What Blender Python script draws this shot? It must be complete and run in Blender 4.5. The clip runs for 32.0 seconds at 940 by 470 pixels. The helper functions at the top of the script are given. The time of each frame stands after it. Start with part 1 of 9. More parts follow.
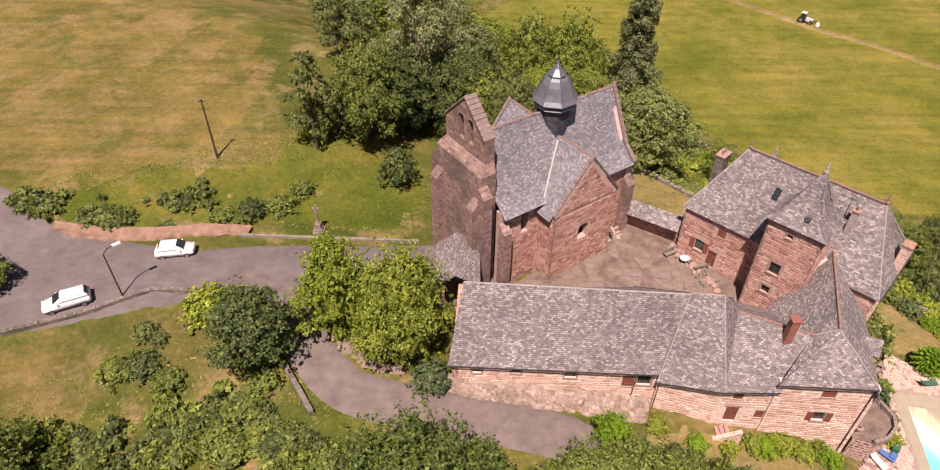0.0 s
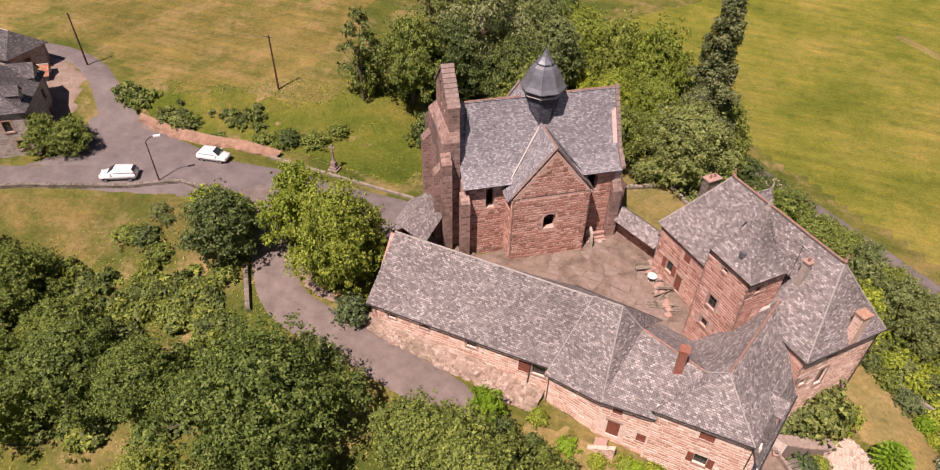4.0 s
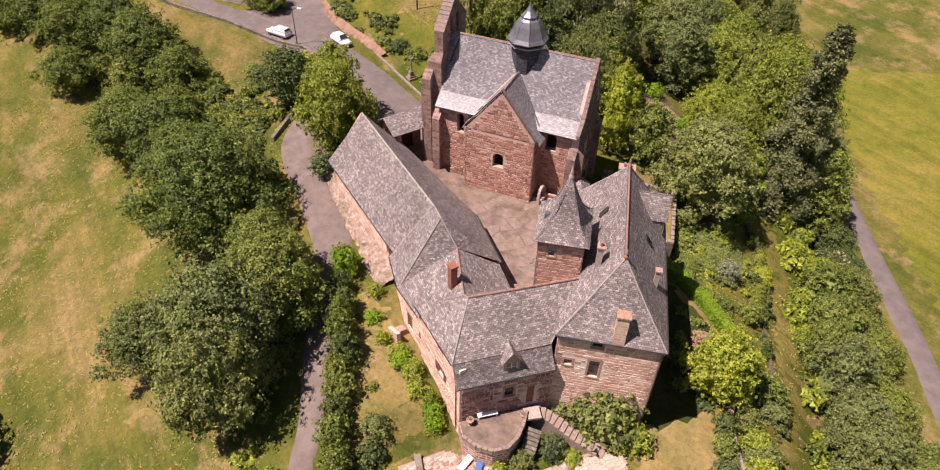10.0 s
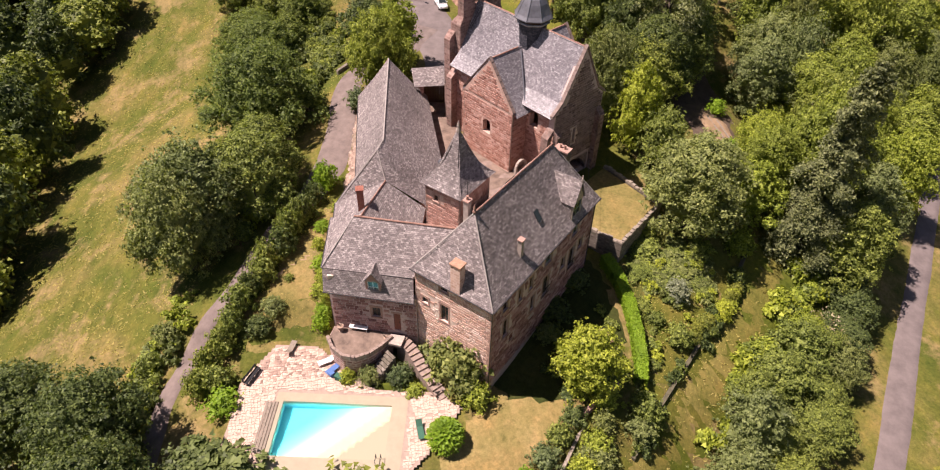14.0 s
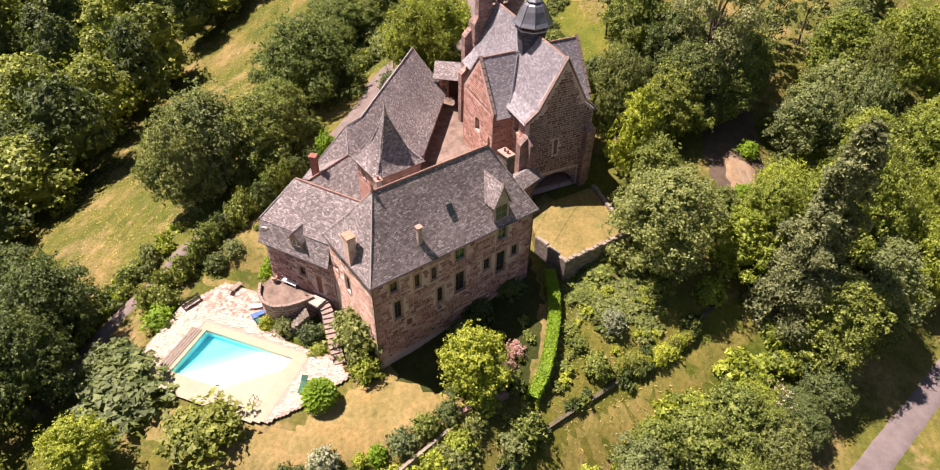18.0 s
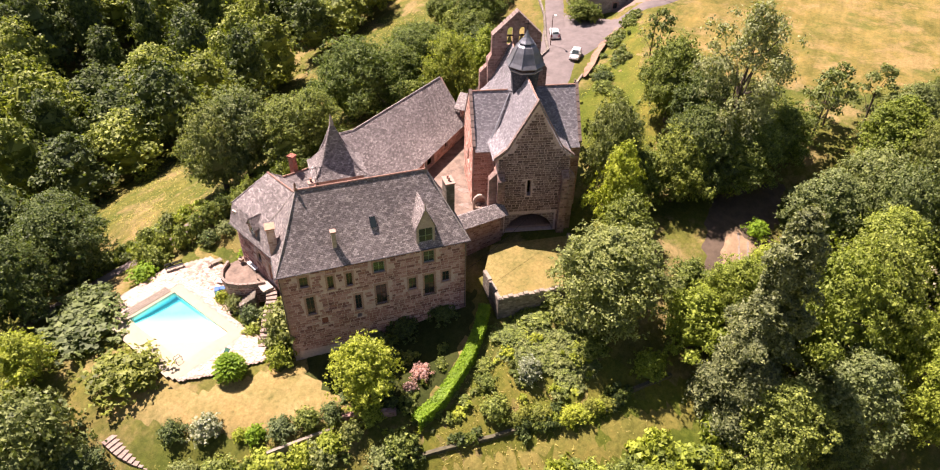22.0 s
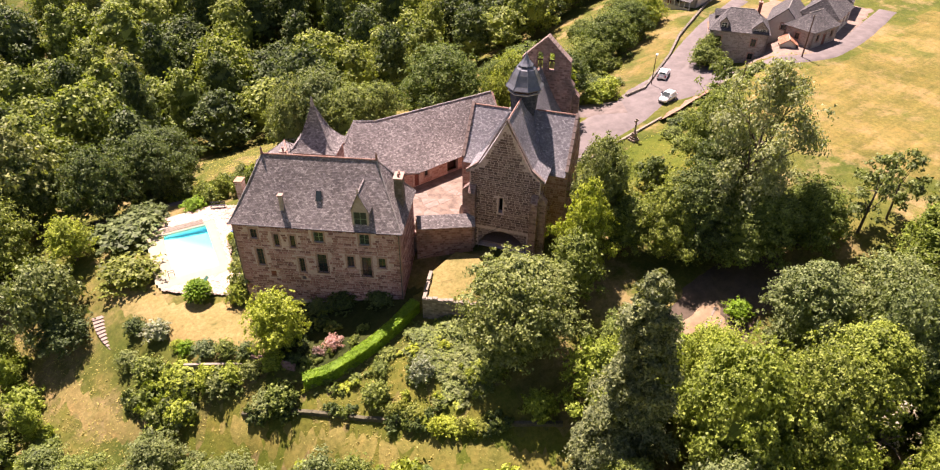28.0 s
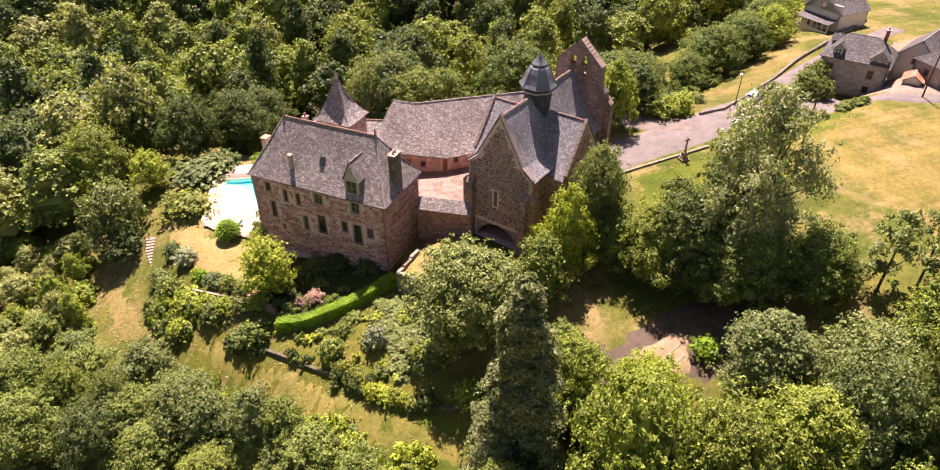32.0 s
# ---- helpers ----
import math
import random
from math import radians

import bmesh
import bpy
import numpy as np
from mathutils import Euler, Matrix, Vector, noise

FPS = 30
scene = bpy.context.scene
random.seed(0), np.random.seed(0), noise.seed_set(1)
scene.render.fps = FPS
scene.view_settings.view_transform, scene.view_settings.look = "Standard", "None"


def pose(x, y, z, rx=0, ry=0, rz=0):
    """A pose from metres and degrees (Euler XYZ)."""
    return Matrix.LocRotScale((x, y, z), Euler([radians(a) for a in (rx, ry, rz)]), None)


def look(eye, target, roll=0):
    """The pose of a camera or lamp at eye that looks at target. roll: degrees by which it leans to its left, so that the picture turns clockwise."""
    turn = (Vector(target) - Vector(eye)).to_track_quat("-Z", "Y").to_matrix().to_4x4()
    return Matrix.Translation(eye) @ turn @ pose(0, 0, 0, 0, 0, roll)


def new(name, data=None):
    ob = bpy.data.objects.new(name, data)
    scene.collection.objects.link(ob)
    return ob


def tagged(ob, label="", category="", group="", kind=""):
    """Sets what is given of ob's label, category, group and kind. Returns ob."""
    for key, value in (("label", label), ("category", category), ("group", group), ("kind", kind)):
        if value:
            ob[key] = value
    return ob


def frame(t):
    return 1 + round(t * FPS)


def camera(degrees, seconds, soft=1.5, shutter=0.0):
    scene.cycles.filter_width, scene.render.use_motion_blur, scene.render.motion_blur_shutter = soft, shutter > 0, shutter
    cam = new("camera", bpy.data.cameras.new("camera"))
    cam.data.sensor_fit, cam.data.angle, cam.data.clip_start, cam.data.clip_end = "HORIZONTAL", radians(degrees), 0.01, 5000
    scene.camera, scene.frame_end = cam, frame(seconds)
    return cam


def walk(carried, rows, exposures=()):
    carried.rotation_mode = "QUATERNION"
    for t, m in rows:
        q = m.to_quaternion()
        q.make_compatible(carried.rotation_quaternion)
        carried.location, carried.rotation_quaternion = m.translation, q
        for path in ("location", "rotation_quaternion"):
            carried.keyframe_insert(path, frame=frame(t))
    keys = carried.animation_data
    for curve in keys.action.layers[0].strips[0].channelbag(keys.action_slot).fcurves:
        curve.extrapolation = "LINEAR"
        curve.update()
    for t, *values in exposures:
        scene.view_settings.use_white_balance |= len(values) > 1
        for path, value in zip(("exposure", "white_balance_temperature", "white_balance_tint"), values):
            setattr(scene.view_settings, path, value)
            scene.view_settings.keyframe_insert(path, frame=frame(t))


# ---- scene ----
cam = camera(70.6, 32.0, 1.15)
# seconds, eye, yaw, pitch, lean
PATH = [
    (0, -0.01, -0.08, 45.03, 0.086, -40.480, 0.519),
    (0.5, 2.48, -0.48, 45.06, 2.459, -40.512, 0.609),
    (1, 5.22, -0.78, 45.07, 5.155, -40.540, 0.750),
    (1.5, 7.83, -0.95, 45.09, 7.593, -40.581, 0.854),
    (2, 10.69, -0.98, 45.14, 10.109, -40.652, 0.972),
    (2.5, 13.52, -1.01, 45.13, 12.504, -40.670, 1.055),
    (3, 16.80, -0.97, 45.08, 15.238, -40.680, 1.131),
    (3.5, 19.97, -0.85, 45.08, 18.064, -40.717, 1.148),
    (5.5, 33.70, 0.75, 44.86, 29.850, -40.751, 1.266),
    (6, 37.19, 1.46, 44.92, 32.695, -40.799, 1.347),
    (6.5, 40.43, 2.38, 44.92, 35.415, -40.853, 1.404),
    (7, 44.03, 3.60, 44.92, 38.511, -40.879, 1.528),
    (7.5, 47.37, 5.04, 44.95, 41.536, -40.937, 1.553),
    (8, 50.82, 6.84, 44.98, 44.713, -41.037, 1.688),
    (8.5, 54.00, 8.68, 44.98, 47.888, -41.085, 1.783),
    (9, 57.28, 10.86, 44.93, 51.201, -41.123, 1.849),
    (9.5, 60.24, 13.12, 44.91, 54.137, -41.201, 1.746),
    (10, 63.41, 15.64, 44.90, 56.968, -41.266, 1.632),
    (10.5, 66.17, 18.15, 44.92, 59.475, -41.326, 1.594),
    (11, 69.00, 21.06, 44.84, 62.577, -41.325, 1.617),
    (11.5, 71.22, 23.97, 44.86, 65.799, -41.413, 1.551),
    (12, 73.58, 27.25, 44.81, 69.251, -41.473, 1.512),
    (12.5, 75.52, 30.22, 44.85, 72.184, -41.577, 1.533),
    (13, 77.40, 33.61, 44.83, 74.820, -41.589, 1.446),
    (13.5, 79.03, 36.91, 44.85, 77.657, -41.661, 1.503),
    (14, 80.47, 40.51, 44.88, 81.191, -41.718, 1.489),
    (14.5, 81.46, 43.69, 44.82, 83.206, -41.707, 1.473),
    (16.5, 82.88, 55.58, 44.95, 92.869, -41.982, 1.447),
    (17, 82.90, 58.44, 44.97, 94.981, -41.984, 1.436),
    (17.5, 82.83, 61.04, 44.97, 96.906, -41.657, 1.424),
    (18, 82.59, 63.79, 44.99, 99.198, -41.227, 1.422),
    (18.5, 82.26, 66.32, 45.06, 101.146, -40.858, 1.402),
    (19, 81.89, 69.34, 45.03, 103.069, -40.375, 1.342),
    (19.5, 81.48, 72.33, 45.00, 105.277, -39.930, 1.340),
    (20, 80.73, 75.63, 45.02, 107.947, -39.551, 1.315),
    (20.5, 79.98, 78.58, 45.00, 110.279, -39.135, 1.286),
    (21, 79.11, 81.59, 44.96, 112.619, -38.690, 1.212),
    (21.5, 78.21, 84.24, 44.98, 114.724, -38.303, 1.145),
    (22, 77.11, 87.06, 44.96, 117.255, -37.867, 1.030),
    (22.5, 75.97, 89.56, 45.11, 119.588, -37.538, 0.947),
    (23, 74.89, 92.34, 45.23, 122.098, -37.039, 0.832),
    (23.5, 73.58, 94.52, 45.10, 124.010, -36.607, 0.833),
    (24, 72.26, 96.99, 45.09, 125.950, -36.170, 0.736),
    (24.5, 70.92, 99.14, 45.08, 127.728, -35.810, 0.696),
    (25, 69.44, 101.44, 45.03, 129.698, -35.777, 0.679),
    (25.5, 67.98, 103.53, 45.05, 131.713, -35.813, 0.618),
    (27.5, 61.34, 111.75, 45.12, 139.827, -35.938, 0.536),
    (28, 59.32, 113.66, 45.11, 142.050, -35.961, 0.474),
    (28.5, 57.44, 115.32, 45.14, 144.263, -35.978, 0.417),
    (29, 55.35, 117.08, 45.14, 146.679, -35.994, 0.360),
    (29.5, 53.29, 118.67, 45.13, 148.857, -36.004, 0.314),
    (30, 50.95, 120.35, 45.06, 151.282, -36.021, 0.221),
    (30.5, 48.71, 121.85, 45.02, 153.525, -36.011, 0.183),
    (31, 46.19, 123.45, 45.01, 155.829, -36.010, 0.122),
    (31.5, 43.75, 124.87, 45.06, 158.015, -36.039, 0.029),
    (32, 41.11, 126.30, 45.12, 160.313, -36.028, -0.022),
]
EXPOSURES = [(0.0, 0.48, 6850, 31), (9.0, 0.6, 6800, 31), (14.0, 0.84, 6800, 31), (19.0, 1.26, 6800, 30), (22.0, 1.45, 6850, 31), (25.0, 1.51, 6850, 32), (32.0, 1.6, 6900, 33)]
walk(cam, [(t, pose(x, y, z, 90 + pitch, 0, yaw) @ pose(0, 0, 0, 0, 0, lean)) for t, x, y, z, yaw, pitch, lean in PATH], EXPOSURES)

# ---- sky and sun ----
SUN = Vector((0.11, 0.505, -1.0)).normalized()
world = bpy.data.worlds.new("sky")
scene.world = world
world.use_nodes = True
wn = world.node_tree
sky = wn.nodes.new("ShaderNodeTexSky")
sky.sky_type, sky.sun_disc = "NISHITA", False
sky.sun_elevation = math.asin(-SUN.z)
sky.sun_rotation = math.atan2(-SUN.x, -SUN.y)
wn.nodes["Background"].inputs["Strength"].default_value = 0.037
wn.links.new(sky.outputs[0], wn.nodes["Background"].inputs["Color"])
lamp = bpy.data.lights.new("sun", "SUN")
lamp.energy, lamp.angle, lamp.color = 5.0, radians(0.53), (1.0, 0.94, 0.84)
sun = new("sun", lamp)
sun.matrix_world = look((0, 0, 120), Vector((0, 0, 120)) + SUN)
scene.view_settings.exposure = 0.0


# ---- materials ----
def shader(name, rough=0.85, spec=0.3, metal=0.0):
    m = bpy.data.materials.new(name)
    m.use_nodes = True
    b = m.node_tree.nodes["Principled BSDF"]
    b.inputs["Roughness"].default_value, b.inputs["Metallic"].default_value = rough, metal
    b.inputs["Specular IOR Level"].default_value = spec
    return m, m.node_tree, b


def node(nt, kind, **given):
    n = nt.nodes.new("ShaderNode" + kind)
    for k, v in given.items():
        k = k.replace("_", " ")
        n.inputs[k].default_value = v
    return n


def coords(nt, space="Object"):
    return nt.nodes.new("ShaderNodeTexCoord").outputs[space]


def noise_of(nt, at, scale, detail=4.0, rough=0.6):
    n = node(nt, "TexNoise", Scale=scale, Detail=detail, Roughness=rough)
    nt.links.new(at, n.inputs["Vector"])
    return n.outputs["Fac"]


def ramp(nt, fac, stops):
    r = nt.nodes.new("ShaderNodeValToRGB")
    e = r.color_ramp.elements
    while len(e) < len(stops):
        e.new(0.5)
    for el, (p, c) in zip(e, stops):
        el.position, el.color = p, (*c, 1.0)
    nt.links.new(fac, r.inputs["Fac"])
    return r.outputs["Color"]


def mixed(nt, fac, a, b, blend="MIX"):
    n = nt.nodes.new("ShaderNodeMix")
    n.data_type, n.blend_type = "RGBA", blend
    for slot, v in ((0, fac), (6, a), (7, b)):
        if isinstance(v, (int, float)):
            n.inputs[slot].default_value = v
        elif isinstance(v, tuple):
            n.inputs[slot].default_value = (*v, 1.0)
        else:
            nt.links.new(v, n.inputs[slot])
    return n.outputs[2]


def bumped(nt, b, height, strength=0.5, distance=0.03):
    n = node(nt, "Bump", Strength=strength, Distance=distance)
    nt.links.new(height, n.inputs["Height"])
    nt.links.new(n.outputs["Normal"], b.inputs["Normal"])


def masonry(name, stones, mortar, length=0.55, height=0.27, gap=0.03, stain=(0.10, 0.07, 0.06), stain_from=0.55, joint=0.5):
    """Coursed stone on a UV map in metres."""
    m, nt, b = shader(name, 0.9, 0.2)
    uv = coords(nt, "UV")
    wob = node(nt, "TexNoise", Scale=2.2, Detail=2.0)
    nt.links.new(uv, wob.inputs["Vector"])
    add = nt.nodes.new("ShaderNodeVectorMath")
    add.operation = "MULTIPLY_ADD"
    nt.links.new(wob.outputs["Color"], add.inputs[0])
    add.inputs[1].default_value = (0.10, 0.07, 0)
    nt.links.new(uv, add.inputs[2])
    br = node(nt, "TexBrick", Scale=1.0, Mortar_Size=gap, Mortar_Smooth=0.3, Brick_Width=length, Row_Height=height, Bias=0.0)
    br.offset_frequency, br.squash, br.squash_frequency = 2, 0.7, 3
    nt.links.new(add.outputs[0], br.inputs["Vector"])
    br.inputs["Color1"].default_value, br.inputs["Color2"].default_value = (0, 0, 0, 1), (1, 1, 1, 1)
    br.inputs["Mortar"].default_value = (0.5, 0.5, 0.5, 1)
    tone = ramp(nt, br.outputs["Color"], [(0.0, stones[0]), (0.35, stones[1]), (0.7, stones[2]), (1.0, stones[3])])
    grain = noise_of(nt, uv, 9.0, 6.0, 0.7)
    tone = mixed(nt, 0.5, tone, ramp(nt, grain, [(0.3, (0.35, 0.35, 0.35)), (0.7, (1.0, 1.0, 1.0))]), "MULTIPLY")
    fac = nt.nodes.new("ShaderNodeMath")
    fac.operation, fac.inputs[1].default_value = "MULTIPLY", joint
    nt.links.new(br.outputs["Fac"], fac.inputs[0])
    tone = mixed(nt, fac.outputs[0], tone, mortar)
    big = noise_of(nt, coords(nt, "Object"), 0.35, 5.0, 0.65)
    tone = mixed(nt, ramp(nt, big, [(stain_from, (0, 0, 0)), (stain_from + 0.2, (0.75, 0.75, 0.75))]), tone, stain)
    nt.links.new(tone, b.inputs["Base Color"])
    h = mixed(nt, br.outputs["Fac"], grain, (0.0, 0.0, 0.0))
    bumped(nt, b, h, 0.7, 0.05)
    return m


def slates(name, tones, lichen, lichen_from=0.62, width=0.28, row=0.18, rough=0.75, spec=0.18):
    m, nt, b = shader(name, rough, spec)
    uv = coords(nt, "UV")
    br = node(nt, "TexBrick", Scale=1.0, Mortar_Size=0.012, Mortar_Smooth=0.1, Brick_Width=width, Row_Height=row)
    nt.links.new(uv, br.inputs["Vector"])
    br.inputs["Color1"].default_value, br.inputs["Color2"].default_value = (0, 0, 0, 1), (1, 1, 1, 1)
    br.inputs["Mortar"].default_value = (0.1, 0.1, 0.1, 1)
    tone = ramp(nt, br.outputs["Color"], [(0.0, tones[0]), (0.4, tones[1]), (0.75, tones[2]), (1.0, tones[3])])
    tone = mixed(nt, ramp(nt, br.outputs["Fac"], [(0.0, (0, 0, 0)), (1.0, (0.6, 0.6, 0.6))]), tone, (0.03, 0.028, 0.03))
    at = coords(nt, "Object")
    fine = noise_of(nt, uv, 5.5, 5.0, 0.75)
    tone = mixed(nt, 0.75, tone, ramp(nt, fine, [(0.30, (0.52, 0.51, 0.51)), (0.53, (0.92, 0.92, 0.92)), (0.71, (1.25, 1.22, 1.2))]), "MULTIPLY")
    spots = noise_of(nt, uv, 2.8, 8.0, 0.8)
    tone = mixed(nt, ramp(nt, spots, [(lichen_from, (0, 0, 0)), (lichen_from + 0.1, (0.8, 0.8, 0.8))]), tone, lichen)
    big = noise_of(nt, at, 0.22, 4.0, 0.6)
    tone = mixed(nt, 0.6, tone, ramp(nt, big, [(0.3, (0.62, 0.60, 0.60)), (0.7, (1.15, 1.12, 1.12))]), "MULTIPLY")
    nt.links.new(tone, b.inputs["Base Color"])
    bumped(nt, b, mixed(nt, br.outputs["Fac"], br.outputs["Color"], (0.0, 0.0, 0.0)), 0.5, 0.03)
    return m


def plain(name, colour, rough=0.7, metal=0.0, scale=6.0, vary=0.35, bump=0.3, spec=0.3):
    m, nt, b = shader(name, rough, spec, metal)
    at = coords(nt)
    n = noise_of(nt, at, scale, 6.0, 0.7)
    lo, hi = tuple(c * (1 - vary) for c in colour), tuple(min(1.0, c * (1 + vary)) for c in colour)
    nt.links.new(ramp(nt, n, [(0.25, lo), (0.75, hi)]), b.inputs["Base Color"])
    if bump:
        bumped(nt, b, n, bump, 0.02)
    return m


def leafy(name, dark, mid, light, rough=0.55, patch=0.5):
    """Leaves: tone by island and by clump; part of the light passes through."""
    dark, mid, light = ((0.915 * r, 0.93 * g, 1.0 * b) for r, g, b in (dark, mid, light))
    m, nt, b = shader(name, rough, 0.25)
    geo = nt.nodes.new("ShaderNodeNewGeometry")
    tone = ramp(nt, geo.outputs["Random Per Island"], [(0.0, tuple(0.9 * a + 0.1 * b for a, b in zip(dark, mid))), (0.5, mid), (1.0, tuple(0.9 * a + 0.1 * b for a, b in zip(light, mid)))])
    info = nt.nodes.new("ShaderNodeObjectInfo")
    tone = mixed(nt, 0.5, tone, ramp(nt, info.outputs["Random"], [(0.0, (0.65, 0.72, 0.6)), (0.5, (1.0, 1.0, 1.0)), (1.0, (1.3, 1.2, 0.9))]), "MULTIPLY")
    clump = noise_of(nt, coords(nt), patch, 3.0)
    tone = mixed(nt, 0.6, tone, ramp(nt, clump, [(0.3, (0.6, 0.65, 0.6)), (0.7, (1.3, 1.25, 1.1))]), "MULTIPLY")
    nt.links.new(tone, b.inputs["Base Color"])
    tr = nt.nodes.new("ShaderNodeBsdfTranslucent")
    nt.links.new(mixed(nt, 1.0, tone, (1.15, 1.22, 0.42), "MULTIPLY"), tr.inputs["Color"])
    mx = nt.nodes.new("ShaderNodeMixShader")
    mx.inputs[0].default_value = 0.35
    nt.links.new(b.outputs[0], mx.inputs[1])
    nt.links.new(tr.outputs[0], mx.inputs[2])
    nt.links.new(mx.outputs[0], nt.nodes["Material Output"].inputs["Surface"])
    return m


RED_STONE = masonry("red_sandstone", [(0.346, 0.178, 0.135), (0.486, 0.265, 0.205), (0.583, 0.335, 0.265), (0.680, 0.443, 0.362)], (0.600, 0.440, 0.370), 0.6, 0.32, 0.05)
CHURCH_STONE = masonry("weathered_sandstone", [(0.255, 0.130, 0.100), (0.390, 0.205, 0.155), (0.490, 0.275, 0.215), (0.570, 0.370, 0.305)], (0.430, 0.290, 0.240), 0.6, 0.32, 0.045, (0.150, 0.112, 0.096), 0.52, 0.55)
# Paler copy of the sandstone for walls that face the sun.
BARN_STONE = masonry("sun_side_sandstone", [(0.557, 0.336, 0.252), (0.672, 0.430, 0.331), (0.745, 0.514, 0.410), (0.809, 0.614, 0.514)], (0.740, 0.590, 0.500), 0.6, 0.32, 0.05, (0.300, 0.185, 0.145), 0.62, 0.7)
# Darker copy of the sandstone for walls turned from the sun.
MANOR_STONE = masonry("shade_side_sandstone", [(0.201, 0.093, 0.078), (0.307, 0.148, 0.122), (0.413, 0.223, 0.189), (0.530, 0.339, 0.297)], (0.640, 0.490, 0.430), 0.66, 0.36, 0.07, (0.215, 0.138, 0.120), 0.62, 0.8)
GREY_STONE = masonry("grey_field_stone", [(0.13, 0.11, 0.09), (0.2, 0.17, 0.14), (0.27, 0.23, 0.19), (0.34, 0.30, 0.26)], (0.17, 0.14, 0.11), 0.5, 0.28, 0.04, (0.07, 0.07, 0.04), 0.5, 0.5)
BLUE_SLATE = slates("blue_grey_slate", [(0.193, 0.183, 0.195), (0.258, 0.246, 0.260), (0.330, 0.318, 0.329), (0.459, 0.444, 0.448)], (0.560, 0.535, 0.515), 0.64, rough=0.46, spec=0.42)
STONE_SLATE = slates("lichened_stone_slate", [(0.182, 0.160, 0.154), (0.257, 0.226, 0.215), (0.336, 0.299, 0.285), (0.479, 0.435, 0.408)], (0.500, 0.450, 0.375), 0.63)
DARK_SLATE = slates("dark_slate", [(0.05, 0.055, 0.07), (0.08, 0.085, 0.105), (0.11, 0.115, 0.135), (0.15, 0.155, 0.17)], (0.2, 0.2, 0.2), 0.75, 0.2, 0.14)
STONE_HIP = plain("lime_hip_mortar", (0.34, 0.31, 0.28), 0.9, 0, 3.0, 0.3)
COPING = plain("ridge_terracotta", (0.29, 0.170, 0.130), 0.85, 0, 4.0, 0.45)
ROCK = plain("pink_bedrock", (0.36, 0.24, 0.18), 0.95, 0, 0.9, 0.45, 1.0)
CUT_STONE = plain("cut_pink_stone", (0.37, 0.235, 0.19), 0.85, 0, 5.0, 0.3)
BELFRY_STONE = masonry("grey_weathered_sandstone", [(0.190, 0.115, 0.095), (0.300, 0.180, 0.148), (0.390, 0.245, 0.205), (0.480, 0.335, 0.285)], (0.360, 0.265, 0.225), 0.6, 0.32, 0.045, (0.120, 0.098, 0.084), 0.46, 0.5)
# Rubble darkened to stand for the shaded face of the garden wall.
SHADE_RUBBLE = plain("shade_dark_rubble", (0.10, 0.09, 0.055), 0.95, 0, 2.5, 0.5)
COPING_GREY = plain("grey_lichened_coping", (0.235, 0.175, 0.150), 0.9, 0, 2.5, 0.45, 0.5)
MOSSY_STONE = plain("mossy_grey_stone", (0.25, 0.21, 0.165), 0.9, 0, 2.0, 0.45)
STEP_STONE = plain("worn_brown_steps", (0.27, 0.205, 0.17), 0.9, 0, 3.0, 0.35)
PALE_STONE = plain("pale_worn_stone", (0.38, 0.32, 0.275), 0.85, 0, 3.0, 0.3)
LEAD = plain("weathered_lead", (0.20, 0.21, 0.23), 0.45, 0.6, 3.0, 0.3)
IRON = plain("dark_iron", (0.03, 0.03, 0.032), 0.5, 0.8, 8.0, 0.3)
DARK_WOOD = plain("dark_stained_wood", (0.09, 0.045, 0.03), 0.7, 0, 8.0, 0.35)
SHUTTER = plain("red_brown_paint", (0.22, 0.075, 0.05), 0.6, 0, 8.0, 0.3)
GREY_WOOD = plain("grey_weathered_wood", (0.23, 0.19, 0.15), 0.85, 0, 6.0, 0.4)
WHITE_PAINT = plain("white_paint", (0.78, 0.77, 0.74), 0.5, 0, 5.0, 0.06, 0.1)
BRONZE = plain("green_bronze", (0.22, 0.20, 0.08), 0.4, 0.8, 6.0, 0.3)
glass_m, _nt, _b = shader("dark_window_glass", 0.08, 0.5)
_b.inputs["Base Color"].default_value = (0.025, 0.035, 0.035, 1)
GLASS = glass_m


# ---- building helpers ----
def put_uv(bm):
    """A UV map in metres: along the level line of each face and up its slope."""
    bm.normal_update()
    if bm.loops.layers.uv.active is not None:
        return
    lay = bm.loops.layers.uv.verify()
    for f in bm.faces:
        n = f.normal
        t = Vector((-n.y, n.x, 0))
        t = t.normalized() if t.length > 1e-3 else Vector((1, 0, 0))
        s = n.cross(t)
        for lp in f.loops:
            p = lp.vert.co
            lp[lay].uv = (p.dot(t), p.dot(s))


def link_mesh(name, bm, material, parent=None, label=""):
    put_uv(bm)
    me = bpy.data.meshes.new(name)
    bm.to_mesh(me)
    bm.free()
    me.materials.append(material)
    ob = new(name, me)
    if parent is not None:
        ob.parent = parent
    if label:
        ob["label"] = label
    return ob


def part(name, bm, material, parent, label=""):
    return link_mesh(name, bm, material, parent, label)


def thing(name, m, label, category, group="", kind=""):
    ob = new(name)
    ob.empty_display_size = 0.3
    ob.matrix_world = m
    return tagged(ob, label, category, group, kind)


def hull(bm, bottom, top):
    """A closed solid between two rings with as many points."""
    a, b = [bm.verts.new(p) for p in bottom], [bm.verts.new(p) for p in top]
    n = len(a)
    bm.faces.new(a[::-1])
    bm.faces.new(b)
    for i in range(n):
        bm.faces.new((a[i], a[(i + 1) % n], b[(i + 1) % n], b[i]))


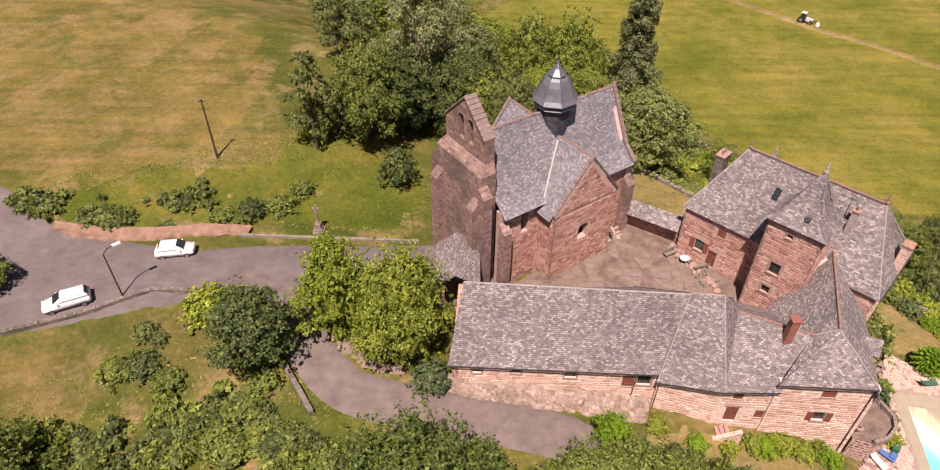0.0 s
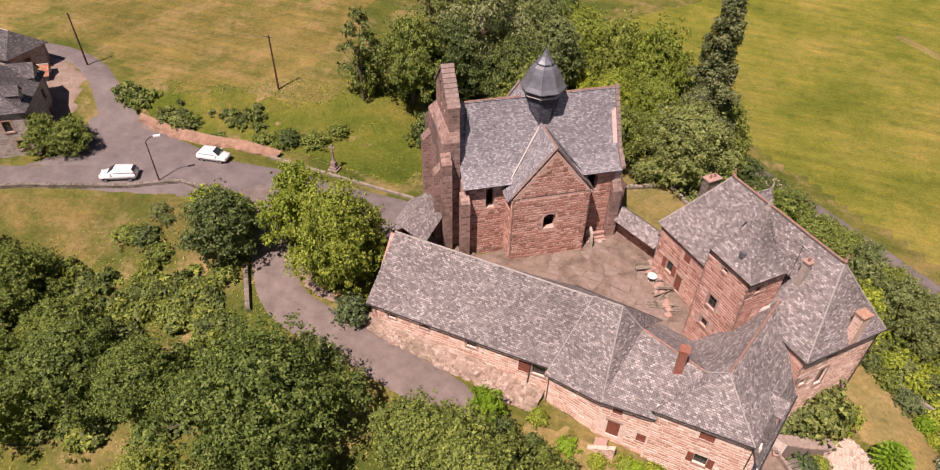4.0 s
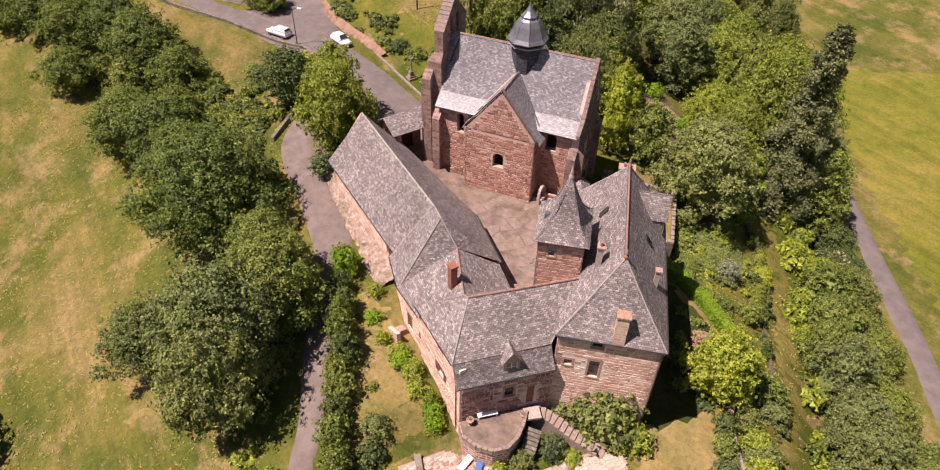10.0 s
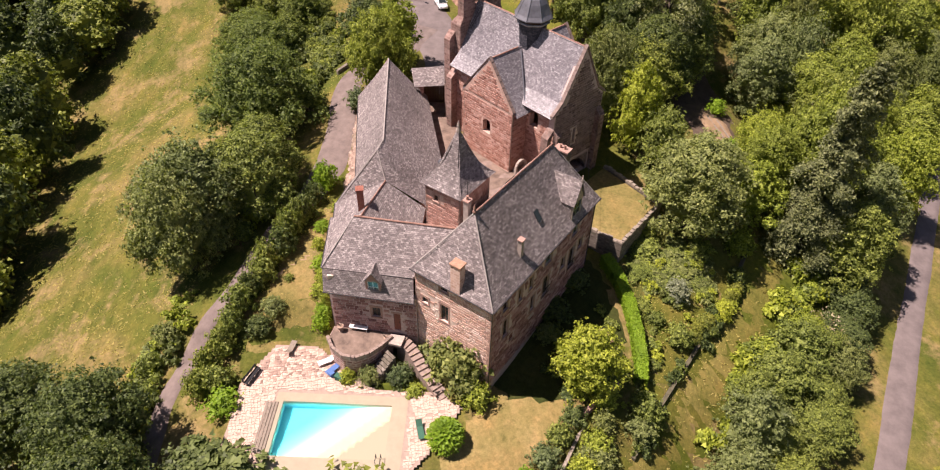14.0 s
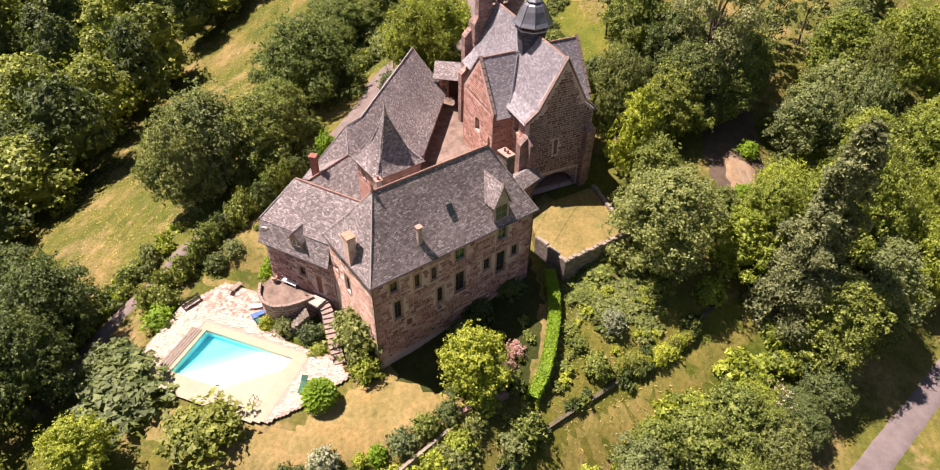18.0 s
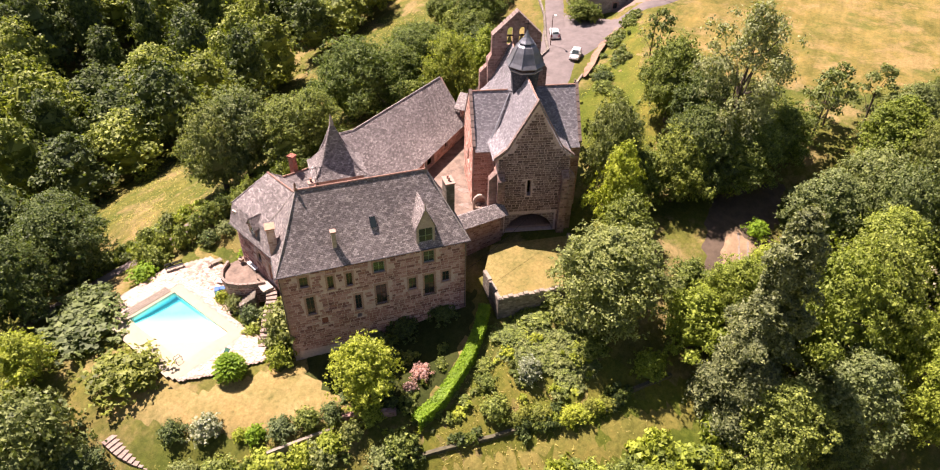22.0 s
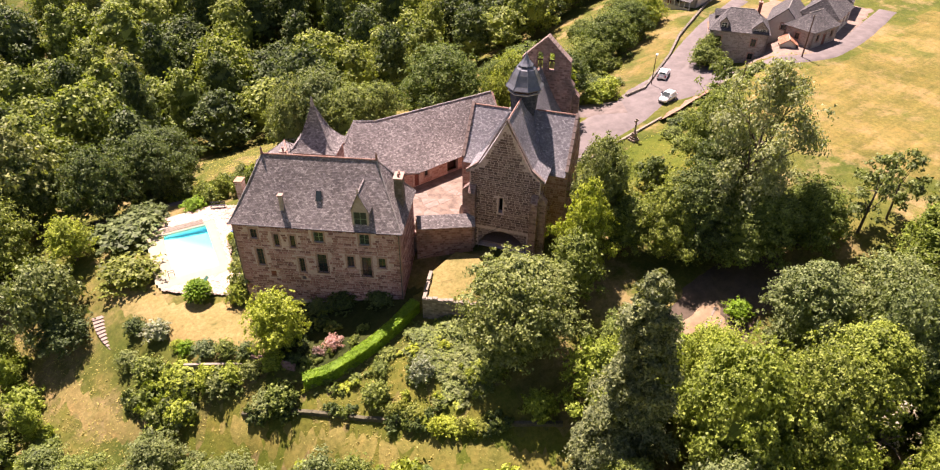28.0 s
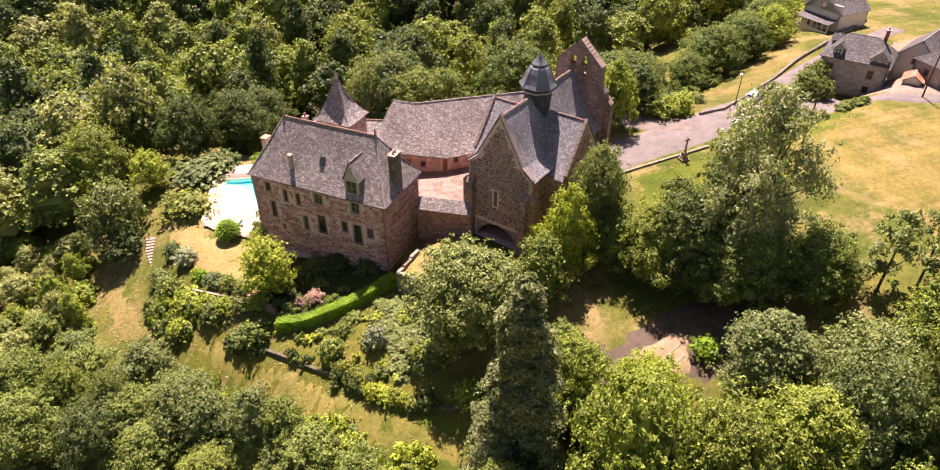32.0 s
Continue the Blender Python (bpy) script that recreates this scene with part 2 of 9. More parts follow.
def box(bm, x0, x1, y0, y1, z0, z1):
    hull(bm, [(x0, y0, z0), (x1, y0, z0), (x1, y1, z0), (x0, y1, z0)], [(x0, y0, z1), (x1, y0, z1), (x1, y1, z1), (x0, y1, z1)])


def prism(bm, ring, z0, z1):
    hull(bm, [(x, y, z0) for x, y in ring], [(x, y, z1) for x, y in ring])


def slab(bm, poly, thick):
    """A plate under a flat polygon that is given anticlockwise from outside."""
    pts = [Vector(p) for p in poly]
    n = Vector((0, 0, 0))
    for i in range(len(pts)):
        n += (pts[i] - pts[0]).cross(pts[(i + 1) % len(pts)] - pts[0])
    n.normalize()
    if n.z < 0:
        pts, n = pts[::-1], -n
    hull(bm, [p - n * thick for p in pts], pts)


def lathe(bm, profile, sides, cx=0.0, cy=0.0, turn=0.0):
    """A turned solid from rows of (radius, height)."""
    rings = []
    for r, z in profile:
        rings.append([bm.verts.new((cx + r * math.cos(turn + 2 * math.pi * i / sides), cy + r * math.sin(turn + 2 * math.pi * i / sides), z)) for i in range(sides)])
    for a, b in zip(rings, rings[1:]):
        for i in range(sides):
            bm.faces.new((a[i], a[(i + 1) % sides], b[(i + 1) % sides], b[i]))
    bm.faces.new(rings[0][::-1])
    bm.faces.new(rings[-1])


def bar(bm, a, b, r, sides=6, r2=None):
    """A round bar between two points."""
    a, b = Vector(a), Vector(b)
    q = (b - a).to_track_quat("Z", "Y").to_matrix()
    r2 = r if r2 is None else r2
    ring = [Vector((math.cos(2 * math.pi * i / sides), math.sin(2 * math.pi * i / sides), 0)) for i in range(sides)]
    hull(bm, [a + q @ (p * r) for p in ring], [b + q @ (p * r2) for p in ring])


def beam(bm, a, b, w, h):
    """A square bar that keeps its sides upright."""
    a, b = Vector(a), Vector(b)
    d = b - a
    s = Vector((-d.y, d.x, 0)).normalized() * (w / 2)
    u = Vector((0, 0, h / 2))
    hull(bm, [a - s - u, a + s - u, a + s + u, a - s + u], [b - s - u, b + s - u, b + s + u, b - s + u])


def wall(bm, p0, p1, z0, z1, thick, holes=(), gable=None):
    """An upright wall from p0 to p1, its outside on the right hand of that way, with holes (s0, s1, za, zb) through it.
    gable: rows of (s, z) of a gable above z1."""
    p0, p1 = Vector((*p0, 0)), Vector((*p1, 0))
    d = p1 - p0
    length = d.length
    d.normalize()
    inward = Vector((-d.y, d.x, 0)) * thick
    ss = sorted({0.0, length, *(s for h in holes for s in h[:2])})
    zs = sorted({z0, z1, *(z for h in holes for z in h[2:])})
    solid = {}
    for i in range(len(ss) - 1):
        for k in range(len(zs) - 1):
            s, z = (ss[i] + ss[i + 1]) / 2, (zs[k] + zs[k + 1]) / 2
            solid[i, k] = not any(h[0] < s < h[1] and h[2] < z < h[3] for h in holes)
    seen = {}

    def v(i, k, back):
        key = (i, k, back)
        if key not in seen:
            seen[key] = bm.verts.new(p0 + d * ss[i] + Vector((0, 0, zs[k])) + (inward if back else Vector((0, 0, 0))))
        return seen[key]

    for (i, k), full in solid.items():
        if not full:
            continue
        bm.faces.new((v(i, k, 0), v(i + 1, k, 0), v(i + 1, k + 1, 0), v(i, k + 1, 0)))
        bm.faces.new((v(i, k + 1, 1), v(i + 1, k + 1, 1), v(i + 1, k, 1), v(i, k, 1)))
        for di, dk, a, b in ((-1, 0, (i, k + 1), (i, k)), (1, 0, (i + 1, k), (i + 1, k + 1)), (0, -1, (i, k), (i + 1, k)), (0, 1, (i + 1, k + 1), (i, k + 1))):
            if not solid.get((i + di, k + dk), False):
                bm.faces.new((v(*a, 0), v(*a, 1), v(*b, 1), v(*b, 0)))
    if gable:
        pts = [p0 + d * s + Vector((0, 0, z)) for s, z in gable]
        hull(bm, [p + inward for p in pts], pts)


def arch_top(bm, p0, p1, s0, s1, top, thick, rise=1.0):
    """The stones over a round arch that closes the head of a rectangular hole."""
    p0, d = Vector((*p0, 0)), (Vector((*p1, 0)) - Vector((*p0, 0))).normalized()
    inward = Vector((-d.y, d.x, 0)) * thick
    r, c, n = (s1 - s0) / 2, (s0 + s1) / 2, 8

    def at(s, z):
        return p0 + d * s + Vector((0, 0, z))

    for i in range(n):
        a, b = math.pi * (1 - i / n), math.pi * (1 - (i + 1) / n)
        ring = [at(c + r * math.cos(a), top - r * rise * (1 - math.sin(a))), at(c + r * math.cos(b), top - r * rise * (1 - math.sin(b))), at(c + r * math.cos(b), top + 0.004), at(c + r * math.cos(a), top + 0.004)]
        hull(bm, [p + inward for p in ring], ring)


def roof_plate(bm, poly, thick=0.16, flare=0.25, sag=0.05):
    """A roof slope of three or four corners, the first two at the eave: uneven, a little bell-cast at the foot."""
    c = [Vector(p) for p in poly]
    if len(c) == 3:
        c = [c[0], c[1], c[2], c[2]]
    a, b, e, f = c
    n = (b - a).cross(((e + f) / 2) - a).normalized()
    if n.z < 0:
        n = -n
    tang = Vector((-n.y, n.x, 0)).normalized()
    up = n.cross(tang)
    nx, ny = max(2, int(max((b - a).length, (e - f).length) / 1.2)), max(3, int(((e + f) / 2 - (a + b) / 2).length / 1.0))
    lay = bm.loops.layers.uv.verify()
    top, low = [], []
    for k in range(ny + 1):
        v = k / ny
        row, row2 = [], []
        for i in range(nx + 1):
            u = i / nx
            p = (a * (1 - u) + b * u) * (1 - v) + (f * (1 - u) + e * u) * v
            edge = min(1.0, 6 * v) * min(1.0, 6 * (1 - v))
            lift = sag * edge * (noise.noise(p * 0.45) + 0.5 * noise.noise(p * 1.3)) - 0.35 * flare * math.sin(math.pi * v) * (1 - v)
            row.append(bm.verts.new(p + n * lift))
            row2.append(bm.verts.new(p + n * (lift - thick)))
        top.append(row)
        low.append(row2)

    def quad(*vs):
        vs = list(dict.fromkeys(vs))
        if len(vs) > 2:
            fa = bm.faces.new(vs)
            fa.smooth = True
            for lp in fa.loops:
                lp[lay].uv = (lp.vert.co.dot(tang), lp.vert.co.dot(up))

    for k in range(ny):
        for i in range(nx):
            quad(top[k][i], top[k][i + 1], top[k + 1][i + 1], top[k + 1][i])
            quad(low[k][i], low[k + 1][i], low[k + 1][i + 1], low[k][i + 1])
    for i in range(nx):
        quad(low[0][i], low[0][i + 1], top[0][i + 1], top[0][i])
        quad(top[ny][i], top[ny][i + 1], low[ny][i + 1], low[ny][i])
    for k in range(ny):
        quad(top[k][0], top[k + 1][0], low[k + 1][0], low[k][0])
        quad(low[k][nx], low[k + 1][nx], top[k + 1][nx], top[k][nx])
    bmesh.ops.remove_doubles(bm, verts=bm.verts, dist=0.0005)
    bmesh.ops.recalc_face_normals(bm, faces=bm.faces)
    for ed in bm.edges:
        if len(ed.link_faces) == 2 and ed.link_faces[0].normal.angle(ed.link_faces[1].normal, 0) > 0.9:
            ed.smooth = False


def turned(x, y, degrees_z, z=0.0):
    return pose(x, y, z, 0, 0, degrees_z)


# ---- the lie of the land ----
def smooth(a, b, x):
    k = np.clip((x - a) / (b - a), 0.0, 1.0)
    return k * k * (3 - 2 * k)


def soft(x, k=2.0):
    return k * np.logaddexp(0.0, x / k)


def land(x, y):
    """Height of the ground: a spur that falls to a meadow in the south and to a valley road in the east."""
    x, y = np.asarray(x, float), np.asarray(y, float)
    top = np.interp(x, [-60, -30, -5, 10, 22, 30, 40, 60], [-2.0, -2.2, -4.1, -5.3, -7.0, -8.0, -10.2, -10.4])
    pool = np.interp(x, [-60, -30, -5, 10, 22, 30, 33.5, 38, 60], [-2.0, -2.2, -4.1, -5.3, -7.0, -8.0, -10.0, -10.25, -10.4])
    top = pool + (top - pool) * smooth(44.0, 52.0, y)
    south = soft(np.minimum(-(x + 30) * 0.263 - (y - 42) * 0.965, (x + 35.4) * 0.537 - (y - 46.1) * 0.843 - 1.0))
    east1 = soft((x - 55) * 0.93 + (y - 38) * 0.37, 1.2)
    east2 = soft((x - 45) * 0.465 + (y - 63) * 0.885)
    h = top - 0.40 * south - 0.57 * east1 - 0.40 * east2
    bank = (-0.33 * (x + 42) + 0.944 * (y - 53)) 
    h = h + 3.6 * smooth(0.0, 8.0, bank) * smooth(-6.0, -18.0, x)
    h = h - 0.9 * smooth(38.6, 36.8, y) * smooth(24.0, 29.5, y) * smooth(-7.0, 0.0, x) * smooth(22.0, 14.0, x)
    low = np.where(east2 > south, -19.5, -26.0)
    h = low + soft(h - low, 1.5)
    far = soft(-(y + 45), 6.0)
    return h + 0.35 * np.minimum(far, 120) + 0.10 * np.minimum(soft(y - 150 - 0.3 * x, 8.0), 150)


def ground_at(x, y):
    return float(land(x, y))


# ---- ground, roads ----
def grass_material(name, stops, streak=0.0, straw=None):
    m, nt, b = shader(name, 0.95, 0.1)
    at = coords(nt)
    big = noise_of(nt, at, 0.055, 6.0, 0.65)
    mid = noise_of(nt, at, 0.33, 7.0, 0.75)
    fine = noise_of(nt, at, 2.2, 8.0, 0.85)
    tone = ramp(nt, big, stops)
    tone = mixed(nt, 0.7, tone, ramp(nt, mid, [(0.30, (0.46, 0.60, 0.42)), (0.46, (0.92, 0.98, 0.88)), (0.58, (1.12, 1.06, 1.02)), (0.70, (1.52, 1.30, 1.22))]), "MULTIPLY")
    if straw:
        dry = noise_of(nt, at, 0.14, 8.0, 0.72)
        tone = mixed(nt, ramp(nt, dry, [(0.50, (0, 0, 0)), (0.60, (0.75, 0.75, 0.75))]), tone, straw)
        lush = noise_of(nt, at, 0.085, 7.0, 0.7)
        tone = mixed(nt, ramp(nt, lush, [(0.36, (0.7, 0.7, 0.7)), (0.47, (0, 0, 0))]), tone, (0.075, 0.098, 0.018))
    if streak:
        mp = nt.nodes.new("ShaderNodeMapping")
        mp.inputs["Rotation"].default_value = (0, 0, 0.6)
        mp.inputs["Scale"].default_value = (0.05, 0.55, 1.0)
        nt.links.new(at, mp.inputs["Vector"])
        lines = noise_of(nt, mp.outputs[0], 1.0, 5.0, 0.7)
        tone = mixed(nt, streak, tone, ramp(nt, lines, [(0.36, (0.66, 0.72, 0.62)), (0.5, (1.0, 1.0, 1.0)), (0.64, (1.32, 1.24, 1.16))]), "MULTIPLY")
    tone = mixed(nt, 0.85, tone, ramp(nt, fine, [(0.32, (0.45, 0.5, 0.42)), (0.68, (1.4, 1.34, 1.28))]), "MULTIPLY")
    nt.links.new(tone, b.inputs["Base Color"])
    bumped(nt, b, fine, 0.8, 0.12)
    return m


GRASS = grass_material("meadow_grass", [(0.36, (0.066, 0.086, 0.017)), (0.5, (0.118, 0.119, 0.028)), (0.62, (0.190, 0.152, 0.056))], 0.5, (0.27, 0.195, 0.095))
HAY = grass_material("mown_hay_field", [(0.34, (0.110, 0.100, 0.026)), (0.48, (0.172, 0.138, 0.042)), (0.62, (0.240, 0.180, 0.066))], 0.45, (0.27, 0.19, 0.085))
FIELD = grass_material("valley_pasture", [(0.34, (0.110, 0.125, 0.018)), (0.5, (0.168, 0.165, 0.030)), (0.64, (0.225, 0.190, 0.048))], 0.5)
GREEN = grass_material("fresh_verge_grass", [(0.34, (0.065, 0.090, 0.012)), (0.5, (0.105, 0.122, 0.020)), (0.64, (0.175, 0.150, 0.036))])
# Ivy green darkened further to carry the shade the manor throws.
SHADED_IVY = grass_material("shade_darkened_ivy", [(0.36, (0.025, 0.035, 0.010)), (0.5, (0.045, 0.055, 0.016)), (0.64, (0.075, 0.075, 0.025))])
EARTH = plain("bare_red_earth", (0.27, 0.165, 0.112), 0.95, 0, 1.2, 0.35, 0.6)
EARTH_PALE = plain("pale_stony_shoulder", (0.225, 0.165, 0.13), 0.95, 0, 0.9, 0.4, 0.6)
SAND = plain("pale_sandy_earth", (0.27, 0.185, 0.11), 0.95, 0, 0.9, 0.35, 0.6)
WORN = grass_material("worn_thin_grass", [(0.36, (0.16, 0.135, 0.045)), (0.5, (0.24, 0.185, 0.075)), (0.64, (0.33, 0.24, 0.12))])
ASPHALT = plain("worn_asphalt", (0.152, 0.126, 0.118), 0.9, 0, 0.5, 0.3, 0.3)
DRY_LAWN = grass_material("dry_lawn", [(0.34, (0.17, 0.142, 0.05)), (0.5, (0.255, 0.195, 0.082)), (0.64, (0.345, 0.256, 0.122))])
BANK_GRASS = grass_material("dull_bank_grass", [(0.34, (0.085, 0.088, 0.022)), (0.5, (0.145, 0.122, 0.038)), (0.64, (0.225, 0.165, 0.066))], 0.0, (0.25, 0.175, 0.085))
DRY_GRASS = grass_material("half_dry_grass", [(0.34, (0.115, 0.116, 0.027)), (0.5, (0.195, 0.172, 0.046)), (0.64, (0.280, 0.222, 0.078))])
# Bare earth with the clearing's tree shade mixed into its brown.
SHADE_EARTH = plain("tree_shade_earth", (0.10, 0.072, 0.05), 0.95, 0, 0.8, 0.4, 0.6)
PAVING = plain("trodden_courtyard", (0.185, 0.135, 0.105), 0.9, 0, 0.8, 0.6, 0.6)
LANE = plain("brown_worn_lane", (0.170, 0.134, 0.118), 0.92, 0, 0.7, 0.35, 0.4)


# pool: corner, width, length and its axes
PX, PY, PW, PL = 41.4, 28.8, 5.75, 10.6
PE, PF = Vector((0.985, -0.175, 0)), Vector((0.175, 0.985, 0))


def in_pool(x, y):
    return (x - PX) * PE.x + (y - PY) * PE.y, (x - PX) * PF.x + (y - PY) * PF.y


def inside(ring, x, y):
    hit = False
    for i in range(len(ring)):
        (x0, y0), (x1, y1) = ring[i - 1], ring[i]
        if (y0 > y) != (y1 > y) and x < x0 + (y - y0) * (x1 - x0) / (y1 - y0):
            hit = not hit
    return hit


def patch(name, ring, material, label, lift=0.06, step=0.9, category="ground", ragged=0.7):
    """A thin cover that follows the land inside a ring, with an uneven edge."""
    x0, x1 = min(p[0] for p in ring), max(p[0] for p in ring)
    y0, y1 = min(p[1] for p in ring), max(p[1] for p in ring)
    bm = bmesh.new()
    made = {}
    cells = []
    for i in range(int((x1 - x0) / step) + 1):
        for k in range(int((y1 - y0) / step) + 1):
            x, y = x0 + (i + 0.5) * step, y0 + (k + 0.5) * step
            w = ragged * noise.noise((x * 0.5, y * 0.5, 3.0)), ragged * noise.noise((x * 0.5, y * 0.5, 9.0))
            if inside(ring, x + w[0], y + w[1]):
                cells.append((i, k))
    full = set(cells)

    def v(i, k):
        if (i, k) not in made:
            x, y = x0 + i * step, y0 + k * step
            rim = not all(c in full for c in ((i, k), (i - 1, k), (i, k - 1), (i - 1, k - 1)))
            jx, jy = 0.35 * step * noise.noise((x, y, 1.0)), 0.35 * step * noise.noise((x, y, 7.0))
            z = ground_at(x, y) + 0.12 * noise.noise((x * 0.15, y * 0.15, 0.3))
            made[i, k] = bm.verts.new((x + jx, y + jy, z + (-0.12 if rim else lift)))
        return made[i, k]

    for i, k in cells:
        f = bm.faces.new((v(i, k), v(i + 1, k), v(i + 1, k + 1), v(i, k + 1)))
        f.smooth = True
    return tagged(link_mesh(name, bm, material), label, category, kind="structure")


def ground_sheet():
    xs = np.concatenate([np.arange(-900, -130, 40.0), np.arange(-130, 34, 2.0), np.arange(34, 54, 1.0), np.arange(54, 130, 2.0), np.arange(130, 901, 40.0)])
    ys = np.concatenate([np.arange(-900, -60, 40.0), np.arange(-60, 20, 2.0), np.arange(20, 48, 1.0), np.arange(48, 190, 2.0), np.arange(190, 1001, 40.0)])
    gx, gy = np.meshgrid(xs, ys)
    gz = land(gx, gy)
    near = (np.abs(gx) < 140) & (np.abs(gy - 60) < 140)
    bumps = np.array([noise.noise((px * 0.15, py * 0.15, 0.3)) for px, py in zip(gx.ravel(), gy.ravel())]).reshape(gx.shape)
    gz = gz + np.where(near, 0.12 * bumps, 0)
    a, b = in_pool(gx, gy)
    gz = np.where((a > -0.9) & (a < PW + 0.9) & (b > -0.9) & (b < PL + 0.9), -13.0, gz)
    nx, ny = len(xs), len(ys)
    verts = np.stack([gx.ravel(), gy.ravel(), gz.ravel()], -1)
    i = (np.arange(ny - 1)[:, None] * nx + np.arange(nx - 1)[None, :]).ravel()
    faces = np.stack([i, i + 1, i + 1 + nx, i + nx], -1)
    me = bpy.data.meshes.new("ground")
    me.from_pydata(verts.tolist(), [], faces.tolist())
    me.polygons.foreach_set("use_smooth", np.ones(len(faces), bool))
    me.materials.append(GRASS)
    return tagged(new("ground", me), "rough meadow ground, green and straw-dry in patches", "ground", kind="structure")


def ribbon(name, line, half, material, label, lift=0.06, category="road", step=1.2):
    """A strip that follows the land: rows of (x, y) and half widths."""
    pts = [Vector((x, y, 0)) for x, y in line]
    path = []
    for i in range(len(pts) - 1):
        p0, p1, p2, p3 = pts[max(i - 1, 0)], pts[i], pts[i + 1], pts[min(i + 2, len(pts) - 1)]
        n = max(2, int((p2 - p1).length / step))
        for k in range(n):
            t = k / n
            path.append((0.5 * ((2 * p1) + (p2 - p0) * t + (2 * p0 - 5 * p1 + 4 * p2 - p3) * t * t + (3 * p1 - p0 - 3 * p2 + p3) * t ** 3), half[i] + (half[i + 1] - half[i]) * t))
    path.append((pts[-1], half[-1]))
    bm = bmesh.new()
    rows = []
    for i, (p, w) in enumerate(path):
        d = (path[min(i + 1, len(path) - 1)][0] - path[max(i - 1, 0)][0]).normalized()
        s = Vector((-d.y, d.x, 0))
        rag = 0.25 * noise.noise((p.x * 0.4, p.y * 0.4, 1.0)), 0.25 * noise.noise((p.x * 0.4, p.y * 0.4, 5.0))
        row = []
        for k in range(7):
            f = -1 + k / 3
            q = p + s * (f * w + (rag[0] if k == 0 else rag[1] if k == 6 else 0))
            row.append(bm.verts.new((q.x, q.y, ground_at(q.x, q.y) + (lift + 0.09 if 0 < k < 6 else -0.25))))
        rows.append(row)
    for a, b in zip(rows, rows[1:]):
        for k in range(6):
            bm.faces.new((a[k], a[k + 1], b[k + 1], b[k]))
    bmesh.ops.recalc_face_normals(bm, faces=bm.faces)
    if bm.faces[:][0].normal.z < 0:
        bmesh.ops.reverse_faces(bm, faces=bm.faces)
    for f in bm.faces:
        f.smooth = True
    return tagged(link_mesh(name, bm, material), label, category, kind="structure")


ground = ground_sheet()
ribbon("road", [(-90, 26), (-70, 32), (-56, 37.5), (-44, 42.5), (-31, 48), (-18, 50.5), (-8, 51.5), (-2, 53)], [2.2, 2.2, 2.3, 2.6, 4.6, 4.6, 4.6, 4], ASPHALT, "worn grey asphalt village road running to the church square")
ribbon("road", [(-28, 49), (-38, 50.6), (-46.5, 53.0), (-51.5, 56.4), (-56.5, 59.4), (-62.6, 61.2), (-69.8, 61.0), (-79.6, 59.4), (-97, 56)], [3.5, 3.8, 2.8, 2.2, 2.0, 2.0, 2.2, 2.3, 2.3], ASPHALT, "grey asphalt lane climbing past the village houses", 0.07)
ribbon("road", [(-24, 48.5), (-17.4, 44.0), (-14.6, 39.8), (-11, 36.3), (-6.5, 35.1), (-2, 34.7), (3, 34.0), (9, 32.7), (14, 30.0), (20, 25.9), (26, 22.8), (31, 19.4), (37, 16.6), (43, 16.2), (54, 16)], [3.2, 2.7, 2.6, 2.7, 2.5, 2.6, 2.7, 2.7, 2.1, 1.6, 1.5, 1.4, 1.4, 1.4, 1.4], LANE, "narrow asphalt lane dropping below the barn wall", 0.08)
ribbon("road", [(-30, 160), (-8, 138), (12, 122.5), (34, 104.5), (50, 91.5), (70, 74), (95, 50), (120, 20), (190, -70), (300, -200)], [1.9, 1.9, 1.9, 1.9, 1.9, 1.9, 1.9, 1.9, 1.9, 1.9], ASPHALT, "straight grey valley lane between trees and field", 0.06)

patch("field", [(-150, 66), (-98, 60), (-80, 62), (-70, 63.4), (-62.4, 63.6), (-55.4, 61.2), (-50, 58.8), (-46, 58.2), (-40, 59), (-34.5, 61.5), (-30, 66), (-26.6, 74.5), (-27.5, 86), (-32, 98), (-60, 125), (-150, 160)], HAY, "mown straw-coloured hay field", 0.07, 1.8, "field", 3.0)
patch("forecourt", [(-52.5, 40.5), (-44, 44), (-34, 47), (-36, 52.5), (-43, 53), (-50, 55), (-53, 50), (-49.5, 45.5)], ASPHALT, "grey asphalt where the village lanes meet", 0.14, 0.8, "road", 0.3)
patch("village_yard", [(-60, 42), (-53, 52), (-55, 57.5), (-62, 60), (-70, 60), (-80, 58), (-96, 54), (-94, 42), (-76, 42)], EARTH_PALE, "trodden gravel yards between the village houses", 0.12, 0.6, "yard", 0.6)
patch("village_yard", [(-71, 37), (-80, 32.6), (-97, 29.8), (-98, 36), (-84, 40), (-74, 41)], EARTH, "bare reddish earth yard behind the village house", 0.1, 0.6, "yard", 0.6)
patch("lane_shoulder", [(-14.2, 43.0), (-10.4, 40.6), (-5, 38.2), (-2.4, 37.8), (-2.0, 36.6), (-8, 37.4), (-11.6, 39.0)], EARTH_PALE, "pale stony shoulder beside the lane", 0.13, 0.5, "ground", 0.6)
patch("field", [(-6, 150), (14, 125), (36, 107), (52, 94), (75, 74), (110, 42), (150, 70), (150, 200), (40, 200)], FIELD, "yellow-green valley pasture", 0.05, 2.0, "field", 1.0)
patch("verge", [(-45, 53.5), (-26, 57), (-8, 57), (-4, 66), (-8, 74), (-20, 72), (-24, 66), (-36, 62.5), (-47, 59)], GREEN, "fresh green grass bank above the road", 0.08, 1.2, "grass", 1.0)
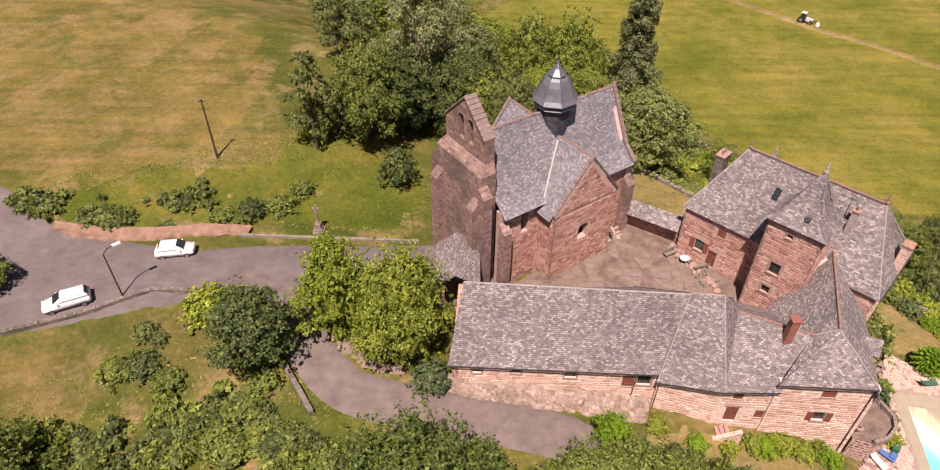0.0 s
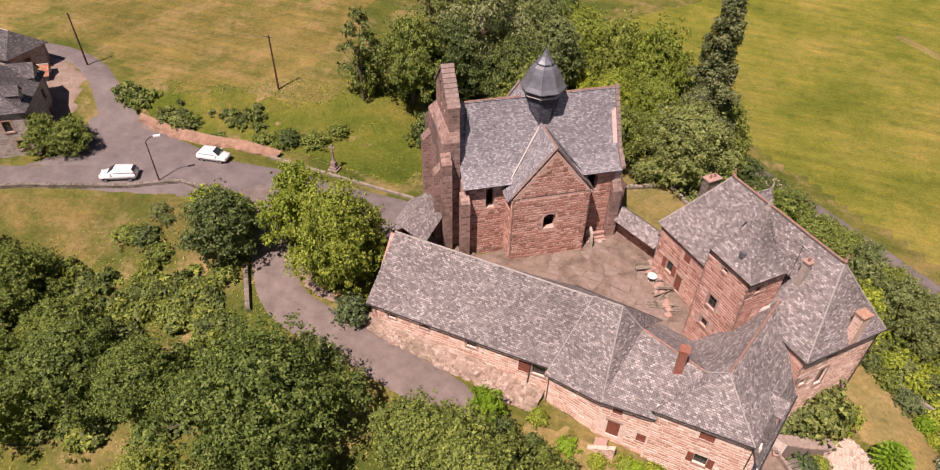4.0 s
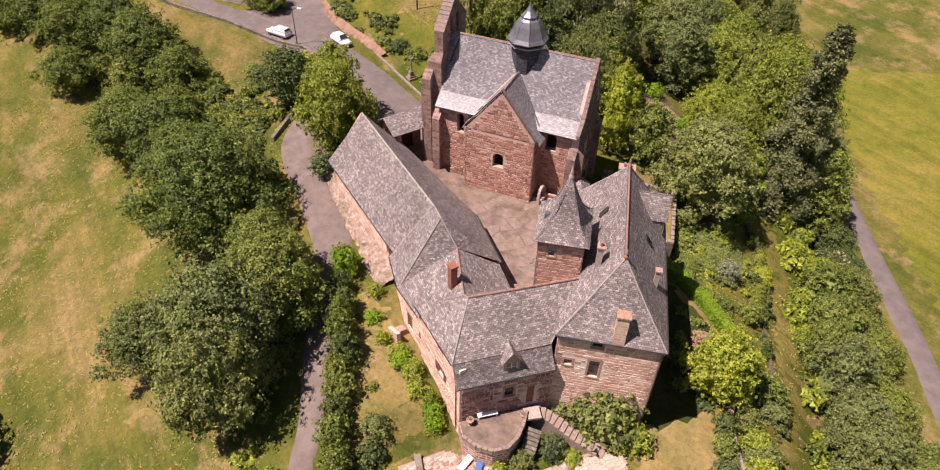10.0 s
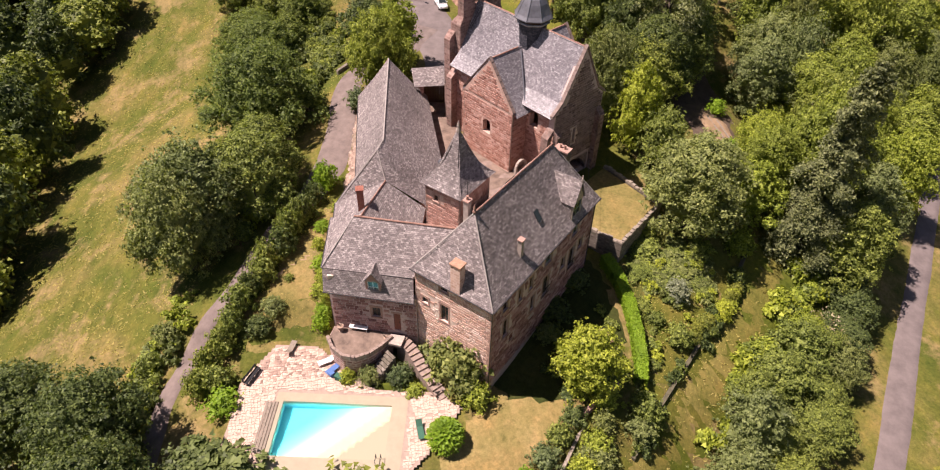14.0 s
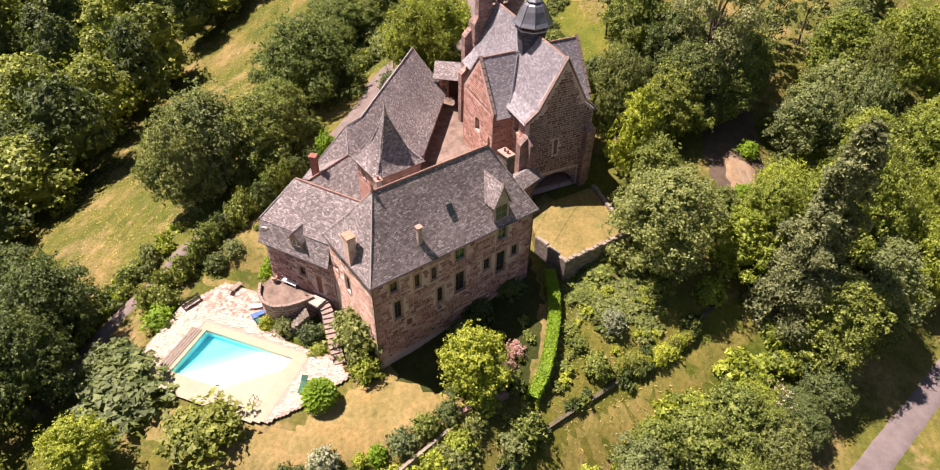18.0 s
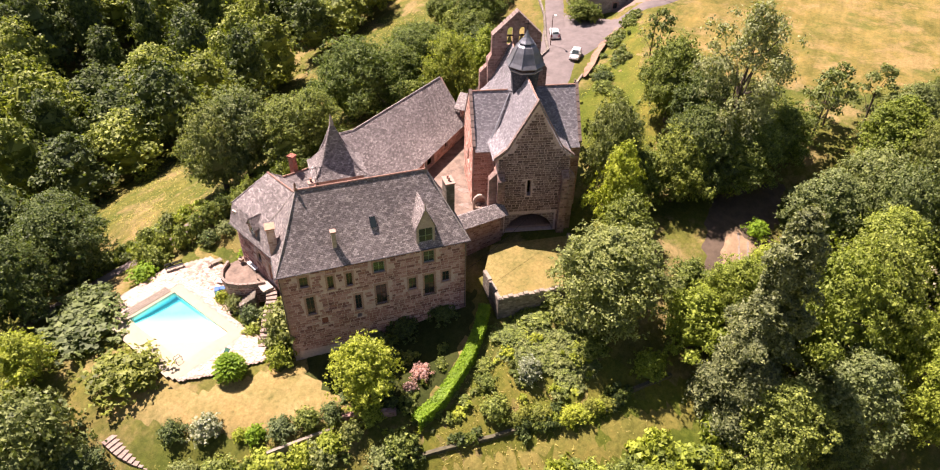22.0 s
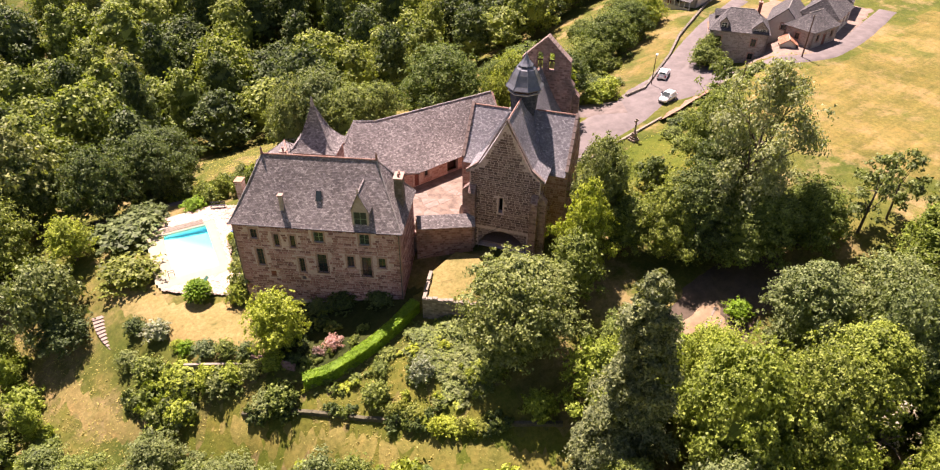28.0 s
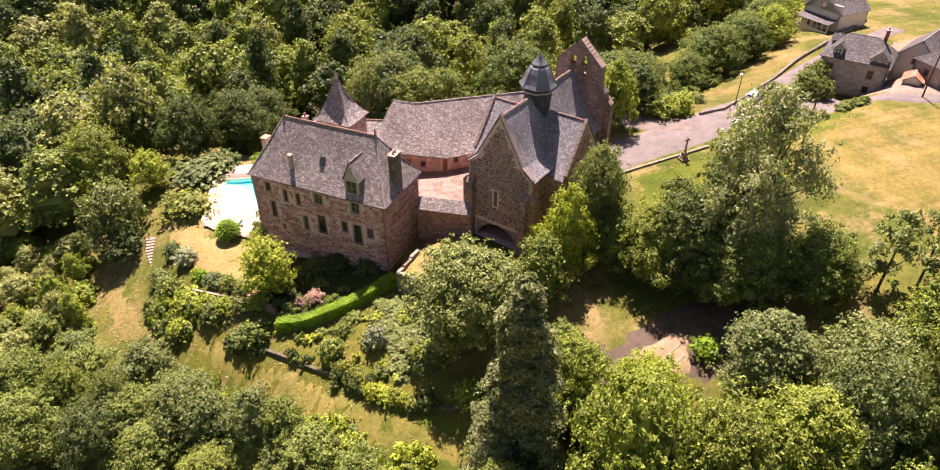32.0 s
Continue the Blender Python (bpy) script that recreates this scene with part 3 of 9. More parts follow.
patch("lawn", [(44, 47.5), (46.8, 44.5), (49.5, 42.6), (51.3, 39.8), (51.0, 37.0), (50.5, 29), (54, 28), (57, 36), (55.5, 42), (52.5, 50), (46.5, 58), (43.6, 58), (40.8, 53.5), (42, 50)], DRY_LAWN, "dry straw-coloured lawn", 0.07, 0.7, "lawn", 0.6)
patch("lawn", [(13, 33.6), (22, 28.6), (29.5, 24.6), (35, 23), (35.2, 28), (33.6, 32.6), (26.5, 33.8), (20, 34.6)], WORN, "half-dry mown grass below the house wall", 0.07, 0.8, "lawn", 0.6)
patch("bare_clearing", [(-10, 84), (0, 82), (12, 83), (13.5, 88), (9, 90.5), (2, 91.5), (-9, 91)], SHADE_EARTH, "bare earth clearing, shade of the trees darkened into it", 0.07, 0.8, "ground", 1.0)
patch("sandy_bank", [(1, 86), (5, 84.5), (10, 86), (9, 89.5), (4, 90)], SAND, "bare sandy bank with old beams", 0.24, 0.6, "bank", 1.0)
patch("slope_grass_cover", [(26, 68), (44, 64), (52, 56), (58, 60), (56, 72), (48, 82), (38, 91), (26, 97), (17, 94), (24, 84)], GREEN, "fresh green grass over the garden slope", 0.03, 1.2, "grass", 1.5)
patch("grass_path", [(53.6, 60.0), (53.0, 62.4), (48.2, 70.2), (40.2, 78.1), (33.0, 85.2), (20.6, 95.2), (18.6, 92.8), (30.1, 82.0), (37.0, 74.8), (44.8, 67.2), (49.8, 60.6), (51, 58.6)], DRY_GRASS, "mown grass path along the garden wall", 0.08, 0.8, "path", 0.5)
patch("verge", [(-13.4, 43.0), (-10.6, 40.3), (-5.0, 37.9), (-2.6, 38.4), (-8, 42.5), (-12, 45)], GREEN, "green grass under the lime trees", 0.1, 0.8, "grass", 0.6)
patch("bare_patch", [(14.5, 15), (17.5, 14.5), (13.5, 6.0), (11.8, 7.5)], WORN, "worn bare streak in the meadow", 0.1, 0.8, "ground", 1.2)
patch("bare_patch", [(22, 32.6), (26, 26.4), (27.2, 27.0), (23, 33)], SAND, "worn footpath in the lawn", 0.11, 0.5, "ground", 0.5)
# Dark cover over green ground deepens the shade under the wall.
patch("shade_ivy_bed", [(44.0, 50.0), (45.0, 54.0), (45.2, 57.5), (43.8, 60.8), (42.6, 63.4), (38, 64.4), (31.4, 64.2), (28.4, 63.2), (24.8, 61.6), (26.6, 60.2), (36, 52.4), (41.6, 48.4)], SHADED_IVY, "ivy ground below the manor wall with house shade darkened into it", 0.09, 0.7, "ground", 0.5)
ribbon("track", [(62, 172), (75, 159.5), (80.3, 152.5), (92, 142), (100.3, 132.5), (118, 114)], [1.6] * 6, WORN, "faint worn track across the pasture", 0.10, "track", 3.0)
patch("dry_slope", [(-60, 31), (-46, 38.5), (-34, 45), (-26, 45.4), (-19, 41), (-21, 37), (-30, 35), (-42, 32), (-56, 26.5)], BANK_GRASS, "dry straw-coloured grass slope under the road wall", 0.06, 1.0, "grass", 1.4)
patch("straw_path", [(62.8, 40.5), (66.4, 41.8), (65.4, 46.5), (62.4, 53), (58.6, 59), (56.4, 57.6), (59.6, 51.6), (62.2, 46)], WORN, "trodden straw-coloured path down the slope", 0.07, 0.7, "path", 0.8)


# ---- walls with openings, roofs ----
def opening(house, kind, p0, p1, s0, s1, za, zb):
    """What fills a hole in a wall: a window with frame, panes, sill and lintel, a shutter, a plank door."""
    p0, p1 = Vector((*p0, 0)), Vector((*p1, 0))
    d = (p1 - p0).normalized()
    m = Matrix((( d.x, d.y, 0, 0), (-d.y, d.x, 0, 0), (0, 0, 1, 0), (0, 0, 0, 1))).transposed()
    m.translation = p0
    w, h = s1 - s0, zb - za

    def made(name, material, label, *boxes, under=None):
        bm = bmesh.new()
        for b in boxes:
            box(bm, *b)
        bm.transform(m)
        return part(name, bm, material, under or house, label)

    if kind in "wgf":
        fr = WHITE_PAINT if kind == "f" else GREEN_PAINT if kind == "g" else DARK_WOOD
        t = 0.07
        bars = [(s0, s0 + t, 0.16, 0.24, za, zb), (s1 - t, s1, 0.16, 0.24, za, zb), (s0 + t, s1 - t, 0.16, 0.24, zb - t, zb), (s0 + t, s1 - t, 0.16, 0.24, za, za + t),
                ((s0 + s1) / 2 - 0.03, (s0 + s1) / 2 + 0.03, 0.165, 0.235, za + t, zb - t)]
        rows = max(1, int(h / 0.6))
        bars += [(s0 + t, s1 - t, 0.18, 0.22, za + h * k / rows - 0.018, za + h * k / rows + 0.018) for k in range(1, rows)]
        win = made("window", fr, "", *bars)
        made("pane", GLASS, "", (s0 + 0.02, s1 - 0.02, 0.195, 0.205, za + 0.02, zb - 0.02), under=win)
        made("sill", CUT_STONE, "", (s0 - 0.18, s1 + 0.18, -0.09, 0.15, za - 0.16, za - 0.004), under=win)
        made("lintel", CUT_STONE, "", (s0 - 0.22, s1 + 0.22, -0.035, 0.10, zb + 0.004, zb + 0.26), under=win)
        made("jamb", CUT_STONE, "", (s0 - 0.2, s0 - 0.004, -0.03, 0.1, za, zb), under=win)
        made("jamb", CUT_STONE, "", (s1 + 0.004, s1 + 0.2, -0.03, 0.1, za, zb), under=win)
    elif kind == "s":
        n = max(2, int(w / 0.18))
        sh = made("shutter", SHUTTER, "closed red-brown board shutter", (s0, s1, 0.045, 0.07, za, zb))
        for k in range(n):
            made("board", SHUTTER, "", (s0 + w * k / n + 0.008, s0 + w * (k + 1) / n - 0.008, 0.02, 0.044, za + 0.01, zb - 0.01), under=sh)
        made("batten", SHUTTER, "", (s0 + 0.03, s1 - 0.03, -0.012, 0.018, za + 0.2 * h, za + 0.2 * h + 0.09), under=sh)
        made("batten", SHUTTER, "", (s0 + 0.03, s1 - 0.03, -0.012, 0.018, za + 0.75 * h, za + 0.75 * h + 0.09), under=sh)
        made("sill", CUT_STONE, "", (s0 - 0.1, s1 + 0.1, -0.06, 0.015, za - 0.13, za - 0.004), under=sh)
    elif kind == "d":
        n = max(3, int(w / 0.2))
        door = made("door", SHUTTER, "red-brown plank door", (s0, s1, 0.15, 0.18, za, zb))
        for k in range(n):
            made("plank", SHUTTER, "", (s0 + w * k / n + 0.008, s0 + w * (k + 1) / n - 0.008, 0.12, 0.149, za + 0.01, zb - 0.01), under=door)
        made("handle", IRON, "", (s1 - 0.16, s1 - 0.12, 0.06, 0.12, za + 0.45 * h, za + 0.45 * h + 0.16), under=door)
        made("lintel", CUT_STONE, "", (s0 - 0.2, s1 + 0.2, -0.03, 0.1, zb + 0.004, zb + 0.25), under=door)
    elif kind == "o":
        win = made("window", DARK_WOOD, "window with open shutters", (s0, s1, 0.2, 0.26, zb - 0.06, zb), (s0, s1, 0.2, 0.26, za, za + 0.06), ((s0 + s1) / 2 - 0.03, (s0 + s1) / 2 + 0.03, 0.2, 0.26, za + 0.06, zb - 0.06))
        made("pane", GLASS, "", (s0 + 0.01, s1 - 0.01, 0.225, 0.235, za + 0.01, zb - 0.01), under=win)
        made("shutter", SHUTTER, "", (s0 - 0.55 * w, s0 - 0.03, -0.06, -0.015, za, zb), under=win)
        made("shutter", SHUTTER, "", (s1 + 0.03, s1 + 0.55 * w, -0.06, -0.015, za, zb), under=win)
        made("sill", CUT_STONE, "", (s0 - 0.1, s1 + 0.1, -0.1, 0.15, za - 0.15, za - 0.004), under=win)


WALLS = []


def facade(house, name, material, p0, p1, z0, z1, thick=0.6, openings=(), gable=None, label=""):
    bm = bmesh.new()
    wall(bm, p0, p1, z0, z1, thick, [o[1:] for o in openings], gable)
    ob = part(name, bm, material, house, label)
    for o in openings:
        if o[0] == "a":
            bm = bmesh.new()
            arch_top(bm, p0, p1, o[1], o[2], o[4], thick)
            bmesh.ops.remove_doubles(bm, verts=bm.verts[:], dist=0.004)
            part("arch_head", bm, material, ob)
    WALLS.append((house, ob, p0, p1, z0, z1, openings, gable))
    for o in openings:
        opening(house, o[0], p0, p1, *o[1:])
    return ob


def roofs(house, name, material, polys, thick=0.16, flare=0.25, label=""):
    for poly in polys:
        bm = bmesh.new()
        roof_plate(bm, poly, thick, flare)
        part(name, bm, material, house, label)


def ridge(house, a, b, material=None, r=0.10, name="ridge_tiles", step=0.42):
    """A row of half-round ridge tiles, joined into one part."""
    a, b = Vector(a), Vector(b)
    n = max(1, int((b - a).length / step))
    bm = bmesh.new()
    for i in range(n):
        p, q = a.lerp(b, i / n), a.lerp(b, (i + 1) / n)
        wob = Vector((0, 0, 0.02 * noise.noise((p.x * 3, p.y * 3, i * 0.7))))
        bar(bm, p + wob, q + wob, r * 1.06, 6, r * 0.9)
    return part(name, bm, material or COPING, house)


def chimney(house, x, y, z0, z1, w, d, material, pots=0, label="", cap=None):
    bm = bmesh.new()
    box(bm, x - w / 2, x + w / 2, y - d / 2, y + d / 2, z0, z1)
    ch = part("chimney", bm, material, house, label)
    bm = bmesh.new()
    box(bm, x - w / 2 - 0.09, x + w / 2 + 0.09, y - d / 2 - 0.09, y + d / 2 + 0.09, z1 + 0.003, z1 + 0.14)
    part("cap", bm, cap or CUT_STONE, ch)
    for k in range(pots):
        bm = bmesh.new()
        px = x + (k - (pots - 1) / 2) * 0.5 if w >= d else x
        py = y if w >= d else y + (k - (pots - 1) / 2) * 0.5
        lathe(bm, [(0.13, z1 + 0.15), (0.11, z1 + 0.5), (0.14, z1 + 0.55)], 8, px, py)
        part("pot", bm, COPING, ch)


def gutter(house, a, b, r=0.06):
    bm = bmesh.new()
    bar(bm, a, b, r)
    part("gutter", bm, GUTTER, house)


def downpipe(house, a, b):
    bm = bmesh.new()
    bar(bm, a, b, 0.05)
    part("downpipe", bm, GUTTER, house)


def quoins(house, x, y, ux, uy, z0, z1, material):
    """Long and short corner stones, a little proud, on the corner (x, y); (ux, uy) points out of it along both walls."""
    k, z = 0, z0
    while z < z1 - 0.3:
        lx, ly = (0.62, 0.34) if k % 2 else (0.34, 0.62)
        bm = bmesh.new()
        box(bm, min(x + 0.03 * ux, x - lx * ux), max(x + 0.03 * ux, x - lx * ux), min(y + 0.03 * uy, y - ly * uy), max(y + 0.03 * uy, y - ly * uy), z, z + 0.36)
        part("corner_stone", bm, material, house)
        z += 0.38
        k += 1


GREEN_PAINT = plain("green_window_paint", (0.16, 0.24, 0.16), 0.5, 0, 6.0, 0.15, 0.1)
GUTTER = plain("dark_zinc", (0.10, 0.095, 0.095), 0.4, 0.7, 4.0, 0.25, 0.1)
FLASHING = plain("pale_lime_flashing", (0.52, 0.47, 0.42), 0.85, 0, 3.0, 0.2)
BRICK_RED = masonry("red_brick", [(0.30, 0.09, 0.06), (0.36, 0.11, 0.075), (0.42, 0.14, 0.09), (0.48, 0.18, 0.12)], (0.35, 0.25, 0.2), 0.22, 0.07, 0.012, (0.12, 0.06, 0.05), 0.7, 0.6)

# Church stone darkened for the east end, which lies away from the sun.
CHURCH_EAST_SHADE = masonry("shade_side_church_stone", [(0.125, 0.085, 0.076), (0.190, 0.125, 0.108), (0.270, 0.185, 0.162), (0.330, 0.240, 0.215)], (0.46, 0.37, 0.34), 0.62, 0.34, 0.06, (0.12, 0.08, 0.07), 0.62, 0.6)
LEAD_SLATE = plain("lead_sheet", (0.17, 0.175, 0.19), 0.42, 0.35, 1.6, 0.3)

# ---- church ----
church = thing("church", turned(7.88, 58.3, 35.0), "red sandstone church with slate roofs, lantern and bell gable", "church")
BASE = -5.7
facade(church, "nave_wall", CHURCH_STONE, (-8.9, -4.1), (8.6, -4.1), BASE, 5.0, 0.8, [("a", 2.55, 3.45, 1.5, 4.0), ("a", 13.6, 14.9, 2.0, 4.1)])
facade(church, "nave_wall", CHURCH_STONE, (8.6, 4.1), (-8.9, 4.1), BASE, 5.0, 0.8, [("a", 2.6, 3.7, 1.6, 4.0), ("a", 13.8, 14.9, 1.6, 4.0)])
facade(church, "east_gable", CHURCH_EAST_SHADE, (8.6, -4.3), (8.6, 4.3), BASE, 5.0, 0.8, [("a", 1.2, 7.4, -5.6, -3.0), ("h", 3.7, 4.2, -0.3, 1.9)], [(0, 5.0), (8.6, 5.0), (7.45, 5.95), (4.3, 11.8), (1.15, 5.95)])
facade(church, "transept_wall", CHURCH_STONE, (-4.2, -6.6), (4.2, -6.6), BASE, 4.1, 0.7, [("a", 3.5, 4.8, -0.35, 1.55)], [(0, 4.0), (8.4, 4.0), (8.4, 4.02), (4.2, 9.3), (0, 4.02)])
facade(church, "transept_wall", CHURCH_STONE, (4.2, -6.6), (4.2, -4.1), BASE, 4.1, 0.7)
facade(church, "transept_wall", CHURCH_STONE, (-4.2, -4.1), (-4.2, -6.6), BASE, 4.1, 0.7)
facade(church, "transept_wall", CHURCH_STONE, (4.2, 6.8), (-4.2, 6.8), BASE, 4.1, 0.7, [("a", 3.6, 4.8, -0.2, 1.7)], [(0, 4.0), (8.4, 4.0), (8.4, 4.02), (4.2, 9.65), (0, 4.02)])
facade(church, "transept_wall", CHURCH_STONE, (4.2, 4.1), (4.2, 6.8), BASE, 4.1, 0.7)
facade(church, "transept_wall", CHURCH_STONE, (-4.2, 6.8), (-4.2, 4.1), BASE, 4.1, 0.7)
for sy in (-1, 1):
    ends = ((-8.9, 8.35), (8.35, -8.9))[sy > 0]
    roofs(church, "nave_roof", BLUE_SLATE, [[(ends[0], 3.2 * sy, 6.0), (ends[1], 3.2 * sy, 6.0), (ends[1], 0, 12.0), (ends[0], 0, 12.0)]], 0.16, 0.7)
    roofs(church, "roof_foot", BLUE_SLATE, [[(ends[0], 4.8 * sy, 4.68), (ends[1], 4.8 * sy, 4.68), (ends[1], 3.18 * sy, 6.02), (ends[0], 3.18 * sy, 6.02)]], 0.16, 0.15)
roofs(church, "transept_roof", BLUE_SLATE, [
    [(-4.75, -3.3, 3.75), (-4.75, -6.35, 3.75), (0, -6.35, 9.5), (0, -1.3, 9.5)],
    [(4.75, -6.35, 3.75), (4.75, -3.3, 3.75), (0, -1.3, 9.5), (0, -6.35, 9.5)],
    [(-4.75, 6.55, 3.75), (-4.75, 3.3, 3.75), (0, 1.2, 9.85), (0, 6.55, 9.85)],
    [(4.75, 3.3, 3.75), (4.75, 6.55, 3.75), (0, 6.55, 9.85), (0, 1.2, 9.85)]], 0.16, 0.6)
ridge(church, (-8.7, 0, 12.0), (-1.9, 0, 12.0))
ridge(church, (2.2, 0, 12.0), (8.3, 0, 12.0))
ridge(church, (0, -6.3, 9.53), (0, -1.9, 9.53))
ridge(church, (0, 6.5, 9.88), (0, 1.6, 9.88))
for sx in (-1, 1):
    bm = bmesh.new()
    bar(bm, (0.35 * sx, -1.75, 9.2), (3.85 * sx, -4.35, 5.0), 0.07)
    part("valley_flashing", bm, FLASHING if sx < 0 else LEAD, church)
    for c, ap, v0, v1 in ((9.82, 4.4, -6.62, -6.28), (10.15, 4.4, 6.48, 6.82)):
        n = 9
        for i in range(n):
            a, b = i / n, (i + 1) / n - 0.015
            bm = bmesh.new()
            za, zb = c + (4.3 - c) * a, c + (4.3 - c) * b
            hull(bm, [(ap * a * sx, v0, za - 0.22), (ap * b * sx, v0, zb - 0.22), (ap * b * sx, v1, zb - 0.22), (ap * a * sx, v1, za - 0.22)], [(ap * a * sx, v0 - 0.05, za), (ap * b * sx, v0 - 0.05, zb), (ap * b * sx, v1, zb), (ap * a * sx, v1, za)])
            bmesh.ops.recalc_face_normals(bm, faces=bm.faces)
            part("coping_stone", bm, COPING_GREY, church)
    for (y0, z0), (y1, z1), n in (((0, 12.35), (3.22, 6.4), 11), ((3.22, 6.4), (4.78, 5.1), 3)):
      for i in range(n):
        a, b = i / n, (i + 1) / n - 0.013
        bm = bmesh.new()
        ya, yb = (y0 + (y1 - y0) * a) * sx, (y0 + (y1 - y0) * b) * sx
        za, zb = z0 + (z1 - z0) * a, z0 + (z1 - z0) * b
        hull(bm, [(8.22, ya, za - 0.3), (8.22, yb, zb - 0.3), (8.66, yb, zb - 0.3), (8.66, ya, za - 0.3)], [(8.22, ya, za), (8.22, yb, zb), (8.66, yb, zb), (8.66, ya, za)])
        bmesh.ops.recalc_face_normals(bm, faces=bm.faces)
        part("coping_stone", bm, COPING_GREY, church)


def lantern():
    t, n = math.pi / 8, 8
    bm = bmesh.new()
    lathe(bm, [(1.35, 8.0), (1.5, 9.5), (1.78, 12.35)], n, 0.3, 0, t)
    drum = part("lantern_drum", bm, DARK_SLATE, church, "dark slate-hung octagonal drum")
    bm = bmesh.new()
    lathe(bm, [(1.8, 12.25), (2.1, 12.38), (2.1, 12.48), (1.84, 12.5)], n, 0.3, 0, t)
    part("drip_ledge", bm, FLASHING, drum, "pale ledge")
    for k in range(n):
        a = 2 * math.pi * (k + 0.5) / n + t
        for j in range(3):
            bm = bmesh.new()
            box(bm, -0.66, 0.66, -0.03, 0.1, 12.54 + 0.13 * j, 12.62 + 0.13 * j)
            bm.transform(Matrix.Translation((0.3, 0, 0)) @ Matrix.Rotation(a - math.pi / 2, 4, "Z") @ Matrix.Translation((0, 1.62, 0)))
            part("louvre", bm, DARK_WOOD, drum)
    bm = bmesh.new()
    lathe(bm, [(1.3, 12.45), (1.3, 13.05)], n, 0.3, 0, t)
    part("lantern_core", bm, DARK_WOOD, drum)
    bm = bmesh.new()
    lathe(bm, [(1.95, 12.9), (2.34, 12.92), (2.36, 13.03), (2.06, 13.42), (1.80, 13.95), (1.53, 14.6), (1.20, 15.15), (0.80, 15.42), (0.6, 15.5)], n, 0.3, 0, t)
    cap = part("lantern_roof", bm, LEAD_SLATE, church, "grey flared octagonal cap")
    for k in range(n):
        a = 2 * math.pi * k / n + t
        bm = bmesh.new()
        pts = [(2.36, 13.05), (2.06, 13.44), (1.80, 13.97), (1.53, 14.62), (1.20, 15.17), (0.80, 15.44)]
        for (r0, z0), (r1, z1) in zip(pts, pts[1:]):
            bar(bm, (0.3 + r0 * math.cos(a), r0 * math.sin(a), z0), (0.3 + r1 * math.cos(a), r1 * math.sin(a), z1), 0.045, 5)
        part("hip_roll", bm, LEAD, cap)
    bm = bmesh.new()
    lathe(bm, [(0.6, 15.45), (0.95, 15.5), (0.93, 15.58), (0.66, 15.85), (0.42, 16.15), (0.18, 16.6), (0.05, 17.0)], n, 0.3, 0, t)
    part("lantern_finial", bm, LEAD, church)
    bm = bmesh.new()
    bar(bm, (0.3, 0, 16.9), (0.3, 0, 18.1), 0.04)
    bar(bm, (0.3, -0.36, 17.7), (0.3, 0.36, 17.7), 0.04)
    part("cross", bm, IRON, church, "dark iron cross")


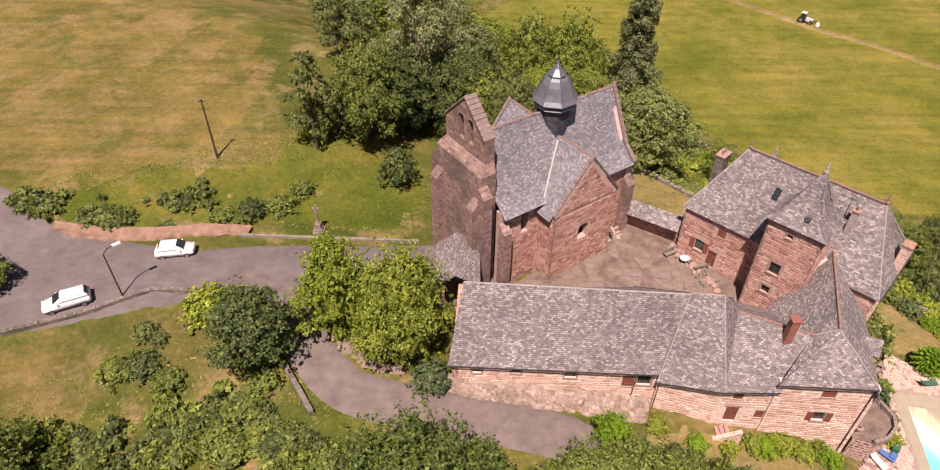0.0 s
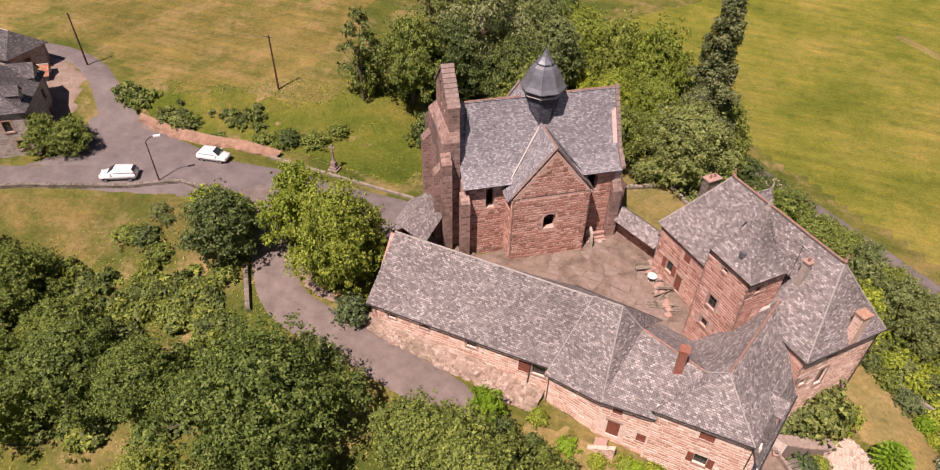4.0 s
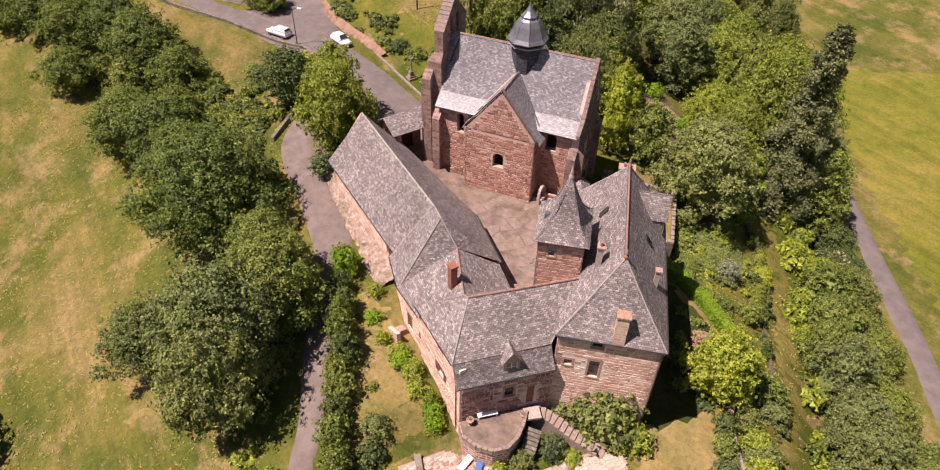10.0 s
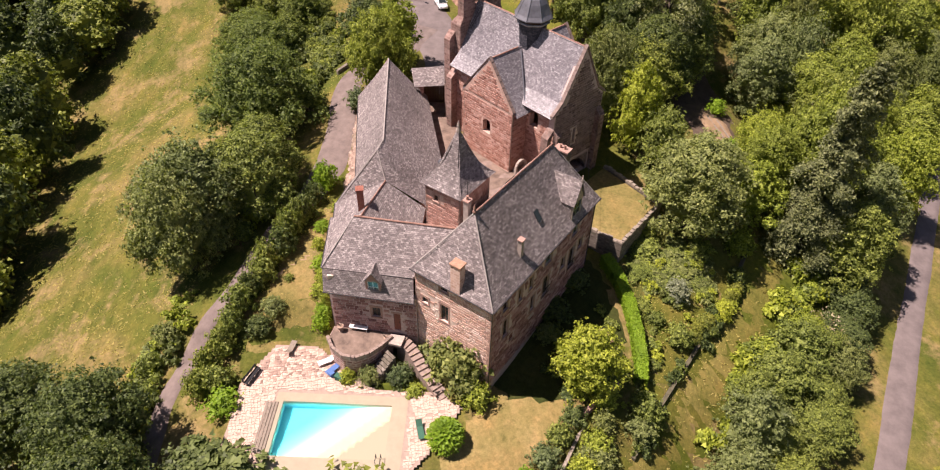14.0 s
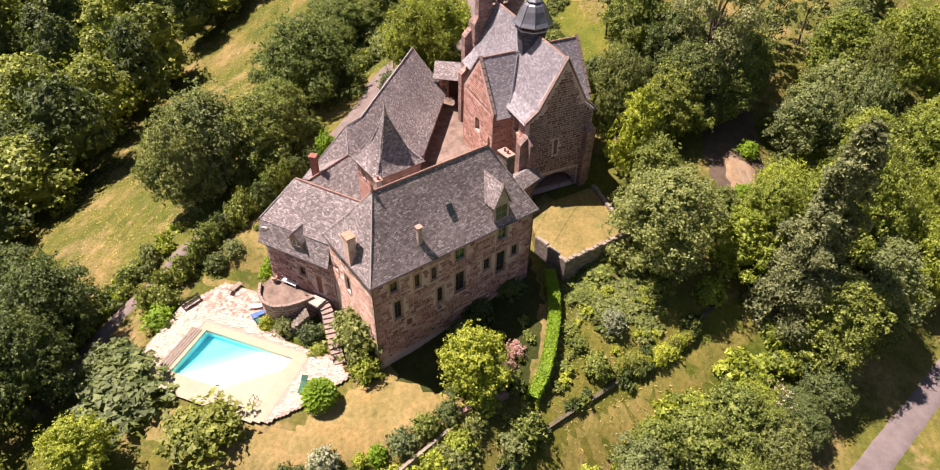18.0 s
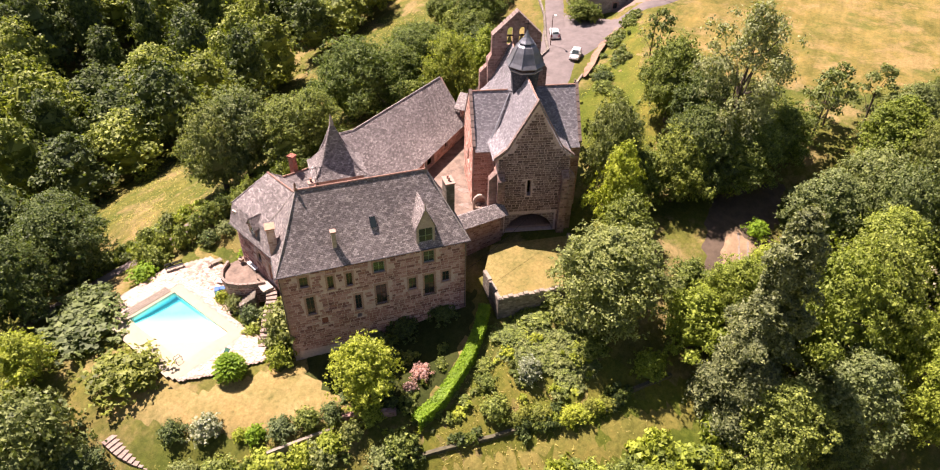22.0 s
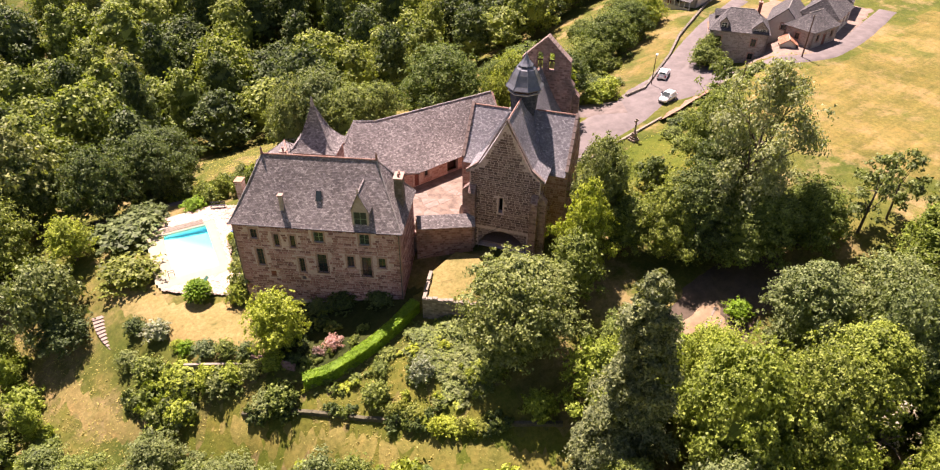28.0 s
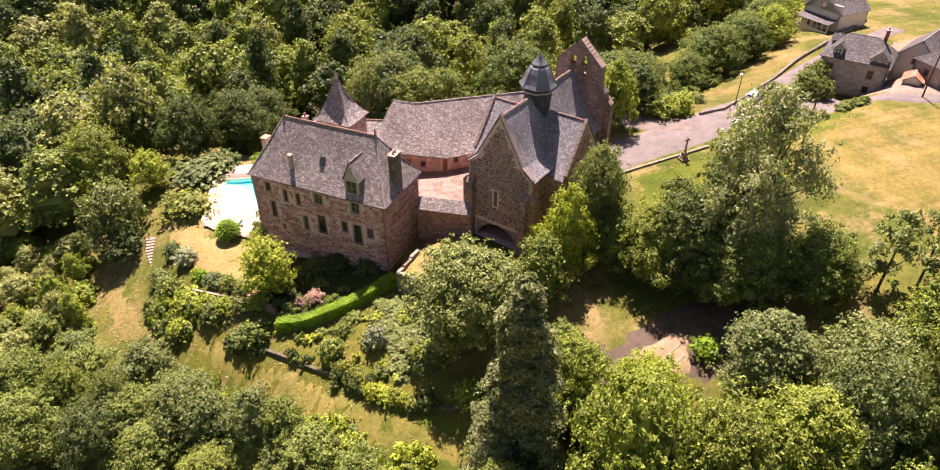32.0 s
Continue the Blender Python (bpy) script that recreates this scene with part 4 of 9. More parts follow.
def belfry():
    top0, top1 = (-8.85, -2.55), (-8.85, 3.95)
    bm = bmesh.new()
    wall(bm, (-8.9, -3.0), (-8.9, 4.5), BASE, 9.3, 1.8, [])
    hull(bm, [(-10.7, -3.0, 9.3), (-8.9, -3.0, 9.3), (-8.9, 4.5, 9.3), (-10.7, 4.5, 9.3)], [(-9.95, -2.55, 10.3), (-8.85, -2.55, 10.3), (-8.85, 3.95, 10.3), (-9.95, 3.95, 10.3)])
    g = part("bell_gable", bm, BELFRY_STONE, church, "weathered stone bell gable with two arched openings")
    bm = bmesh.new()
    wall(bm, top0, top1, 10.3, 13.85, 1.05, [(1.95, 2.8, 11.3, 13.85), (3.5, 4.35, 11.3, 13.85), (0, 1.2, 12.9, 13.85), (5.3, 6.5, 12.9, 13.85)], [(1.2, 13.85), (5.3, 13.85), (3.25, 15.75)])
    hull(bm, [(-9.9, -2.55, 12.9), (-8.85, -2.55, 12.9), (-8.85, -1.35, 12.9), (-9.9, -1.35, 12.9)], [(-9.9, -2.5, 12.92), (-8.85, -2.5, 12.92), (-8.85, -1.35, 13.95), (-9.9, -1.35, 13.95)])
    hull(bm, [(-9.9, 2.75, 12.9), (-8.85, 2.75, 12.9), (-8.85, 3.95, 12.9), (-9.9, 3.95, 12.9)], [(-9.9, 2.75, 13.95), (-8.85, 2.75, 13.95), (-8.85, 3.9, 12.92), (-9.9, 3.9, 12.92)])
    bmesh.ops.remove_doubles(bm, verts=bm.verts[:], dist=0.004)
    part("gable_head", bm, BELFRY_STONE, g)
    for s in (1.95, 3.5):
        bm = bmesh.new()
        arch_top(bm, top0, top1, s, s + 0.85, 13.85, 1.05)
        bmesh.ops.remove_doubles(bm, verts=bm.verts[:], dist=0.004)
        part("arch_head", bm, BELFRY_STONE, g)
    for sx, v0, v1 in ((1, 0.7, 3.98), (-1, 0.7, -2.58)):
        n = 9
        for i in range(n):
            a, b = i / n, (i + 1) / n - 0.02
            bm = bmesh.new()
            y0, y1, z0, z1 = v0 + (v1 - v0) * a, v0 + (v1 - v0) * b, 15.95 + (12.85 - 15.95) * a, 15.95 + (12.85 - 15.95) * b
            hull(bm, [(-10.05, y0, z0 - 0.2), (-8.75, y0, z0 - 0.2), (-8.75, y1, z1 - 0.2), (-10.05, y1, z1 - 0.2)], [(-10.05, y0, z0), (-8.75, y0, z0), (-8.75, y1, z1), (-10.05, y1, z1)])
            bmesh.ops.recalc_face_normals(bm, faces=bm.faces)
            part("coping_stone", bm, COPING_GREY, g)
    for v in (-0.18, 1.37):
        bm = bmesh.new()
        lathe(bm, [(0.33, 11.75), (0.3, 11.85), (0.22, 12.1), (0.2, 12.35), (0.12, 12.5)], 10, -9.37, v)
        bell = part("bell", bm, BRONZE, g, "small bronze bell")
        bm = bmesh.new()
        beam(bm, (-9.37, v - 0.42, 12.6), (-9.37, v + 0.42, 12.6), 0.16, 0.2)
        part("yoke", bm, DARK_WOOD, bell)
    for x0, x1, y0, y1, z1, out in ((-10.95, -9.9, -3.9, -3.0, 8.3, (0, -1)), (-10.95, -9.9, 4.5, 5.3, 8.6, (0, 1)), (-9.2, -8.25, -5.1, -4.1, 4.0, (0, -1)), (-11.6, -10.7, -3.0, -1.9, 6.6, (-1, 0)), (-11.6, -10.7, 3.3, 4.5, 6.8, (-1, 0)),
                                    (7.6, 8.6, -5.2, -4.3, 3.1, (0, -1)), (8.6, 9.35, -4.3, -3.4, 3.2, (1, 0)), (8.6, 9.35, 3.4, 4.3, 3.2, (1, 0)), (7.6, 8.6, 4.3, 5.2, 3.0, (0, 1))):
        bm = bmesh.new()
        ring = [(x0, y0), (x1, y0), (x1, y1), (x0, y1)]
        cx, cy = (x0 + x1) / 2 - 0.5 * out[0] * (x1 - x0), (y0 + y1) / 2 - 0.5 * out[1] * (y1 - y0)
        up = []
        for x, y in ring:
            far = (out[0] and (x - cx) * out[0] > 0.3) or (out[1] and (y - cy) * out[1] > 0.3)
            up.append((x, y, z1 - (0.9 if far else 0)))
        hull(bm, [(x, y, BASE) for x, y in ring], up)
        part("buttress", bm, BELFRY_STONE, church)
    bm = bmesh.new()
    for y in (-0.2, 0.25):
        bar(bm, (-8.3, y - 2.0, 8.9), (-7.7, y - 0.6, 11.6), 0.03, 5)
    for k in range(8):
        a = (k + 0.5) / 8
        bar(bm, (-8.3 + 0.6 * a, -2.2 + 1.4 * a, 8.9 + 2.7 * a), (-8.3 + 0.6 * a, -1.75 + 1.4 * a, 8.9 + 2.7 * a), 0.02, 5)
    part("roof_ladder", bm, IRON, church)


lantern()
belfry()
bm = bmesh.new()
box(bm, 2.0, 8.0, -2.9, 3.0, -5.55, -5.3)
part("vault_floor", bm, CUT_STONE, church)
bm = bmesh.new()
for k in range(4):
    box(bm, 7.6 - 2.6, 7.4, -5.9 + 0.35 * k, -5.2, -4.2 + 0.2 * k, -4.0 + 0.2 * k)
part("steps", bm, CUT_STONE, church)

# ---- manor house ----
manor = thing("manor_house", turned(43.23, 48.47, 136.5), "large red sandstone manor house with steep hipped slate roof", "house")
M0 = -11.5
EAST = [("w", 1.85, 2.65, -0.15, 1.15), ("w", 4.55, 5.15, -1.05, 0.65), ("w", 6.45, 7.05, -1.1, 0.58), ("g", 9.3, 10.45, -0.1, 1.3), ("g", 14.6, 15.75, -0.1, 1.4),
        ("w", 2.15, 2.95, -4.0, -1.6), ("w", 7.1, 7.75, -4.65, -2.6), ("w", 9.35, 10.45, -4.5, -1.85), ("w", 12.9, 13.7, -3.4, -1.85), ("w", 14.6, 15.7, -4.65, -1.85), ("w", 16.6, 17.4, -3.25, -1.85), ("s", 3.4, 4.05, -5.6, -4.8), ("h", 7.15, 7.65, -5.8, -5.3)]
# Tones follow the sun: east and north walls darkened, south wall paled.
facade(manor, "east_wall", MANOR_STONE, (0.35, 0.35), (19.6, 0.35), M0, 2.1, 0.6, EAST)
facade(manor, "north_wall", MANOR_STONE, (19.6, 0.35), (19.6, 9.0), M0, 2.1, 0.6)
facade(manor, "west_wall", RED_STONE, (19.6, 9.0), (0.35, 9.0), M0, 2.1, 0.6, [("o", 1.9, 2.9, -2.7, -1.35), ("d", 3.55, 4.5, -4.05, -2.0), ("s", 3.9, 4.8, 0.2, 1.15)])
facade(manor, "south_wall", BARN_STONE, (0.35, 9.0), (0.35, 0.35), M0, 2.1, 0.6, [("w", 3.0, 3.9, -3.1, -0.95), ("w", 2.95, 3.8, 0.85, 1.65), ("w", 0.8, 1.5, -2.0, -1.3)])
roofs(manor, "roof_slope", STONE_SLATE, [
    [(0, 9.35, 1.95), (0, 0, 1.95), (3.5, 4.65, 8.6)],
    [(20, 0, 1.95), (20, 9.35, 1.95), (16.6, 4.65, 8.6)],
    [(0, 0, 1.95), (20, 0, 1.95), (16.6, 4.65, 8.6), (3.5, 4.65, 8.6)],
    [(20, 9.35, 1.95), (0, 9.35, 1.95), (3.5, 4.65, 8.6), (16.6, 4.65, 8.6)]], 0.18, 0.5)
ridge(manor, (3.5, 4.65, 8.62), (16.6, 4.65, 8.62))
for a, b in (((0.1, 0.1, 2.0), (3.5, 4.65, 8.6)), ((0.1, 9.25, 2.0), (3.5, 4.65, 8.6)), ((19.9, 0.1, 2.0), (16.6, 4.65, 8.6)), ((19.9, 9.25, 2.0), (16.6, 4.65, 8.6))):
    mid_p = (Vector(a) + Vector(b)) / 2 - Vector((0, 0, 0.10))
    ridge(manor, a, mid_p, STONE_HIP, 0.07, "hip_tiles")
    ridge(manor, mid_p, b, STONE_HIP, 0.07, "hip_tiles")
for x in (3.5, 16.6):
    bm = bmesh.new()
    lathe(bm, [(0.16, 8.6), (0.2, 8.75), (0.1, 8.95), (0.14, 9.1), (0.04, 9.5)], 8, x, 4.65)
    part("finial", bm, COPING, manor)
ORANGE_CAP = plain("orange_tile_cap", (0.38, 0.225, 0.15), 0.85, 0, 4.0, 0.4)
chimney(manor, 0.42, 4.1, 1.5, 5.2, 0.8, 1.0, BARN_STONE, 0, "broad stone chimney breast with orange tile cap", ORANGE_CAP)
chimney(manor, 19.0, 4.6, 2.0, 6.7, 0.9, 1.5, GREY_STONE, 2, "grey stone chimney stack")
chimney(manor, 6.2, 1.35, 3.0, 5.3, 0.42, 0.42, PALE_STONE, 0, "slim pale chimney")
chimney(manor, 5.2, 6.6, 5.4, 7.9, 0.55, 0.5, PALE_STONE, 1, "pale rendered chimney")
gutter(manor, (0, -0.05, 1.95), (20, -0.05, 1.95))
gutter(manor, (-0.05, 9.3, 1.95), (-0.05, 0, 1.95))
downpipe(manor, (0.3, 0.26, 1.8), (0.3, 0.26, -9.5))
downpipe(manor, (19.5, 0.26, 1.8), (19.5, 0.26, -7.5))


def dormer(house, m, w, h, depth, peak, frame_kind, stone, slate, label, spike=True):
    """A gabled dormer whose front faces -y of the frame m and stands on the wall head at height 0."""
    bm = bmesh.new()
    wall(bm, (-w / 2, 0), (w / 2, 0), 0, h, 0.16, [(0.22, w - 0.22, 0.25, h - 0.15)], [(0, h), (w, h), (w / 2, h + peak)])
    bm.transform(m)
    d = part("dormer", bm, stone, house, label)
    for sx in (-1, 1):
        bm = bmesh.new()
        hull(bm, [(sx * w / 2 - 0.06, 0.16, 0), (sx * w / 2 + 0.06, 0.16, 0), (sx * w / 2 + 0.06, depth * 0.55, 0.5), (sx * w / 2 - 0.06, depth * 0.55, 0.5)], [(sx * w / 2 - 0.06, 0.16, h), (sx * w / 2 + 0.06, 0.16, h), (sx * w / 2 + 0.06, depth * 0.6, h), (sx * w / 2 - 0.06, depth * 0.6, h)])
        bm.transform(m)
        part("cheek", bm, slate, d)
        bm = bmesh.new()
        slab(bm, [(sx * (w / 2 + 0.18), -0.18, h - 0.1), (0, -0.18, h + peak + 0.1), (0, depth, h + peak + 0.1), (sx * (w / 2 + 0.18), depth * 0.65, h - 0.1)], 0.08)
        bm.transform(m)
        part("dormer_roof", bm, slate, d)
    bm = bmesh.new()
    t = 0.06
    for b in ((-w / 2 + 0.22, -w / 2 + 0.22 + t), (w / 2 - 0.22 - t, w / 2 - 0.22), (-t / 2, t / 2)):
        box(bm, *b, 0.06, 0.12, 0.25, h - 0.15)
    for z in (0.25, (h + 0.1) / 2 - 0.02, h - 0.15 - t):
        box(bm, -w / 2 + 0.22, w / 2 - 0.22, 0.065, 0.115, z, z + t)
    bm.transform(m)
    part("window_frame", bm, frame_kind, d)
    bm = bmesh.new()
    box(bm, -w / 2 + 0.23, w / 2 - 0.23, 0.085, 0.095, 0.26, h - 0.16)
    bm.transform(m)
    part("pane", bm, GLASS, d)
    if spike:
        bm = bmesh.new()
        lathe(bm, [(0.06, h + peak), (0.12, h + peak + 0.2), (0.03, h + peak + 0.75)], 6, 0, -0.1)
        bm.transform(m)
        part("finial", bm, PALE_STONE, d)
    return d


dormer(manor, pose(15.3, 0.45, 2.15), 1.9, 2.3, 3.2, 2.3, GREEN_PAINT, PALE_STONE, STONE_SLATE, "carved pale stone dormer window with steep gable")
for x, y, z in ((10.3, 2.1, 5.0), (12.2, 6.5, 6.1)):
    bm = bmesh.new()
    k = 1 if y > 4.65 else -1
    slab(bm, [(x - 0.3, y + 0.35 * k, z - 0.42), (x + 0.3, y + 0.35 * k, z - 0.42), (x + 0.3, y - 0.3 * k, z + 0.52), (x - 0.3, y - 0.3 * k, z + 0.52)], 0.1)
    part("skylight", bm, GLASS, manor, "small roof skylight")
bm = bmesh.new()
bar(bm, (5.9, 7.1, 5.0), (5.9, 7.1, 9.4), 0.03)
bar(bm, (5.2, 7.1, 9.2), (6.9, 7.1, 9.2), 0.02)
for k in range(7):
    bar(bm, (5.3 + 0.24 * k, 6.75, 9.2), (5.3 + 0.24 * k, 7.45, 9.2), 0.012, 4)
part("television_aerial", bm, IRON, manor)
for s, za, zb in ((9.7, -4.5, -3.5), (14.95, -4.65, -3.7)):
    bm = bmesh.new()
    bar(bm, (s - 0.2, 0.2, zb), (s + 1.3, 0.2, zb), 0.03)
    bar(bm, (s - 0.2, 0.2, za + 0.05), (s + 1.3, 0.2, za + 0.05), 0.02)
    for k in range(11):
        bar(bm, (s - 0.2 + 0.15 * k, 0.2, za), (s - 0.2 + 0.15 * k, 0.2, zb), 0.012, 4)
    part("balcony_rail", bm, IRON, manor)
quoins(manor, 0.35, 0.35, -1, -1, -9.2, 1.8, CUT_STONE)
quoins(manor, 19.6, 0.35, 1, -1, -9.2, 1.8, CUT_STONE)

# ---- stair tower ----
tower = thing("stair_tower", turned(43.23, 48.47, 136.5), "square stone stair tower with pointed slate roof", "tower")
TW = ((5.8, 7.9), (10.7, 7.9), (10.7, 11.9), (5.8, 11.9))
for i, holes in enumerate(([], [], [("w", 1.9, 2.45, 5.9, 6.35), ("w", 1.5, 2.5, 1.4, 2.7), ("w", 1.5, 2.3, -1.1, -0.3)], [("w", 1.0, 1.5, 5.5, 6.2)])):
    facade(tower, "tower_wall", RED_STONE, TW[i], TW[(i + 1) % 4], M0, 7.45, 0.5, holes)
TE = ((5.4, 7.5), (11.1, 7.5), (11.1, 12.3), (5.4, 12.3))
TM = ((6.65, 8.55), (9.85, 8.55), (9.85, 11.25), (6.65, 11.25))
for i in range(4):
    a, b, c, d = TE[i], TE[(i + 1) % 4], TM[(i + 1) % 4], TM[i]
    roofs(tower, "roof_slope", STONE_SLATE, [[(*a, 7.25), (*b, 7.25), (*c, 8.62), (*d, 8.62)], [(*d, 8.6), (*c, 8.6), (8.25, 9.9, 12.7)]], 0.14, 0.6)
bm = bmesh.new()
lathe(bm, [(0.24, 12.3), (0.22, 12.5), (0.14, 12.7), (0.16, 12.85), (0.03, 13.4)], 8, 8.25, 9.9)
part("finial", bm, PALE_STONE, tower, "pale zinc finial")
bm = bmesh.new()
box(bm, 7.5, 7.95, 11.3, 11.7, 8.2, 8.7)
part("roof_hatch", bm, LEAD, tower)

# ---- south range: barn, middle house, kitchen house, corner house ----
barn = thing("barn", turned(0, 0, 0), "long stone barn with grey slate roof above the lane", "barn")
BS, BE = (-1.6, 37.6), (17.0, 37.0)
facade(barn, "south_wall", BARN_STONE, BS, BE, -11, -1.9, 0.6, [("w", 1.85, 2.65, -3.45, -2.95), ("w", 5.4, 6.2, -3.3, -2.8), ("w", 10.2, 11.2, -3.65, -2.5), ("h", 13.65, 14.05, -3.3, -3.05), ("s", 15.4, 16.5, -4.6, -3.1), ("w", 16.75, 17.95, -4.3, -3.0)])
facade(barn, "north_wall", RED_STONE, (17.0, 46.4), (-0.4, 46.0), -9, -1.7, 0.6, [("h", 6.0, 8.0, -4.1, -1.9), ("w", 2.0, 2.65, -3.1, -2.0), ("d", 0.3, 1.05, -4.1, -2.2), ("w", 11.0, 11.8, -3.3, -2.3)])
facade(barn, "west_wall", RED_STONE, (-0.4, 46.0), (-1.6, 37.6), -9, -1.9, 0.6, (), [(0.0, -1.9), (8.48, -1.9), (4.4, 3.8)])
bm = bmesh.new()
box(bm, 8.9, 11.1, 45.0, 45.15, -4.1, -1.9)
part("barn_door", bm, DARK_WOOD, barn, "dark wooden barn door")
for k in range(3):
    bm = bmesh.new()
    x = (-1.4, 8.6, 16.0)[k]
    w = (8.8, 6.2, 1.3)[k]
    hull(bm, [(x, 36.6 - 0.2 * k, -11), (x + w, 36.4 - 0.2 * k, -11), (x + w, 37.25, -11), (x, 37.5, -11)], [(x, 37.1 - 0.1 * k, -5.6 - 0.4 * k), (x + w, 36.9 - 0.1 * k, -5.6 - 0.5 * k), (x + w, 37.2, -5.5 - 0.5 * k), (x, 37.5, -5.4 - 0.4 * k)])
    part("rock_footing", bm, ROCK, barn, "rough bedrock and rubble footing")
roofs(barn, "roof_slope", STONE_SLATE, [
    [(-1.95, 37.2, -2.05), (17.0, 36.6, -2.35), (19.0, 40.2, 4.15), (-0.6, 41.65, 3.95)],
    [(16.3, 47.0, -1.75), (-0.4, 46.6, -1.75), (-0.6, 41.65, 3.95), (19.0, 40.2, 4.15)]], 0.18, 0.4)
ridge(barn, (-0.6, 41.65, 3.97), (19.0, 40.2, 4.17), STONE_HIP, 0.09)
gutter(barn, (-1.95, 37.15, -2.1), (17.0, 36.55, -2.4))
downpipe(barn, (15.0, 36.95, -2.3), (14.7, 36.85, -8.5))

mid = thing("middle_house", turned(0, 0, 0), "stone house with hipped slate roof joined to the barn", "house")
facade(mid, "south_wall", BARN_STONE, (16.8, 36.5), (21.9, 34.9), -11.5, -2.2, 0.6, [("s", 2.0, 3.2, -8.1, -6.75), ("h", 3.6, 4.1, -5.95, -5.7), ("h", 2.6, 2.95, -3.75, -3.5)])
facade(mid, "west_wall", BARN_STONE, (16.95, 37.3), (16.8, 36.5), -11.5, -2.4, 0.5)
facade(mid, "north_wall", RED_STONE, (24.6, 43.6), (17.0, 46.3), -9, -1.2, 0.5, [("d", 3.0, 3.9, -4.05, -2.1), ("w", 5.2, 5.9, -3.3, -2.4)])
roofs(mid, "roof_slope", STONE_SLATE, [
    [(16.5, 36.15, -2.75), (21.85, 34.4, -1.85), (21.6, 39.5, 4.8), (19.0, 40.2, 4.3)],
    [(21.85, 34.4, -1.85), (23.6, 40.1, 2.2), (21.6, 39.5, 4.8)],
    [(23.6, 40.1, 2.2), (25.1, 44.3, -0.4), (21.6, 39.5, 4.8)],
    [(25.1, 44.3, -0.4), (16.3, 47.0, -1.7), (19.0, 40.2, 4.25), (21.6, 39.5, 4.8)]], 0.18, 0.2)
for a, b in (((19.0, 40.2, 4.3), (21.6, 39.5, 4.8)), ((21.6, 39.5, 4.8), (21.9, 34.5, -1.8)), ((21.6, 39.5, 4.8), (23.6, 40.1, 2.2)), ((19.0, 40.2, 4.3), (16.6, 36.2, -2.7))):
    ridge(mid, a, b, STONE_HIP, 0.06, "hip_tiles")
gutter(mid, (16.5, 36.1, -2.8), (21.85, 34.35, -1.9))
gutter(mid, (25.15, 44.4, -0.5), (16.3, 47.1, -1.8))
downpipe(mid, (16.9, 36.4, -2.9), (16.9, 36.4, -9.5))
bm = bmesh.new()
slab(bm, [(18.3, 38.0, -0.05), (18.8, 37.85, 0.05), (18.95, 38.35, 0.8), (18.45, 38.5, 0.7)], 0.08)
part("skylight", bm, GLASS, mid)

kit = thing("kitchen_house", turned(0, 0, 0), "low stone house with brick chimney between hipped roofs", "house")
facade(kit, "south_wall", BARN_STONE, (21.9, 34.9), (26.3, 34.7), -11.5, -1.6, 0.6, [("s", 1.05, 1.9, -3.25, -2.25), ("d", 0.9, 2.0, -6.5, -4.45), ("s", 3.5, 4.3, -5.8, -4.75)])
facade(kit, "north_wall", RED_STONE, (28.6, 43.2), (24.6, 43.6), -9, -1.0, 0.5)
roofs(kit, "roof_slope", STONE_SLATE, [
    [(21.75, 34.4, -1.75), (26.45, 34.2, -1.45), (29.1, 37.45, 2.2), (23.6, 40.1, 2.2)],
    [(28.3, 43.4, -1.05), (25.0, 44.2, -0.75), (23.6, 40.1, 2.2), (29.1, 37.45, 2.2)]], 0.16, 0.15)
ridge(kit, (23.6, 40.1, 2.23), (29.1, 37.45, 2.25), COPING, 0.1)
chimney(kit, 27.1, 37.5, 0.2, 4.0, 0.65, 0.65, BRICK_RED, 0, "square red brick chimney", BRICK_RED)
gutter(kit, (21.8, 34.35, -1.8), (26.4, 34.15, -1.5))
bm = bmesh.new()
slab(bm, [(26.2, 41.2, 0.62), (26.7, 41.1, 0.62), (26.5, 40.5, 1.05), (26.0, 40.6, 1.05)], 0.1)
part("skylight", bm, GLASS, kit)

corner = thing("corner_house", turned(0, 0, 0), "stone corner house with hipped mansard roof and dormer", "house")
CS, CE = (34.4, 33.9), (37.0, 42.2)
facade(corner, "south_wall", BARN_STONE, (26.2, 34.5), CS, -12, -0.5, 0.6, [("s", 3.75, 4.95, -2.0, -1.1), ("o", 4.0, 5.05, -5.35, -4.15)])
facade(corner, "east_wall", MANOR_STONE, CS, CE, -12, -2.1, 0.6, [("w", 4.15, 5.0, -5.4, -4.1), ("d", 6.3, 7.0, -7.1, -4.6)])
roofs(corner, "roof_slope", STONE_SLATE, [
    [(25.9, 34.15, -0.35), (33.8, 33.45, 0.05), (30.7, 36.9, 3.55)],
    [(33.8, 33.45, 0.05), (36.3, 42.0, 0.1), (34.0, 46.6, 3.8), (30.7, 36.9, 3.55)],
    [(30.6, 45.3, -0.2), (27.8, 43.2, -1.1), (30.7, 36.9, 3.55), (34.0, 46.6, 3.8)],
    [(27.8, 43.2, -1.1), (29.1, 37.4, 2.2), (30.7, 36.9, 3.55)],
    [(25.95, 34.2, -0.4), (29.1, 37.4, 2.15), (30.7, 36.9, 3.5)],
    [(34.75, 33.35, -2.25), (37.35, 41.9, -2.25), (36.25, 42.05, 0.02), (33.85, 33.5, -0.02)]], 0.16, 0.2)
ridge(corner, (30.7, 36.9, 3.6), (34.0, 46.6, 3.85))
for a, b in (((30.7, 36.9, 3.55), (33.8, 33.45, 0.1)), ((30.7, 36.9, 3.55), (29.1, 37.4, 2.3))):
    ridge(corner, a, b, STONE_HIP, 0.06, "hip_tiles")
